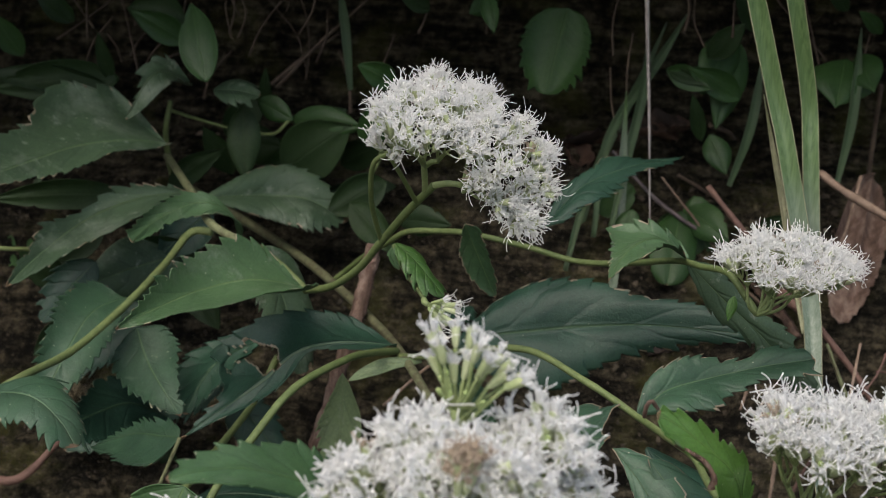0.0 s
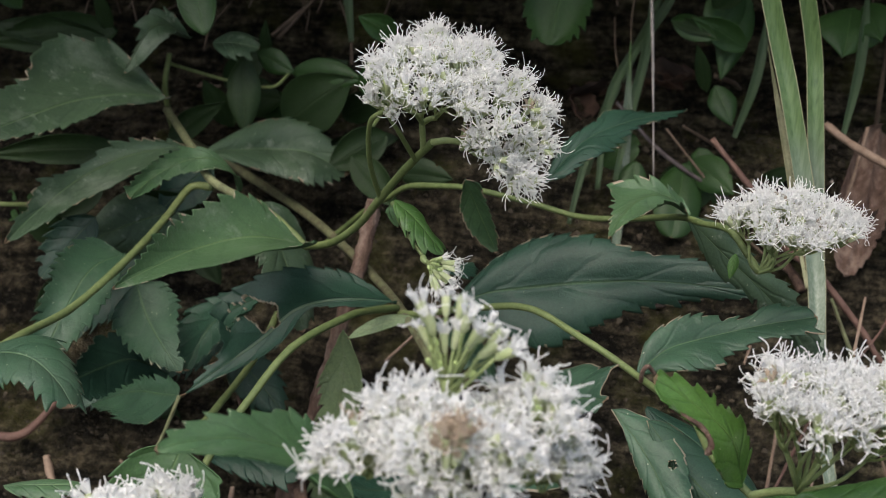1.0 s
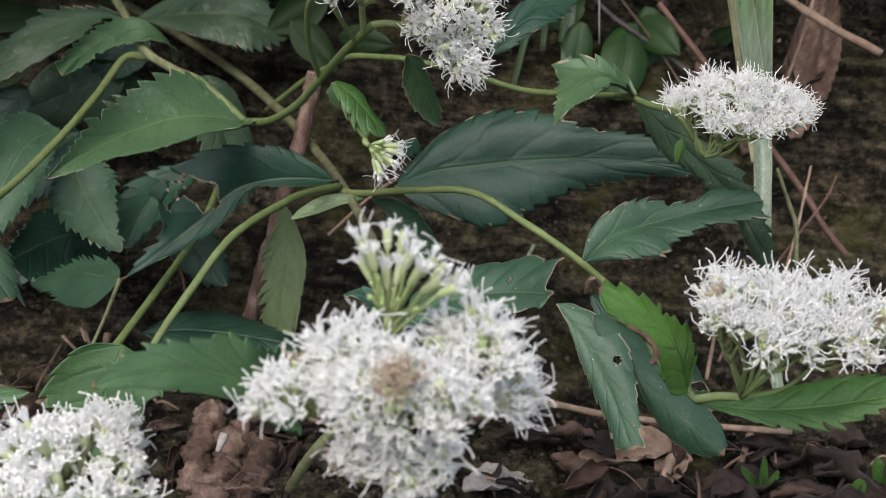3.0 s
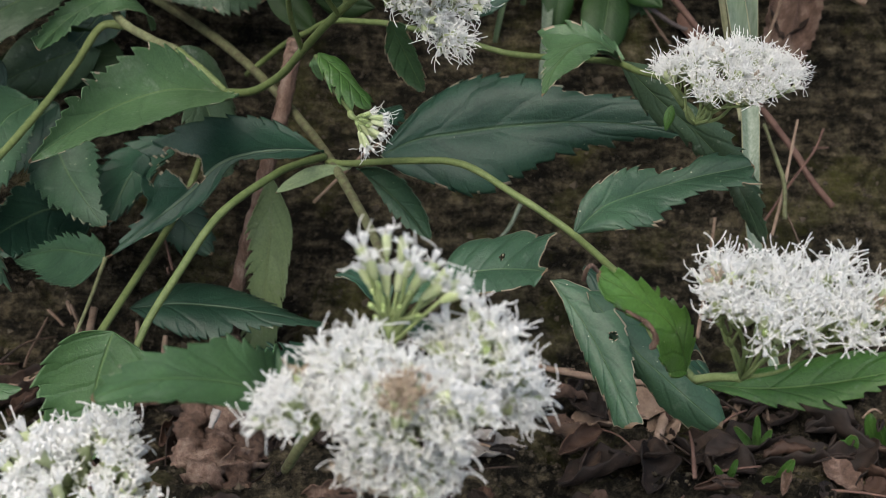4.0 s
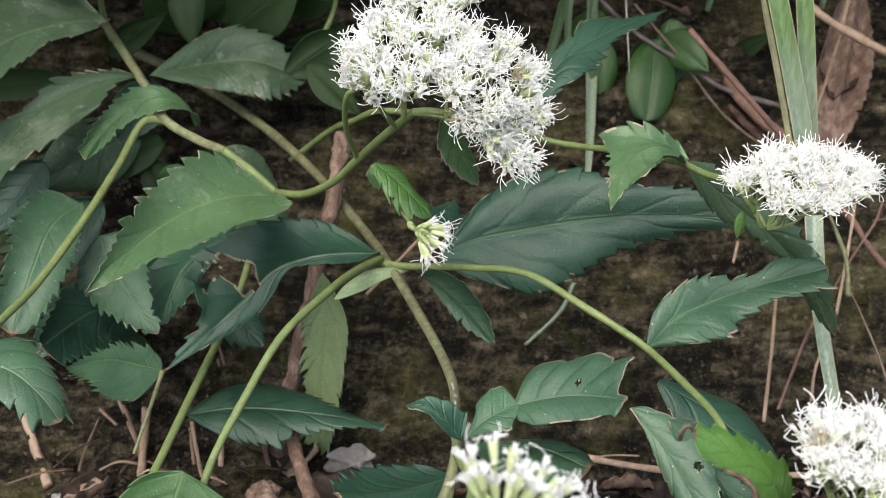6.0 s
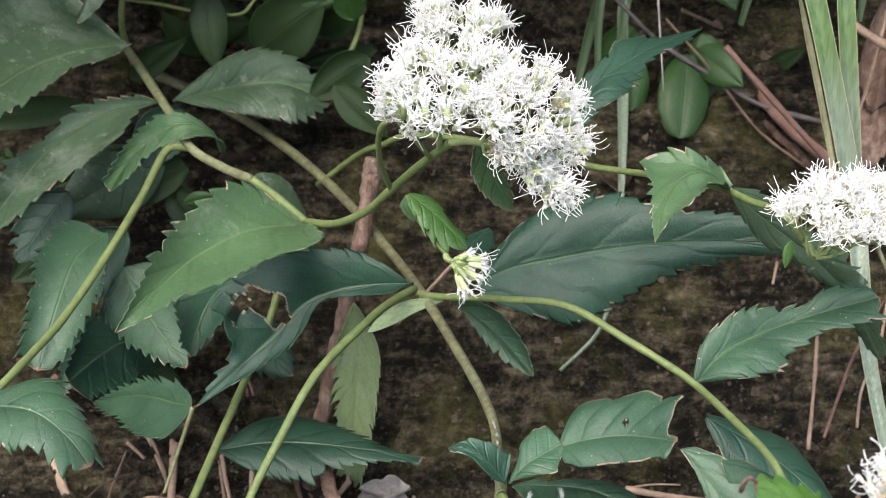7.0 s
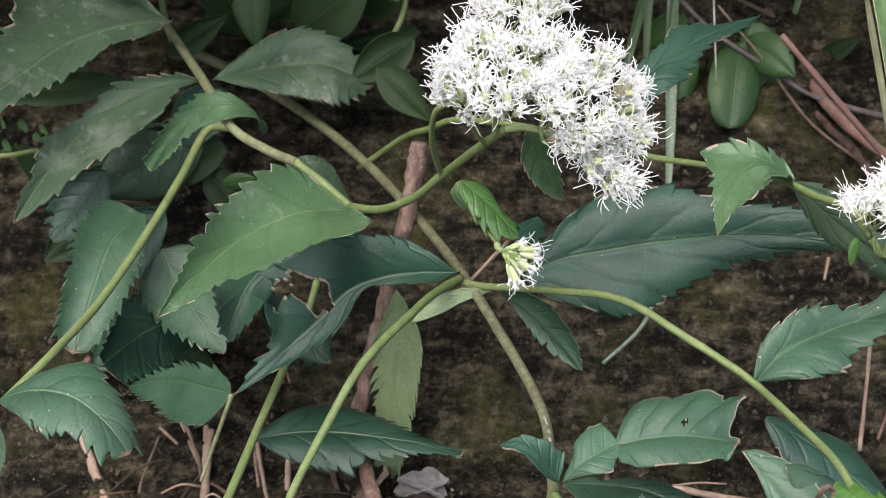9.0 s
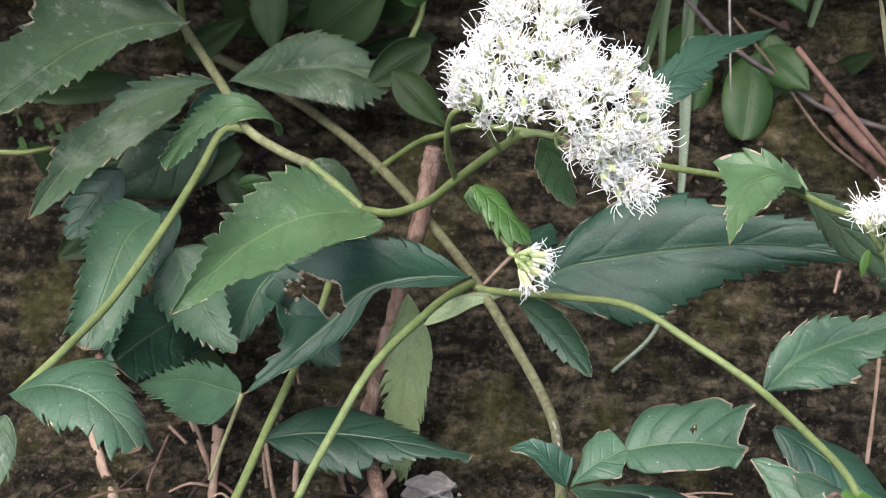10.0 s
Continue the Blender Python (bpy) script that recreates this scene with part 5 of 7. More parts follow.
blade(far_grass, [(0.0905, 0.1800, -0.0059), (0.0933, 0.2000, 0.0042), (0.0949, 0.2200, 0.0331), (0.0998, 0.2300, 0.0647), (0.1031, 0.2300, 0.1064)], 0.0022, rim=False, material=GRASS_SHADE)
blade(far_grass, [(0.0737, 0.2000, 0.0077), (0.0776, 0.2000, 0.0299), (0.0815, 0.2000, 0.0515)], 0.002, rim=False, material=GRASS_SHADE)
# ---- weeds with rounded leaves ----
oval_weed = thing("broadleaf_weed", (0.1254, 0.2167, 0.0138), "low weed with smooth oval green leaves", "plant", "weeds")
oval_leaf(oval_weed, (0.1225, 0.1900, 0.0217), (0.1171, 0.1650, -0.0106), (0.0119, 0.0000, -0.0015), widest=0.5, round_=0.5)
oval_leaf(oval_weed, (0.1297, 0.2000, 0.0279), (0.1398, 0.1850, -0.0066), (0.0101, 0.0000, 0.0024), widest=0.5, round_=0.5)
oval_leaf(oval_weed, (0.0980, 0.1900, 0.0213), (0.0956, 0.1800, -0.0026), (0.0078, 0.0000, -0.0004), widest=0.5, round_=0.5)
oval_leaf(oval_weed, (0.0823, 0.2000, 0.0155), (0.0986, 0.2000, 0.0314), (0.0034, 0.0000, -0.0072), widest=0.5, round_=0.5)
heart_weed = thing("broadleaf_weed", (0.2151, 0.3195, 0.0604), "weed with broad heart-shaped leaves in shade", "plant", "weeds")
oval_leaf(heart_weed, (0.1984, 0.2000, 0.1019), (0.1926, 0.1800, 0.0800), (0.0165, 0.0000, -0.0005), widest=0.35)
oval_leaf(heart_weed, (0.2038, 0.2000, 0.1036), (0.2108, 0.1800, 0.0885), (0.0070, 0.0000, 0.0059), widest=0.35)
leaf(heart_weed, (0.0599, 0.2200, 0.1182), (0.0554, 0.2100, 0.0974), (0.0519, 0.2000, 0.0760), (-0.0181, 0.0000, -0.0015), (0.0163, 0.0000, 0.0009), material=LEAF_BACK, seed=70, round_=0.4)
oval_leaf(heart_weed, (0.1111, 0.2000, 0.0916), (0.1340, 0.1900, 0.0843), (0.0013, 0.0000, -0.0062))
oval_leaf(heart_weed, (0.1454, 0.2200, 0.1097), (0.1290, 0.2000, 0.0797), (0.0090, 0.0000, -0.0053))
oval_leaf(heart_weed, (0.1488, 0.2200, 0.1041), (0.1376, 0.2000, 0.0629), (0.0088, 0.0000, -0.0024))
oval_leaf(heart_weed, (0.1350, 0.2000, 0.0599), (0.1441, 0.1900, 0.0420), (0.0066, 0.0000, 0.0021))
oval_leaf(heart_weed, (0.0227, 0.2400, 0.1190), (0.0087, 0.2300, 0.1118), (0.0032, 0.0000, -0.0051))
oval_leaf(heart_weed, (0.1258, 0.1900, 0.0234), (0.1461, 0.1700, 0.0118), (0.0050, 0.0000, 0.0076))
back_weed = thing("broadleaf_weed", (-0.1013, 0.2688, 0.0281), "shaded leafy shoots behind the flowering plant", "plant", "weeds")
oval_leaf(back_weed, (-0.0909, 0.1700, 0.0692), (-0.0715, 0.1650, 0.0612), (0.0022, 0.0000, 0.0057))
oval_leaf(back_weed, (-0.0738, 0.1700, 0.0602), (-0.0358, 0.1600, 0.0604), (0.0006, 0.0000, 0.0079))
oval_leaf(back_weed, (-0.0214, 0.1600, 0.0828), (-0.0391, 0.1500, 0.0927), (0.0020, 0.0000, 0.0061))
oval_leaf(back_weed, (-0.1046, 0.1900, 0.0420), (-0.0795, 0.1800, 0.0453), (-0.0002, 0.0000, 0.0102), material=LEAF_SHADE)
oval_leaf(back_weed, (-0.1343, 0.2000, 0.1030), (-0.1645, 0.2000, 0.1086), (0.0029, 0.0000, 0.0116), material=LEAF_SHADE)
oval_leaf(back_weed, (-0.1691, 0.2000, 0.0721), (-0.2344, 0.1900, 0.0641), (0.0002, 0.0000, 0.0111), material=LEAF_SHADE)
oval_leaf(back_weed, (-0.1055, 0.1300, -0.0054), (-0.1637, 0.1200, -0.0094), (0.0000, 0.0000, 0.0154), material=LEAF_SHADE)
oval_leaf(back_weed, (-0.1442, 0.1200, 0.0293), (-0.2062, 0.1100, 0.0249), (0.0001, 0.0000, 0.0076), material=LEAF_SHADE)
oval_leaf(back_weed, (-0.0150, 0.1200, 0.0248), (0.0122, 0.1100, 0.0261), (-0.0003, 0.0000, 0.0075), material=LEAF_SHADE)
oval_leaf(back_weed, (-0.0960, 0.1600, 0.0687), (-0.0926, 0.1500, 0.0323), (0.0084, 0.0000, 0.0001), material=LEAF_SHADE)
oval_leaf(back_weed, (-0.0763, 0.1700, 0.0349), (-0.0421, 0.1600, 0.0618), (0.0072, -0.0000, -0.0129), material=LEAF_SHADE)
oval_leaf(back_weed, (-0.0299, 0.1600, 0.0518), (-0.0339, 0.1500, 0.0723), (0.0073, 0.0000, 0.0001))
oval_leaf(back_weed, (-0.1161, 0.1300, 0.0001), (-0.1572, 0.0900, -0.0097), (0.0101, 0.0000, -0.0117), material=LEAF, widest=0.4)
oval_leaf(back_weed, (-0.1031, 0.1000, -0.0092), (-0.0886, 0.1000, -0.0058), (0.0002, 0.0000, 0.0036))
oval_leaf(back_weed, (-0.1056, 0.1350, 0.0208), (-0.1282, 0.1200, -0.0012), (-0.0080, 0.0000, 0.0078), material=LEAF_DARK, seed=31)
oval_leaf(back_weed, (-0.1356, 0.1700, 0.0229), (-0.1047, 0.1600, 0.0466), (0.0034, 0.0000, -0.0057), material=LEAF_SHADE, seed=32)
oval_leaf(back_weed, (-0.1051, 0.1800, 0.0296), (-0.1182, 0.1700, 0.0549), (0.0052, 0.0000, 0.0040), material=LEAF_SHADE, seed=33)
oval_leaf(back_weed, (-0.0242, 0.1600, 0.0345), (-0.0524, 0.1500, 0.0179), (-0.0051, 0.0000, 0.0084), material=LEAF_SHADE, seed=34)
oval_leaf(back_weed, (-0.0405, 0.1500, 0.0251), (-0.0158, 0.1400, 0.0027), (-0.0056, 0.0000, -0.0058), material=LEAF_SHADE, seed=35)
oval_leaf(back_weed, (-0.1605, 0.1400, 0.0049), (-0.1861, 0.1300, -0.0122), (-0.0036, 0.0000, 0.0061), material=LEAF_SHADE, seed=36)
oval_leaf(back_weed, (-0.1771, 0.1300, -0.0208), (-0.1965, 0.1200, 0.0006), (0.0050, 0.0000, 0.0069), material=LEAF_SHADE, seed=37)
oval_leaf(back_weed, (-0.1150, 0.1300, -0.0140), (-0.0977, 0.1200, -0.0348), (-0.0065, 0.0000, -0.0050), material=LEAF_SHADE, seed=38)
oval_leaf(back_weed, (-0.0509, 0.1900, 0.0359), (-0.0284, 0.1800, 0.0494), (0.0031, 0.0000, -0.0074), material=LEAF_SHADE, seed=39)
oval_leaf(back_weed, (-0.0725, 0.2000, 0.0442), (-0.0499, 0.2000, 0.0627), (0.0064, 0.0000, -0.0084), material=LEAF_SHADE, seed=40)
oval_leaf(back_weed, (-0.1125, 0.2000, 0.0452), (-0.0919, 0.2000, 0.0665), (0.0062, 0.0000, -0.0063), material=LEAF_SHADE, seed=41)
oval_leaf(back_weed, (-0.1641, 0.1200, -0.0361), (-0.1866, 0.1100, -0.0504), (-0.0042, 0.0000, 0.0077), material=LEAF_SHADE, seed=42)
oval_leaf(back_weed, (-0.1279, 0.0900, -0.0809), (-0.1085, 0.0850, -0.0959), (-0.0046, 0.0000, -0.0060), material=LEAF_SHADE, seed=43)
stem(back_weed, [(-0.0669, 0.1700, 0.0068), (-0.0533, 0.1650, 0.0170), (-0.0426, 0.1600, 0.0270), (-0.0350, 0.1600, 0.0337), (-0.0293, 0.1700, 0.0435), (-0.0272, 0.1800, 0.0560)], 0.0014, 0.0012)
stem(back_weed, [(-0.1325, 0.1600, 0.0639), (-0.1221, 0.1700, 0.0589), (-0.1035, 0.1700, 0.0548), (-0.0827, 0.1650, 0.0540), (-0.0743, 0.1650, 0.0610)], 0.0009, 0.0008)
stem(back_weed, [(-0.2073, 0.1000, 0.0049), (-0.1930, 0.1000, 0.0046), (-0.1827, 0.1100, 0.0027)], 0.0012, 0.001)
oval_leaf(back_weed, (-0.2245, 0.1827, -0.0133), (-0.2181, 0.1787, -0.0150), (-0.0017, 0.0000, -0.0029), seed=0)
oval_leaf(back_weed, (-0.2132, 0.1808, -0.0138), (-0.2069, 0.1768, -0.0155), (-0.0017, 0.0000, -0.0029), seed=1)
oval_leaf(back_weed, (-0.2053, 0.1747, -0.0183), (-0.1990, 0.1707, -0.0200), (-0.0017, -0.0000, -0.0029), seed=2)
oval_leaf(back_weed, (-0.2197, 0.1724, -0.0205), (-0.2133, 0.1684, -0.0222), (-0.0017, 0.0000, -0.0029), seed=3)
oval_leaf(back_weed, (-0.2034, 0.1787, -0.0156), (-0.1971, 0.1747, -0.0173), (-0.0017, 0.0000, -0.0029), seed=4)
# ---- dry straws and twigs ----
twig([(0.0932, 0.1400, 0.1540), (0.0964, 0.1350, 0.1161), (0.1000, 0.1300, 0.0751), (0.1032, 0.1200, 0.0293)], 0.0013, 0.0003, DEAD_GREY, "long pale dry straw hanging in front of the recess", name="straw", category="straw", knobs=0.08)
twig([(-0.0180, 0.0560, 0.0284), (-0.0199, 0.0540, 0.0152), (-0.0232, 0.0500, -0.0032), (-0.0319, 0.0450, -0.0345), (-0.0417, 0.0400, -0.0722), (-0.0475, 0.0340, -0.0966)], 0.0034, 0.003, BARK, "broken upright stick with flaky red-brown bark", name="stick", knobs=0.22, seed=4, category="stick")
twig([(-0.0474, 0.0340, -0.0952), (-0.0514, 0.0280, -0.1156), (-0.0579, 0.0200, -0.1393)], 0.0055, 0.006, BARK, "stub of rough red-brown bark on the soil", name="stick", knobs=0.2, seed=5, category="stick")
twig([(0.0868, 0.2000, 0.0489), (0.1105, 0.1900, 0.0269), (0.1383, 0.1780, 0.0113), (0.1561, 0.1720, 0.0015), (0.1898, 0.1700, -0.0081)], 0.0010, 0.0013, TWIG_GREY, "dark grey twig lying across the bank")
twig([(0.1411, 0.2300, 0.0237), (0.1527, 0.2000, 0.0062), (0.1629, 0.1650, -0.0024), (0.1816, 0.1400, -0.0134)], 0.0024, 0.0028, TWIG_RED, "thick reddish twig lying down the bank")
twig([(0.1120, 0.1900, 0.0390), (0.1331, 0.1800, 0.0159), (0.1545, 0.1700, -0.0101), (0.1775, 0.1500, -0.0233)], 0.0006, 0.0008, ROOT, "pale dry stalk among twigs")
twig([(0.1796, 0.1300, 0.0569), (0.1984, 0.1200, 0.0460), (0.2268, 0.1100, 0.0341)], 0.0018, 0.002, STRAW, "pale brown dry stalk")
twig([(0.1602, 0.0500, -0.0439), (0.1559, 0.0300, -0.0599), (0.1509, 0.0100, -0.0803)], 0.0008, 0.0008, STRAW, "dry upright stalk on the bank")
twig([(0.0764, -0.0200, -0.0767), (0.1013, -0.0200, -0.0822), (0.1283, -0.0200, -0.0847), (0.1819, -0.0200, -0.0862)], 0.0014, 0.0013, STRAW, "long pale dry stalk lying on the litter")
twig([(-0.1636, 0.0540, -0.1001), (-0.1562, 0.0396, -0.1067), (-0.1431, 0.0101, -0.1094)], 0.0019, 0.0021, STRAW, "thick pale dry stalk leaning on the bank")
twig([(-0.1912, 0.0600, -0.0943), (-0.1754, 0.0600, -0.0917), (-0.1599, 0.0700, -0.0752)], 0.002, 0.0016, TWIG_RED, "bent reddish twig by the leaves")
twig([(-0.1096, 0.0533, -0.0989), (-0.1079, 0.0367, -0.1061), (-0.1045, 0.0131, -0.1090)], 0.0013, 0.0015, STRAW, "dry stalk under the leaves")
twig([(-0.0893, 0.0473, -0.1014), (-0.0823, 0.0148, -0.1095)], 0.0009, 0.001, STRAW, "thin dry stalk under the leaves")
twig([(-0.1220, 0.0585, -0.0978), (-0.1108, 0.0371, -0.1064)], 0.0008, 0.0008, STRAW, "thin dry stalk under the leaves")
twig([(-0.0868, 0.1046, -0.0738), (-0.0831, 0.0907, -0.0829), (-0.0794, 0.0750, -0.0906)], 0.0008, 0.0008, TWIG_RED, "thin reddish stalk on the bank")
twig([(-0.1289, 0.0496, -0.1013), (-0.1326, 0.0305, -0.1082), (-0.1322, 0.0199, -0.1091)], 0.0006, 0.0006, ROOT, "thin dry root on the bank", name="root", category="root")
twig([(0.0162, 0.0800, -0.0260), (0.0072, 0.0600, -0.0264), (-0.0105, 0.0500, -0.0420)], 0.0009, 0.0007, STRAW, "thin dry stalk behind the stem")
twig([(0.0792, 0.0900, -0.0577), (0.0724, 0.0850, -0.0701), (0.0572, 0.0800, -0.0837)], 0.001, 0.0008, GRASS, "fallen green grass stalk on the soil", name="grass_stalk", category="grass", knobs=0.02)
twig([(0.1771, 0.0550, -0.0025), (0.1827, 0.0500, -0.0155), (0.1863, 0.0450, -0.0247), (0.1862, 0.0350, -0.0367)], 0.0008, 0.0010, STEM_OLD, "thin brownish green stalk beside the grass", name="stalk", category="stalk", seed=2, knobs=0.18)
twig([(0.1943, 0.0700, -0.0060), (0.1911, 0.0600, -0.0160), (0.1875, 0.0500, -0.0309), (0.1807, 0.0300, -0.0420)], 0.0006, 0.0008, STRAW, "thin pale dry stalk beside the grass", name="stalk", category="stalk", seed=3, knobs=0.18)
twig([(0.2057, 0.0700, -0.0097), (0.2018, 0.0650, -0.0180), (0.1911, 0.0550, -0.0293), (0.1808, 0.0400, -0.0367), (0.1677, 0.0200, -0.0448), (0.1515, -0.0100, -0.0619)], 0.0005, 0.0007, TWIG_RED, "long thin reddish stalk slanting over the bank", name="stalk", category="stalk", seed=4, knobs=0.18)
twig([(0.2012, 0.0650, -0.0167), (0.2087, 0.0700, -0.0183)], 0.0005, 0.0004, TWIG_RED, "short broken side twig of a reddish stalk", name="stalk", category="stalk", seed=5, knobs=0.18)
twig([(0.1276, 0.1150, 0.0506), (0.1921, 0.0900, -0.0198), (0.2042, 0.0800, -0.0354), (0.2157, 0.0750, -0.0479)], 0.0013, 0.0015, TWIG_RED, "thick reddish twig lying on the bank", name="twig", category="twig", seed=6, knobs=0.18)
twig([(0.1879, 0.0500, -0.0365), (0.1906, 0.0300, -0.0418), (0.1941, 0.0100, -0.0506), (0.1945, -0.0100, -0.0559)], 0.0004, 0.0005, ROOT, "thin dry stalk leaning over the bank", name="stalk", category="stalk", seed=7, knobs=0.18)
twig([(0.1766, 0.0300, -0.0579), (0.1719, 0.0200, -0.0631), (0.1691, 0.0100, -0.0707)], 0.0006, 0.0006, STRAW, "thin dry stalk behind the flowers", name="stalk", category="stalk", seed=8, knobs=0.18)
twig([(0.1504, 0.0900, -0.0382), (0.1470, 0.0800, -0.0433)], 0.0008, 0.0006, STRAW, "short pale straw on the soil", name="straw", category="straw", seed=9, knobs=0.18)
twig([(0.1574, 0.1750, -0.0073), (0.1646, 0.1650, -0.0128), (0.1735, 0.1550, -0.0192), (0.1799, 0.1450, -0.0277)], 0.0016, 0.0026, BARK, "split brown stalk sheath among the twigs", name="stalk", category="stalk", seed=10, knobs=0.18)
twig([(0.2029, 0.1500, 0.0529), (0.1978, 0.1450, 0.0288), (0.1907, 0.1400, 0.0030)], 0.0009, 0.0007, STRAW, "thin dry stalk in front of the rolled dead leaf", name="stalk", category="stalk", seed=11, knobs=0.18)
twig([(-0.0847, 0.0300, -0.0913), (-0.0818, 0.0200, -0.0995), (-0.0785, 0.0100, -0.1073)], 0.0009, 0.0008, STRAW, "dry stalk standing in the litter", name="stalk", category="stalk", seed=13, knobs=0.18)
twig([(-0.1152, 0.0400, -0.0892), (-0.1093, 0.0300, -0.0975), (-0.1062, 0.0200, -0.1029)], 0.0007, 0.0008, ROOT, "dry stalk standing in the litter", name="stalk", category="stalk", seed=14, knobs=0.18)
twig([(-0.1027, 0.0300, -0.0851), (-0.1033, 0.0200, -0.0933), (-0.1039, 0.0100, -0.1054)], 0.0016, 0.0017, STRAW, "split pale dry stalk in the litter", name="stalk", category="stalk", seed=15, knobs=0.18)
twig([(-0.1284, 0.0500, -0.0974), (-0.1206, 0.0450, -0.1023)], 0.0008, 0.0007, STRAW, "short dry stalk on the soil", name="stalk", category="stalk", seed=16, knobs=0.18)
twig([(-0.0708, 0.0200, -0.0923), (-0.0705, 0.0100, -0.1003)], 0.0011, 0.0012, STRAW, "short dry stalk on the soil", name="stalk", category="stalk", seed=17, knobs=0.18)
twig([(-0.0828, 0.0800, -0.0601), (-0.0802, 0.0750, -0.0710), (-0.0743, 0.0600, -0.0813)], 0.0006, 0.0006, TWIG_RED, "thin reddish stalk behind the leaves", name="stalk", category="stalk", seed=18, knobs=0.18)
twig([(-0.0484, -0.0200, -0.0903), (-0.0482, -0.0350, -0.0942), (-0.0498, -0.0450, -0.1011), (-0.0502, -0.0600, -0.1047)], 0.0046, 0.0050, BARK, "rough piece of red-brown bark leaning in the litter", name="bark_piece", category="bark", seed=31, knobs=0.55)
twig([(-0.0357, -0.0300, -0.0936), (-0.0376, -0.0450, -0.0965), (-0.0403, -0.0550, -0.1020), (-0.0419, -0.0700, -0.1065)], 0.0050, 0.0060, BARK, "rough piece of red-brown bark leaning in the litter", name="bark_piece", category="bark", seed=32, knobs=0.60)
twig([(-0.0258, -0.0400, -0.0936), (-0.0258, -0.0500, -0.0991), (-0.0280, -0.0600, -0.1056), (-0.0292, -0.0700, -0.1119)], 0.0058, 0.0066, BARK, "broad rough piece of red-brown bark in the litter", name="bark_piece", category="bark", seed=33, knobs=0.60)
twig([(-0.0372, -0.0550, -0.0816), (-0.0391, -0.0600, -0.0866)], 0.0016, 0.0013, DEAD_GREY, "pale grey splinter between the bark pieces", name="splinter", category="twig", seed=34, knobs=0.30)
twig([(-0.0391, 0.0000, -0.0769), (-0.0363, -0.0100, -0.0813), (-0.0326, -0.0200, -0.0855), (-0.0287, -0.0300, -0.0894)], 0.0026, 0.0032, BARK, "smooth pale brown stub of a stem", name="stem_stub", category="stick", seed=35, knobs=0.12)
# roots and dry straws in the dark recess, its shade put into their colour
twig([(-0.1599, 0.2100, 0.0742), (-0.1556, 0.2150, 0.0842), (-0.1479, 0.2220, 0.0942)], 0.0006, 0.0005, SHADED_STRAW, "dry root hanging in the dark recess", name="root", category="root")
twig([(-0.1509, 0.2100, 0.0806), (-0.1386, 0.2150, 0.0866), (-0.1299, 0.2220, 0.0922)], 0.0006, 0.0005, SHADED_STRAW, "dry root hanging in the dark recess", name="root", category="root")
twig([(-0.1659, 0.2100, 0.0828), (-0.1607, 0.2150, 0.0928), (-0.1510, 0.2220, 0.1029)], 0.0006, 0.0005, SHADED_STRAW, "dry root hanging in the dark recess", name="root", category="root")
twig([(-0.1269, 0.2100, 0.0627), (-0.1241, 0.2150, 0.0748), (-0.1148, 0.2220, 0.0870)], 0.0006, 0.0005, SHADED_STRAW, "dry root hanging in the dark recess", name="root", category="root")
twig([(-0.1138, 0.2100, 0.0972), (-0.1121, 0.2150, 0.1085), (-0.1151, 0.2220, 0.1194)], 0.0006, 0.0005, SHADED_STRAW, "dry root hanging in the dark recess", name="root", category="root")
twig([(-0.0913, 0.2100, 0.0720), (-0.0766, 0.2150, 0.0854), (-0.0582, 0.2220, 0.0989)], 0.001, 0.0008, SHADED_STRAW, "dry root hanging in the dark recess", name="root", category="root")
twig([(-0.0883, 0.2100, 0.0707), (-0.0675, 0.2150, 0.0940), (-0.0439, 0.2220, 0.1171)], 0.001, 0.0008, SHADED_STRAW, "dry root hanging in the dark recess", name="root", category="root")
twig([(-0.0770, 0.2100, 0.0991), (-0.0714, 0.2150, 0.1105), (-0.0706, 0.2220, 0.1216)], 0.0006, 0.0005, SHADED_STRAW, "dry root hanging in the dark recess", name="root", category="root")
twig([(-0.0390, 0.2100, 0.0572), (-0.0357, 0.2150, 0.0788), (-0.0286, 0.2220, 0.1004)], 0.0006, 0.0005, SHADED_STRAW, "dry root hanging in the dark recess", name="root", category="root")
twig([(-0.0679, 0.2100, 0.0851), (-0.0637, 0.2150, 0.0979), (-0.0644, 0.2220, 0.1103)], 0.0006, 0.0005, SHADED_STRAW, "dry root hanging in the dark recess", name="root", category="root")
twig([(-0.0495, 0.2100, 0.0595), (-0.0514, 0.2150, 0.0750), (-0.0579, 0.2220, 0.0900)], 0.001, 0.0008, SHADED_STRAW, "dry root hanging in the dark recess", name="root", category="root")
twig([(-0.1033, 0.2100, 0.0861), (-0.0980, 0.2150, 0.1004), (-0.0883, 0.2220, 0.1149)], 0.0006, 0.0005, SHADED_STRAW, "dry root hanging in the dark recess", name="root", category="root")
twig([(-0.2048, 0.2100, 0.0895), (-0.1887, 0.2150, 0.1016), (-0.1750, 0.2220, 0.1134)], 0.0006, 0.0005, SHADED_STRAW, "dry root hanging in the dark recess", name="root", category="root")
twig([(-0.1900, 0.2100, 0.0756), (-0.1868, 0.2150, 0.0885), (-0.1781, 0.2220, 0.1015)], 0.0006, 0.0005, SHADED_STRAW, "dry root hanging in the dark recess", name="root", category="root")
twig([(-0.1778, 0.2100, 0.0939), (-0.1743, 0.2150, 0.0862), (-0.1738, 0.2220, 0.0779)], 0.0006, 0.0005, SHADED_STRAW, "dry root hanging in the dark recess", name="root", category="root")
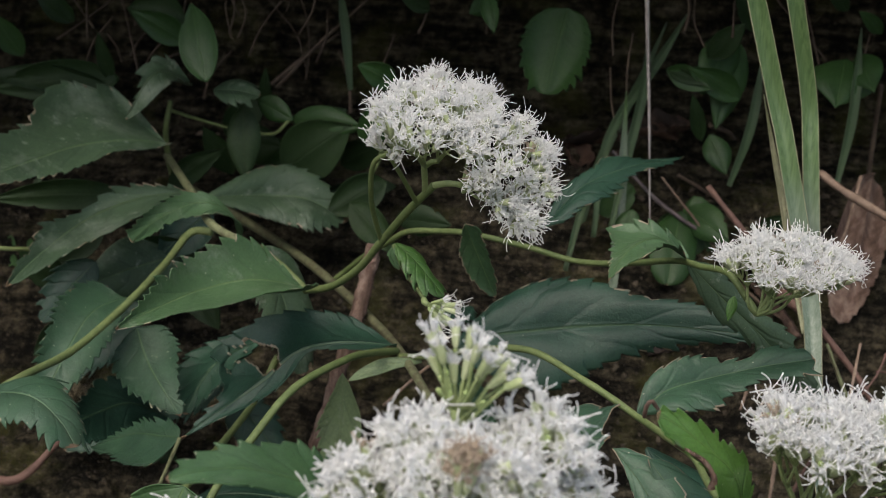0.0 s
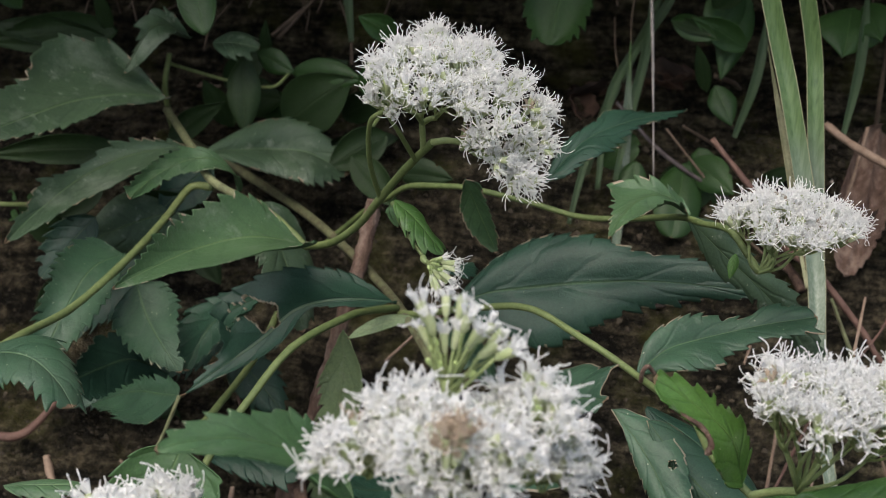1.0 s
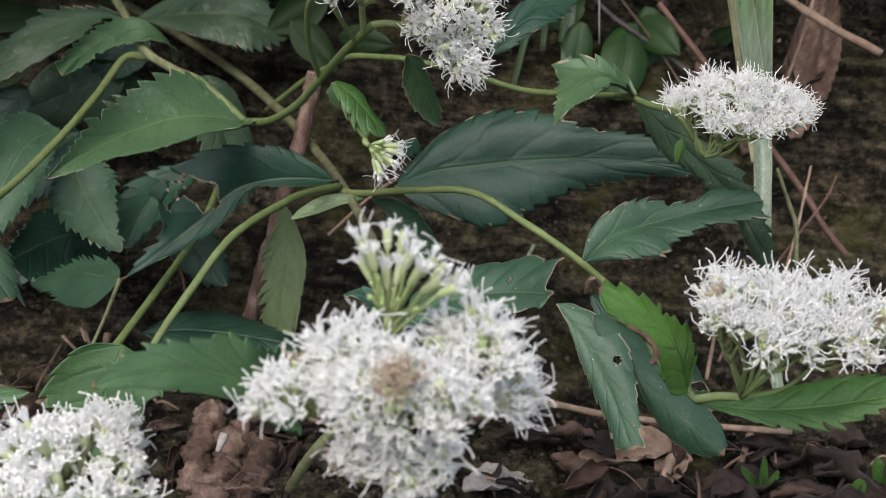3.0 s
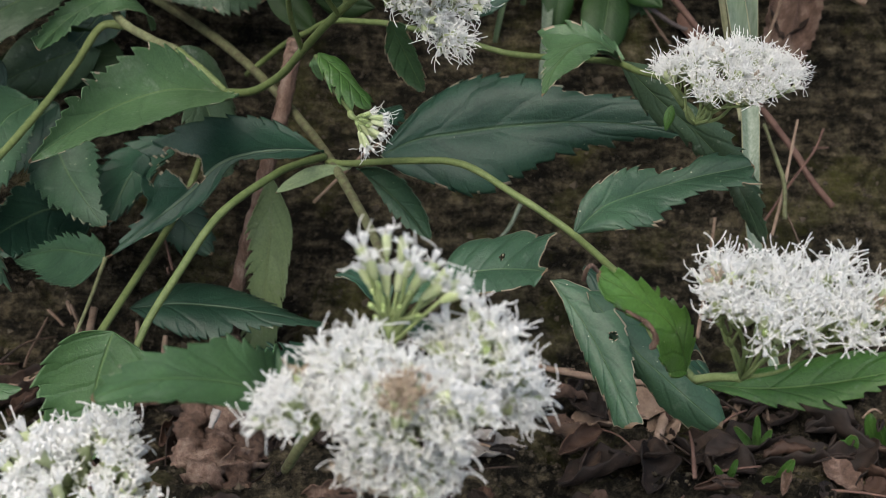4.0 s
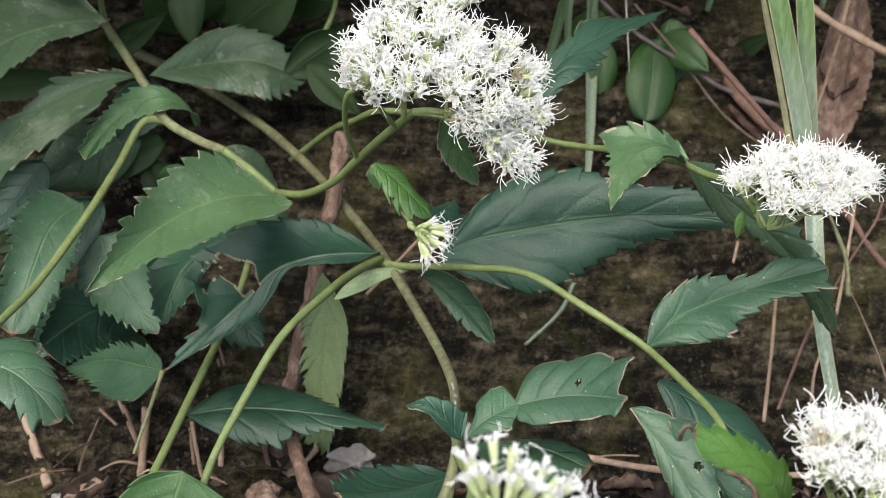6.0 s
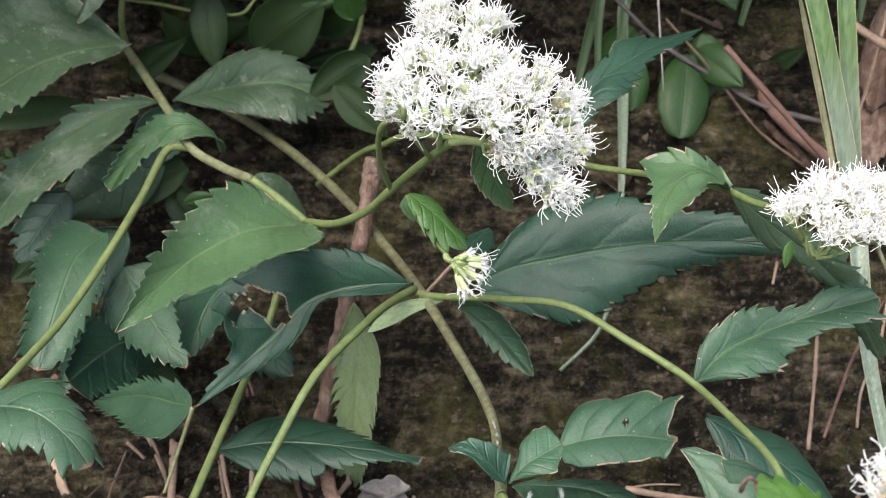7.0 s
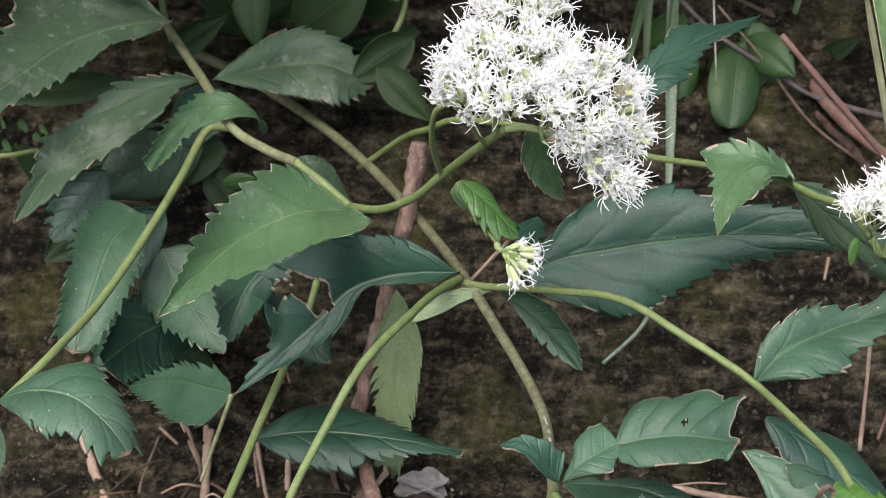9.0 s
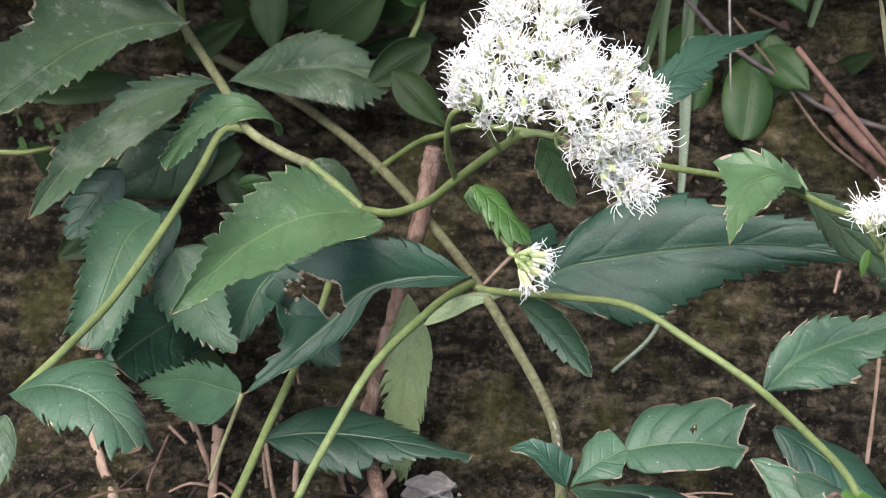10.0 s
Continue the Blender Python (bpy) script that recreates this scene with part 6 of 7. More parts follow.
twig([(0.0842, 0.2100, 0.0961), (0.0831, 0.2150, 0.1127), (0.0866, 0.2220, 0.1294)], 0.0006, 0.0005, SHADED_STRAW, "dry root hanging in the dark recess", name="root", category="root")
twig([(0.0935, 0.2100, 0.0675), (0.0921, 0.2150, 0.0872), (0.0940, 0.2220, 0.1068)], 0.0006, 0.0005, SHADED_STRAW, "dry root hanging in the dark recess", name="root", category="root")
twig([(0.1445, 0.2100, 0.0762), (0.1416, 0.2150, 0.0927), (0.1456, 0.2220, 0.1095)], 0.0006, 0.0005, SHADED_STRAW, "dry root hanging in the dark recess", name="root", category="root")
twig([(0.1219, 0.2100, 0.0367), (0.1350, 0.2150, 0.0290), (0.1476, 0.2220, 0.0207)], 0.001, 0.0008, SHADED_STRAW, "dry root hanging in the dark recess", name="root", category="root")
twig([(0.1356, 0.2100, 0.0635), (0.1452, 0.2150, 0.0597), (0.1505, 0.2220, 0.0552)], 0.0014, 0.0011, SHADED_STRAW, "dry root hanging in the dark recess", name="root", category="root")
twig([(0.2054, 0.2100, 0.0651), (0.2088, 0.2150, 0.0892), (0.2138, 0.2220, 0.1130)], 0.0006, 0.0005, SHADED_STRAW, "dry root hanging in the dark recess", name="root", category="root")
twig([(0.2198, 0.2100, 0.0890), (0.2198, 0.2150, 0.0548), (0.2211, 0.2220, 0.0191)], 0.0014, 0.0011, SHADED_STRAW, "dry root hanging in the dark recess", name="root", category="root")
twig([(0.0918, 0.2100, 0.0498), (0.0858, 0.2150, 0.0693), (0.0836, 0.2220, 0.0887)], 0.0006, 0.0005, SHADED_STRAW, "dry root hanging in the dark recess", name="root", category="root")
twig([(0.1189, 0.2100, 0.1094), (0.1212, 0.2150, 0.1204), (0.1194, 0.2220, 0.1311)], 0.001, 0.0008, SHADED_STRAW, "dry root hanging in the dark recess", name="root", category="root")
twig([(0.1309, 0.2100, 0.1014), (0.1246, 0.2150, 0.1134), (0.1242, 0.2220, 0.1256)], 0.0006, 0.0005, SHADED_STRAW, "dry root hanging in the dark recess", name="root", category="root")
twig([(0.0609, 0.2100, -0.0156), (0.0654, 0.2150, -0.0027), (0.0682, 0.2220, 0.0097)], 0.0006, 0.0005, SHADED_STRAW, "dry root hanging in the dark recess", name="root", category="root")
twig([(0.0190, 0.2100, 0.1041), (0.0198, 0.2150, 0.1138), (0.0203, 0.2220, 0.1233)], 0.0006, 0.0005, SHADED_STRAW, "dry root hanging in the dark recess", name="root", category="root")
twig([(-0.0157, 0.2100, 0.1023), (-0.0123, 0.2150, 0.1121), (-0.0117, 0.2220, 0.1216)], 0.0006, 0.0005, SHADED_STRAW, "dry root hanging in the dark recess", name="root", category="root")
twig([(-0.1603, 0.2048, 0.0759), (-0.1660, 0.2078, 0.0983), (-0.1720, 0.2108, 0.1212), (-0.1753, 0.2128, 0.1435)], 0.0006, 0.0003, SHADED_STRAW, "dry straw in the dark recess", name="straw", category="straw", seed=2)
twig([(-0.1139, 0.2168, 0.0941), (-0.1178, 0.2198, 0.1109), (-0.1152, 0.2228, 0.1284), (-0.1075, 0.2248, 0.1457)], 0.0005, 0.0003, SHADED_STRAW, "dry straw in the dark recess", name="straw", category="straw", seed=5)
twig([(0.1412, 0.1902, 0.1106), (0.1416, 0.1932, 0.1310), (0.1478, 0.1962, 0.1523), (0.1557, 0.1982, 0.1729)], 0.0006, 0.0003, SHADED_STRAW, "dry straw in the dark recess", name="straw", category="straw", seed=8)
twig([(-0.0741, 0.2144, 0.0745), (-0.0728, 0.2174, 0.0908), (-0.0756, 0.2204, 0.1073), (-0.0814, 0.2224, 0.1232)], 0.0004, 0.0003, SHADED_STRAW, "dry straw in the dark recess", name="straw", category="straw", seed=11)
twig([(-0.1404, 0.2214, 0.1058), (-0.1389, 0.2244, 0.1260), (-0.1465, 0.2274, 0.1463), (-0.1594, 0.2294, 0.1657)], 0.0005, 0.0003, SHADED_STRAW, "dry straw in the dark recess", name="straw", category="straw", seed=14)
twig([(-0.1626, 0.2070, 0.0987), (-0.1600, 0.2100, 0.1164), (-0.1458, 0.2130, 0.1350), (-0.1274, 0.2150, 0.1533)], 0.0005, 0.0003, SHADED_STRAW, "dry straw in the dark recess", name="straw", category="straw", seed=17)
twig([(0.1918, 0.2138, 0.0992), (0.1778, 0.2168, 0.1147), (0.1628, 0.2198, 0.1306), (0.1537, 0.2218, 0.1465)], 0.0006, 0.0003, SHADED_STRAW, "dry straw in the dark recess", name="straw", category="straw", seed=20)
twig([(-0.0756, 0.2229, 0.0801), (-0.0807, 0.2259, 0.0958), (-0.0948, 0.2289, 0.1116), (-0.1110, 0.2309, 0.1268)], 0.0004, 0.0003, SHADED_STRAW, "dry straw in the dark recess", name="straw", category="straw", seed=23)
twig([(0.1890, 0.2088, 0.0926), (0.1838, 0.2118, 0.1103), (0.1785, 0.2148, 0.1285), (0.1749, 0.2168, 0.1462)], 0.0005, 0.0003, SHADED_STRAW, "dry straw in the dark recess", name="straw", category="straw", seed=26)
twig([(-0.1828, 0.1911, 0.0931), (-0.1843, 0.1941, 0.1145), (-0.1905, 0.1971, 0.1361), (-0.1982, 0.1991, 0.1570)], 0.0005, 0.0003, SHADED_STRAW, "dry straw in the dark recess", name="straw", category="straw", seed=29)
twig([(-0.0858, 0.2189, 0.1090), (-0.0807, 0.2219, 0.1283), (-0.0798, 0.2249, 0.1479), (-0.0837, 0.2269, 0.1666)], 0.0004, 0.0003, SHADED_STRAW, "dry straw in the dark recess", name="straw", category="straw", seed=32)
twig([(-0.1077, 0.2024, 0.0957), (-0.1044, 0.2054, 0.1089), (-0.1114, 0.2084, 0.1221), (-0.1254, 0.2104, 0.1345)], 0.0004, 0.0003, SHADED_STRAW, "dry straw in the dark recess", name="straw", category="straw", seed=35)
twig([(-0.1050, 0.1943, 0.1083), (-0.1122, 0.1973, 0.1203), (-0.1148, 0.2003, 0.1330), (-0.1119, 0.2023, 0.1456)], 0.0004, 0.0003, SHADED_STRAW, "dry straw in the dark recess", name="straw", category="straw", seed=38)
twig([(-0.1852, 0.2102, 0.0965), (-0.1973, 0.2132, 0.1121), (-0.2056, 0.2162, 0.1283), (-0.2059, 0.2182, 0.1445)], 0.0005, 0.0003, SHADED_STRAW, "dry straw in the dark recess", name="straw", category="straw", seed=41)
recess_weed = thing("broadleaf_weed", (0.1439, 0.3249, 0.0656), "dark weeds growing in the shaded recess", "plant", "weeds")
oval_leaf(recess_weed, (-0.1337, 0.2000, 0.0929), (-0.1597, 0.1900, 0.1083), (0.0037, 0.0000, 0.0067), seed=0)
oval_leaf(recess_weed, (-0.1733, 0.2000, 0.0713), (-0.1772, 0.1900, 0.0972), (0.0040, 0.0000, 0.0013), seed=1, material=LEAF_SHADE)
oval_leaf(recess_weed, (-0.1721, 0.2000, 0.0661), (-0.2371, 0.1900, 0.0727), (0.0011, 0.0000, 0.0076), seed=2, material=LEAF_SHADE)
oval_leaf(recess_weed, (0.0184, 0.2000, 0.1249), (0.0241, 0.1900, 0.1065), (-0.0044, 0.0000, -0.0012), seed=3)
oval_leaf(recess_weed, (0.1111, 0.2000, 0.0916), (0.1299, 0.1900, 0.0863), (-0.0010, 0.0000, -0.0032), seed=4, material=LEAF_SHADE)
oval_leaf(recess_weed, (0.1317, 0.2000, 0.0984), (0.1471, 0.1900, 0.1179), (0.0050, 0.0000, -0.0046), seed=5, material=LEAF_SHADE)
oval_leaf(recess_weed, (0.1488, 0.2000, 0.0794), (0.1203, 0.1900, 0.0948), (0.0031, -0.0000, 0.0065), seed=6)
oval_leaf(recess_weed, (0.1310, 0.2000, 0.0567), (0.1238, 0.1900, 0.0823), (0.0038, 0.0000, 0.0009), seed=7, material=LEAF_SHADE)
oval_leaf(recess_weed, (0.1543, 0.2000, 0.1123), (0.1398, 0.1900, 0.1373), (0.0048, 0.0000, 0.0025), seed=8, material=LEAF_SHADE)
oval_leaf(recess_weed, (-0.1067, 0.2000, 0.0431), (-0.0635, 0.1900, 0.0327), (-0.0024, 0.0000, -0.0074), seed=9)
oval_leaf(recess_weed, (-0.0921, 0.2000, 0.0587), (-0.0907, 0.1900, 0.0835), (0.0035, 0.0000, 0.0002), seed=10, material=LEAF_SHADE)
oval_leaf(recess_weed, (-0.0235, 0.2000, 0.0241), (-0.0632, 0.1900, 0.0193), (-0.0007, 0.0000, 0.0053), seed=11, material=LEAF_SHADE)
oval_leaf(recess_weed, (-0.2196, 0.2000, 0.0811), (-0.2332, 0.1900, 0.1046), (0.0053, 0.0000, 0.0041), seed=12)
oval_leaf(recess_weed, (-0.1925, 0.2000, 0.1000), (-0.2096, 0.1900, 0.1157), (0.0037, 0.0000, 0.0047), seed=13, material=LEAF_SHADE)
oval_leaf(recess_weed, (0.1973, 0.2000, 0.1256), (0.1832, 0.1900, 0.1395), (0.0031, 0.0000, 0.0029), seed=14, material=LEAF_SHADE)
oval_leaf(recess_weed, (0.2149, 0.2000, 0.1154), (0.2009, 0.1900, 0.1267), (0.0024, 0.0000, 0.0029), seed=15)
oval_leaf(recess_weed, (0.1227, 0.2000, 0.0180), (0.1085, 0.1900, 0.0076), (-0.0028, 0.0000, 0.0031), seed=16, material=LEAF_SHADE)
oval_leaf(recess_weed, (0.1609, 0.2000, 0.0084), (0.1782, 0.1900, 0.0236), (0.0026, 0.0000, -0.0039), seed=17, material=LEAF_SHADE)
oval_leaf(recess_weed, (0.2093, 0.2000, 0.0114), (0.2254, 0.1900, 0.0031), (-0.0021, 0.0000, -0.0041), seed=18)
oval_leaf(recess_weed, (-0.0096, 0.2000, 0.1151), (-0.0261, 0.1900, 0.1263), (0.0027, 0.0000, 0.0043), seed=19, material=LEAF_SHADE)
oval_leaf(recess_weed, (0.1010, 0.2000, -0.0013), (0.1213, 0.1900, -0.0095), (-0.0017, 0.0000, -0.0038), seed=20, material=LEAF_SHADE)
oval_leaf(recess_weed, (0.0314, 0.2000, -0.0148), (0.0525, 0.1900, -0.0200), (-0.0016, 0.0000, -0.0046), seed=21)
blade(recess_weed, [(0.0796, 0.1800, 0.0082), (0.0840, 0.2000, 0.0540), (0.1079, 0.2200, 0.0932), (0.1216, 0.2200, 0.1199)], 0.0024, rim=False, material=GRASS_SHADE)
blade(recess_weed, [(0.0880, 0.1800, 0.0131), (0.0946, 0.2000, 0.0459), (0.1007, 0.2100, 0.0782), (0.1015, 0.2100, 0.1141)], 0.0024, rim=False, material=GRASS_SHADE)
blade(recess_weed, [(-0.0485, 0.2000, 0.0728), (-0.0530, 0.2100, 0.1004), (-0.0572, 0.2100, 0.1261)], 0.0024, rim=False, material=GRASS_SHADE)
blade(recess_weed, [(-0.2082, 0.1800, 0.0172), (-0.1932, 0.1900, 0.0399), (-0.1722, 0.2000, 0.0602)], 0.0024, rim=False, material=GRASS_SHADE)
blade(recess_weed, [(0.1448, 0.1800, 0.0383), (0.1556, 0.2000, 0.0668), (0.1594, 0.2100, 0.1001)], 0.0024, rim=False, material=GRASS_SHADE)
blade(recess_weed, [(0.1935, 0.1600, 0.0453), (0.2015, 0.1800, 0.0783), (0.2050, 0.2000, 0.1177)], 0.0024, rim=False, material=GRASS_SHADE)
# ---- litter ----
hung_leaf = thing("dead_leaf", (0.1803, 0.0850, 0.0123), "large curled brown dead leaf leaning on the bank", "leaf")
leaf(hung_leaf, (0.2168, 0.1900, 0.0460), (0.2096, 0.1700, 0.0131), (0.1985, 0.1450, -0.0189), (-0.0125, 0.0040, 0.0010), (0.0105, 0.0060, -0.0010), material=BARK, seed=81, cup=1.1, wave=0.22, quilt=0.05, round_=0.35, depth=0.0008, name="blade")
dead_leaf((0.0792, 0.2793, 0.0392), 0.034, 10, curl=0.6, tilt=-20, seed=60, material=DEAD_BROWN)
dead_leaf((0.0949, 0.2722, 0.0369), 0.034, 60, curl=0.6, tilt=-11, seed=61, material=DEAD_BROWN)
dead_leaf((0.1109, 0.2854, 0.0419), 0.034, 150, curl=0.6, tilt=-2, seed=62, material=DEAD_BROWN)
dead_leaf((0.1239, 0.2952, 0.0455), 0.034, 30, curl=0.6, tilt=7, seed=63, material=DEAD_BROWN)
dead_leaf((0.0700, 0.2643, 0.0337), 0.034, 100, curl=0.6, tilt=16, seed=64, material=DEAD_BROWN)
dead_leaf((0.1094, -0.0493, -0.1084), 0.036, 20, curl=0.69, tilt=-21, seed=0)
dead_leaf((0.1294, -0.0448, -0.1083), 0.032, 80, curl=0.65, tilt=20, seed=1)
dead_leaf((0.1542, -0.0396, -0.1084), 0.036, 140, curl=0.44, tilt=-12, seed=2)
dead_leaf((0.1900, -0.0360, -0.1084), 0.043, 10, curl=0.64, tilt=-17, seed=3)
dead_leaf((0.2086, -0.0414, -0.1081), 0.036, 60, curl=0.62, tilt=-7, seed=4)
dead_leaf((0.2035, 0.0105, -0.1074), 0.04, 5, curl=0.55, tilt=-7, seed=5)
dead_leaf((0.2069, -0.0215, -0.1081), 0.043, 150, curl=0.77, tilt=25, seed=6)
dead_leaf((0.1699, -0.0294, -0.1084), 0.036, 40, curl=0.62, tilt=-3, seed=7)
dead_leaf((0.1225, -0.0042, -0.1084), 0.035, -20, curl=0.38, tilt=21, seed=8, material=STRAW)
dead_leaf((0.1350, -0.0208, -0.1083), 0.03, 60, curl=0.32, tilt=-22, seed=9, material=STRAW)
dead_leaf((0.1455, -0.0283, -0.1082), 0.032, 100, curl=0.73, tilt=5, seed=10)
dead_leaf((-0.0522, -0.0419, -0.1085), 0.035, 75, curl=0.88, tilt=5, seed=11)
dead_leaf((-0.0274, -0.0441, -0.1080), 0.04, 70, curl=0.61, tilt=4, seed=12)
dead_leaf((-0.1297, -0.0031, -0.1081), 0.03, 20, curl=0.46, tilt=-23, seed=13, material=STRAW)
dead_leaf((-0.1365, -0.0129, -0.1082), 0.022, 80, curl=0.79, tilt=-10, seed=14, material=DEAD_GREY, label="pale grey dead leaf on the soil")
dead_leaf((-0.0179, 0.0210, -0.1079), 0.022, -10, curl=0.90, tilt=8, seed=15, material=DEAD_GREY, label="pale grey dead leaf on the soil")
dead_leaf((-0.0400, 0.0276, -0.1066), 0.03, 80, curl=0.38, tilt=-15, seed=16, material=STRAW)
dead_leaf((-0.0229, -0.0039, -0.1081), 0.04, 30, curl=0.54, tilt=-0, seed=17)
dead_leaf((0.1198, -0.0060, -0.1082), 0.04, 10, curl=0.39, tilt=-3, seed=18, material=STRAW)
dead_leaf((0.0961, 0.1452, -0.0324), 0.022, 0, curl=0.67, tilt=-4, seed=19)
dead_leaf((0.1039, 0.1506, -0.0277), 0.02, 40, curl=0.39, tilt=-16, seed=20)
dead_leaf((0.1140, 0.1488, -0.0289), 0.022, 10, curl=0.27, tilt=-12, seed=21)
dead_leaf((0.2085, 0.1848, 0.0038), 0.047, 75, curl=0.59, tilt=14, seed=22)
dead_leaf((0.2249, 0.2029, 0.0150), 0.036, 60, curl=0.52, tilt=-12, seed=23)
dead_leaf((0.1110, 0.2897, 0.0431), 0.043, 10, curl=0.46, tilt=20, seed=24)
dead_leaf((0.0761, 0.2740, 0.0374), 0.036, 40, curl=0.45, tilt=-19, seed=25)
dead_leaf((0.1174, 0.1396, -0.0362), 0.02, 20, curl=0.62, tilt=23, seed=26)
dead_leaf((-0.0184, 0.0225, -0.1075), 0.025, -10, curl=0.67, tilt=19, seed=27, material=DEAD_GREY, label="pale grey dead leaf on the soil")
dead_leaf((-0.0939, 0.1679, -0.0221), 0.03, 30, curl=0.72, tilt=-23, seed=28)
dead_leaf((-0.1373, 0.2706, 0.0322), 0.015, 30, curl=0.50, tilt=-3, seed=29, material=STRAW)
dead_leaf((-0.0466, 0.0292, -0.1069), 0.03, 80, curl=0.85, tilt=4, seed=30)
dead_leaf((0.0279, -0.0455, -0.1085), 0.036, 0, curl=0.86, tilt=-17, seed=31)
dead_leaf((0.0672, -0.0374, -0.1081), 0.031, 30, curl=0.44, tilt=-1, seed=32, material=DEAD_GREY, label="pale grey dead leaf on the soil")
dead_leaf((-0.1270, -0.0037, -0.1083), 0.04, 50, curl=0.84, tilt=-9, seed=33)
dead_leaf((-0.0471, -0.0373, -0.1084), 0.032, 70, curl=0.52, tilt=-14, seed=34)
dead_leaf((-0.0231, -0.0517, -0.1084), 0.032, 60, curl=0.77, tilt=15, seed=35)
dead_leaf((0.0875, 0.1514, -0.0284), 0.025, 90, curl=0.47, tilt=-5, seed=36)
twig([(0.1406, 0.0028, -0.1045), (0.1329, -0.0282, -0.1053)], 0.0022, 0.002, STRAW, "tan broken stalk in the litter")
twig([(0.1732, 0.0137, -0.1018), (0.1674, -0.0046, -0.1051), (0.1612, -0.0248, -0.1054)], 0.0016, 0.0014, STRAW, "tan broken stalk in the litter")
twig([(0.1810, 0.0115, -0.1027), (0.1792, -0.0120, -0.1053), (0.1763, -0.0397, -0.1047)], 0.0006, 0.0006, STRAW, "thin upright dry stalk in the litter")
# ---- seedlings in the litter ----
seedling = thing("seedling", (0.1717, -0.0291, -0.1124), "small bright green seedling in the leaf litter", "plant", "seedlings")
oval_leaf(seedling, (0.1717, -0.0291, -0.1124), (0.1759, -0.0331, -0.0963), (0.0014, 0.0000, -0.0009), material=LEAF_BRIGHT, seed=0, widest=0.5, round_=0.5)
oval_leaf(seedling, (0.1714, -0.0291, -0.1097), (0.1615, -0.0331, -0.0955), (0.0011, 0.0000, 0.0012), material=LEAF_BRIGHT, seed=1, widest=0.5, round_=0.5)
oval_leaf(seedling, (0.1716, -0.0291, -0.1110), (0.1697, -0.0331, -0.0900), (0.0016, 0.0000, -0.0001), material=LEAF_BRIGHT, seed=2, widest=0.5, round_=0.5)
oval_leaf(seedling, (0.1717, -0.0291, -0.1118), (0.1637, -0.0331, -0.1059), (0.0004, 0.0000, 0.0017), material=LEAF_BRIGHT, seed=3, widest=0.5, round_=0.5)
stem(seedling, [(0.1722, -0.0291, -0.1164), (0.1717, -0.0291, -0.1124), (0.1716, -0.0291, -0.1076)], 0.0005, 0.0004)
seedling = thing("seedling", (0.2080, -0.0292, -0.1125), "small bright green seedling in the leaf litter", "plant", "seedlings")
oval_leaf(seedling, (0.2076, -0.0292, -0.1098), (0.2029, -0.0332, -0.1007), (0.0024, 0.0000, 0.0016), material=LEAF_BRIGHT, seed=0, widest=0.5, round_=0.5)
oval_leaf(seedling, (0.2076, -0.0292, -0.1098), (0.2082, -0.0332, -0.0979), (0.0028, 0.0000, -0.0012), material=LEAF_BRIGHT, seed=1, widest=0.5, round_=0.5)
stem(seedling, [(0.2085, -0.0292, -0.1165), (0.2080, -0.0292, -0.1125), (0.2078, -0.0292, -0.1077)], 0.0005, 0.0004)
seedling = thing("seedling", (0.1765, -0.0523, -0.1120), "small bright green seedling in the leaf litter", "plant", "seedlings")
oval_leaf(seedling, (0.1760, -0.0523, -0.1081), (0.1802, -0.0563, -0.0949), (0.0017, 0.0000, -0.0013), material=LEAF_BRIGHT, seed=0, widest=0.5, round_=0.5)
oval_leaf(seedling, (0.1760, -0.0523, -0.1081), (0.1695, -0.0563, -0.1042), (0.0001, 0.0000, 0.0023), material=LEAF_BRIGHT, seed=1, widest=0.5, round_=0.5)
stem(seedling, [(0.1769, -0.0523, -0.1160), (0.1765, -0.0523, -0.1120), (0.1764, -0.0523, -0.1073)], 0.0005, 0.0004)
seedling = thing("seedling", (0.2207, -0.0173, -0.1124), "small bright green seedling in the leaf litter", "plant", "seedlings")
oval_leaf(seedling, (0.2241, -0.0173, -0.1201), (0.2161, -0.0213, -0.0947), (0.0030, 0.0000, 0.0008), material=LEAF_BRIGHT, seed=0, widest=0.5, round_=0.5)
oval_leaf(seedling, (0.2253, -0.0173, -0.1200), (0.2213, -0.0213, -0.0995), (0.0031, 0.0000, 0.0002), material=LEAF_BRIGHT, seed=1, widest=0.5, round_=0.5)
stem(seedling, [(0.2213, -0.0173, -0.1163), (0.2207, -0.0173, -0.1124), (0.2205, -0.0173, -0.1077)], 0.0005, 0.0004)
seedling = thing("seedling", (0.1570, -0.0528, -0.1123), "small bright green seedling in the leaf litter", "plant", "seedlings")
oval_leaf(seedling, (0.1567, -0.0528, -0.1097), (0.1589, -0.0568, -0.0953), (0.0012, 0.0000, -0.0006), material=LEAF_BRIGHT, seed=0, widest=0.5, round_=0.5)
oval_leaf(seedling, (0.1567, -0.0528, -0.1097), (0.1507, -0.0568, -0.0981), (0.0010, 0.0000, 0.0008), material=LEAF_BRIGHT, seed=1, widest=0.5, round_=0.5)
stem(seedling, [(0.1574, -0.0528, -0.1162), (0.1570, -0.0528, -0.1123), (0.1569, -0.0528, -0.1076)], 0.0005, 0.0004)


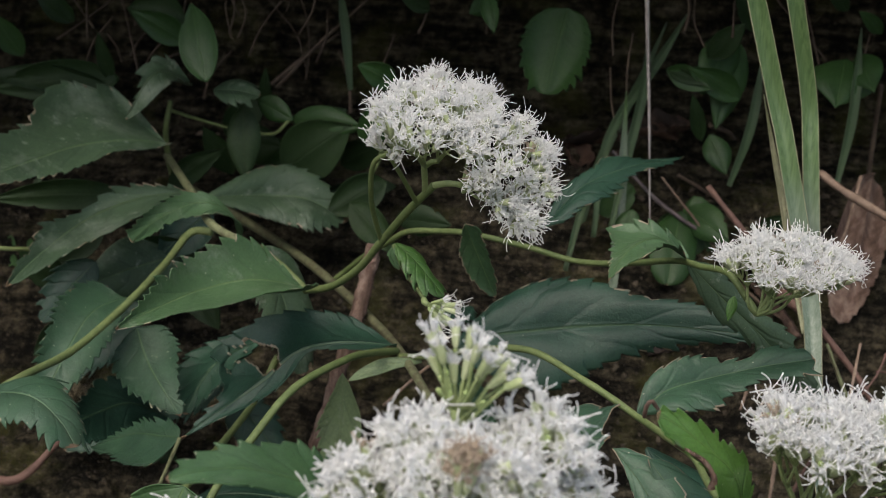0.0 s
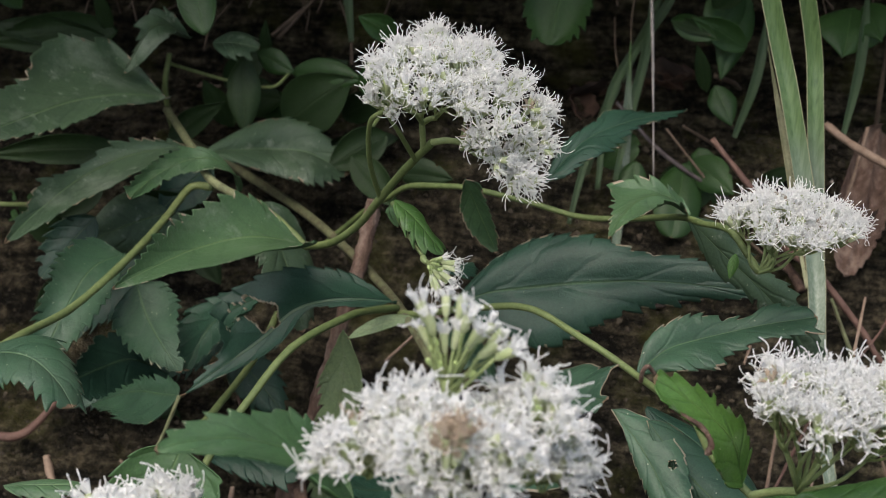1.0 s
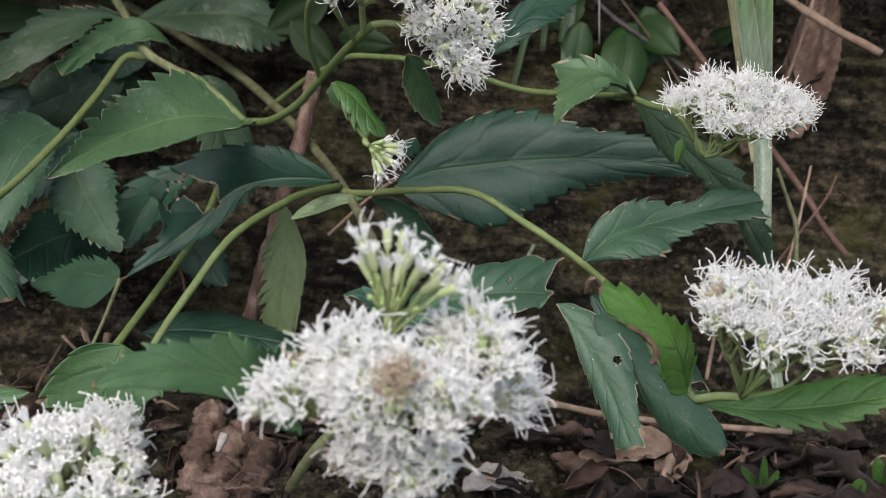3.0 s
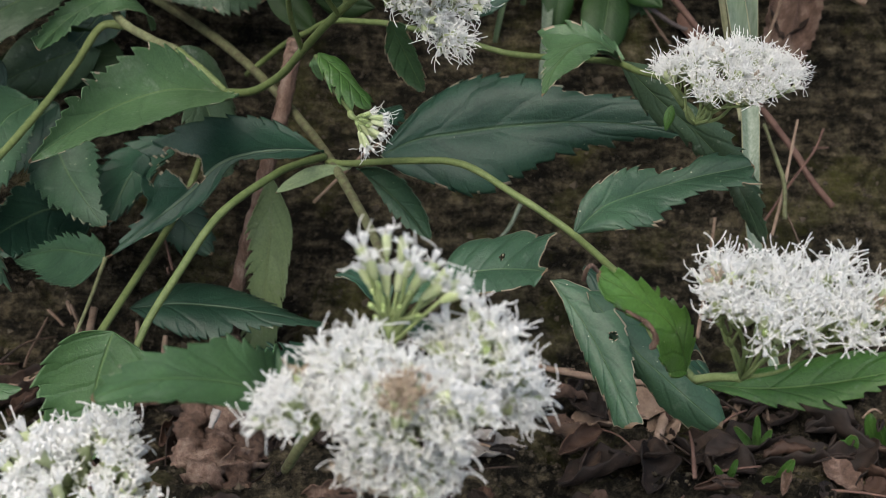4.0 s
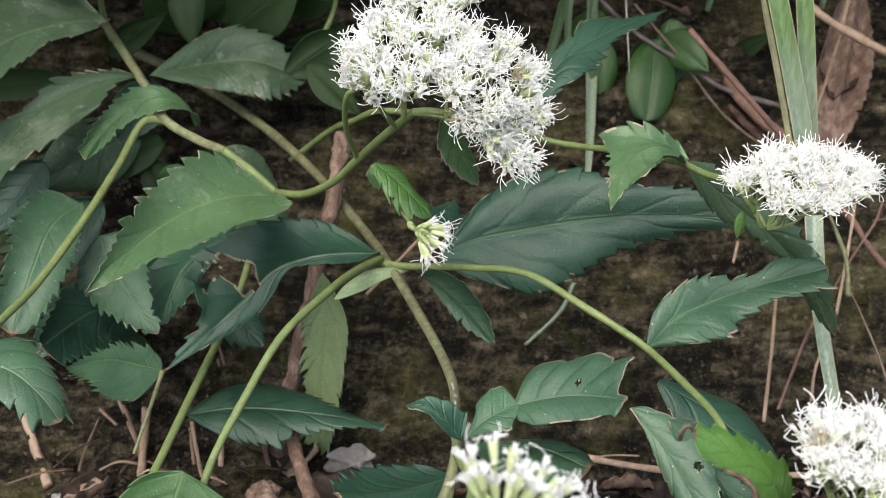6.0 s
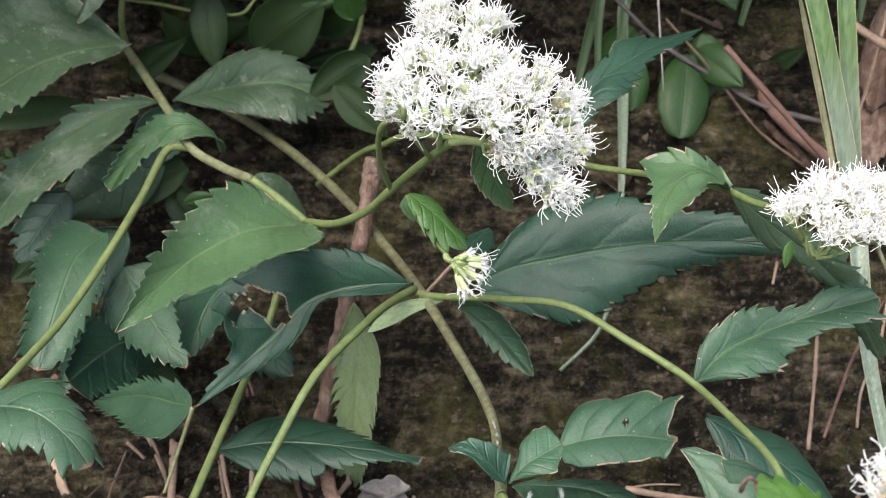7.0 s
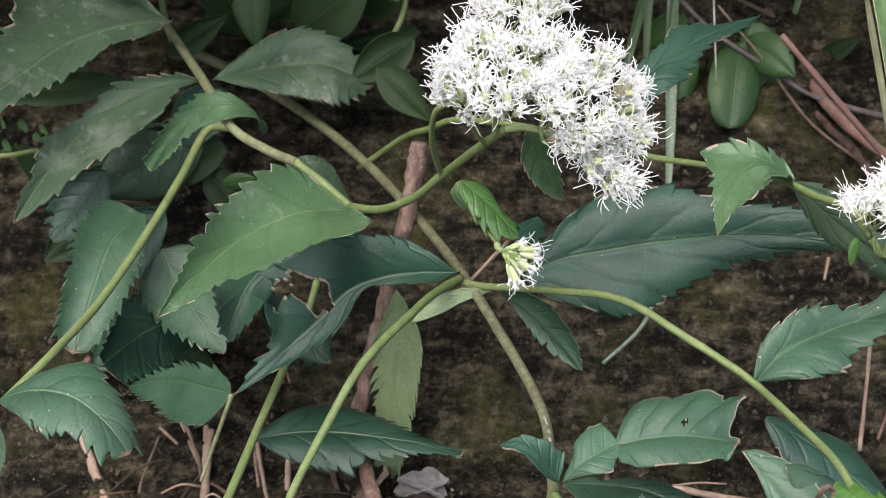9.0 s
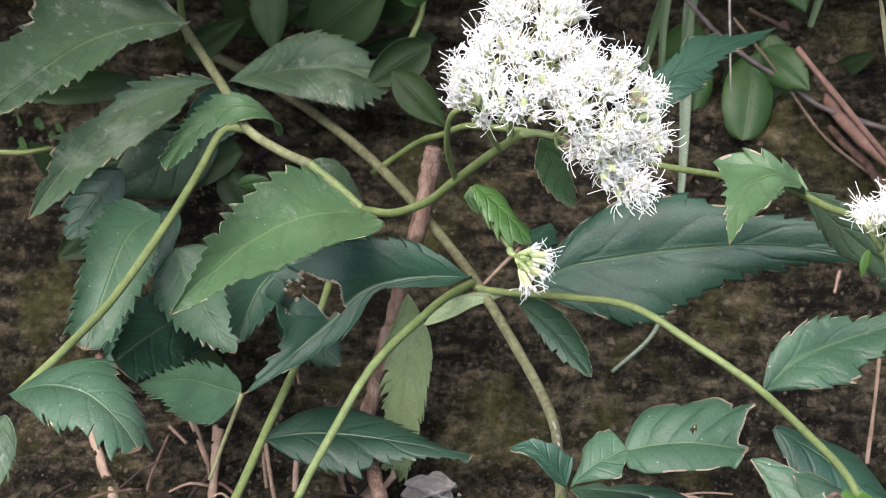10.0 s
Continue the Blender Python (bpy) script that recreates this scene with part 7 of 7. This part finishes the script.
# ---- crumbs, pebbles and straw bits: joined stuff ----
def crumbs():
    rnd = random.Random(21)
    bm = bmesh.new()
    for i in range(26000):
        x, y = rnd.uniform(-0.26, 0.32), rnd.uniform(-0.08, 0.26)
        z = float(ground_height(np.array(x), np.array(y)))
        v = Vector((x, y, z))
        z += relief(v)
        r = 0.00038 * math.exp(rnd.gauss(0, 0.6)) * (1 if i % 14 else 1.25)
        turn = Euler([rnd.uniform(0, 6.28) for _ in range(3)]).to_matrix()
        vs = [bm.verts.new(Vector((x, y, z)) + turn @ (Vector(q) * r * rnd.uniform(0.7, 1.4))) for q in ((1, 0, 0), (-1, 0, 0), (0, 1.2, 0), (0, -1.2, 0), (0, 0, 0.9), (0, 0, -0.9))]
        for a, b, c in ((0, 2, 4), (2, 1, 4), (1, 3, 4), (3, 0, 4), (2, 0, 5), (1, 2, 5), (3, 1, 5), (0, 3, 5)):
            f = bm.faces.new((vs[a], vs[b], vs[c]))
            f.material_index = 1 if i % 1500 == 0 else 0
    return tagged(link("soil_crumbs", bm, [CRUMB, STONE], smooth=False), "loose soil crumbs and tiny pale stones on the bank", "soil", kind="stuff")


def straw_bits():
    rnd = random.Random(33)
    bm = bmesh.new()
    for i in range(90):
        x, y = rnd.uniform(-0.22, 0.26), rnd.uniform(-0.10, 0.02)
        z = float(ground_height(np.array(x), np.array(y))) + rnd.uniform(0.002, 0.010)
        a, ln = rnd.uniform(0, 6.28), rnd.uniform(0.008, 0.03)
        d = Vector((math.cos(a), math.sin(a), rnd.uniform(-0.12, 0.25)))
        p = Vector((x, y, z))
        tube(bm, [p, p + d * ln * 0.5 + Vector((0, 0, rnd.uniform(0, 0.004))), p + d * ln], rnd.uniform(0.0004, 0.0011), 0.0004, 5, 3, 0.1, i, mat=rnd.choice((0, 1, 2, 2)))
    return tagged(link("straw_litter", bm, [STRAW, TWIG_RED, DEAD]), "dry straw and stalk bits strewn over the litter", "litter", kind="stuff")


crumbs()
straw_bits()
rnd_l = random.Random(77)
for i in range(170):
    lx, ly = rnd_l.uniform(-0.2, 0.26), rnd_l.uniform(-0.11, 0.005)
    lz = float(ground_height(np.array(lx), np.array(ly))) + rnd_l.uniform(0.003, 0.012)
    dead_leaf((lx, ly, lz), rnd_l.uniform(0.010, 0.026), rnd_l.uniform(0, 360), rnd_l.uniform(0.3, 1.3), rnd_l.uniform(-35, 35), seed=100 + i, material=(DEAD, DEAD, DEAD_BROWN, DEAD, BARK)[i % 5])
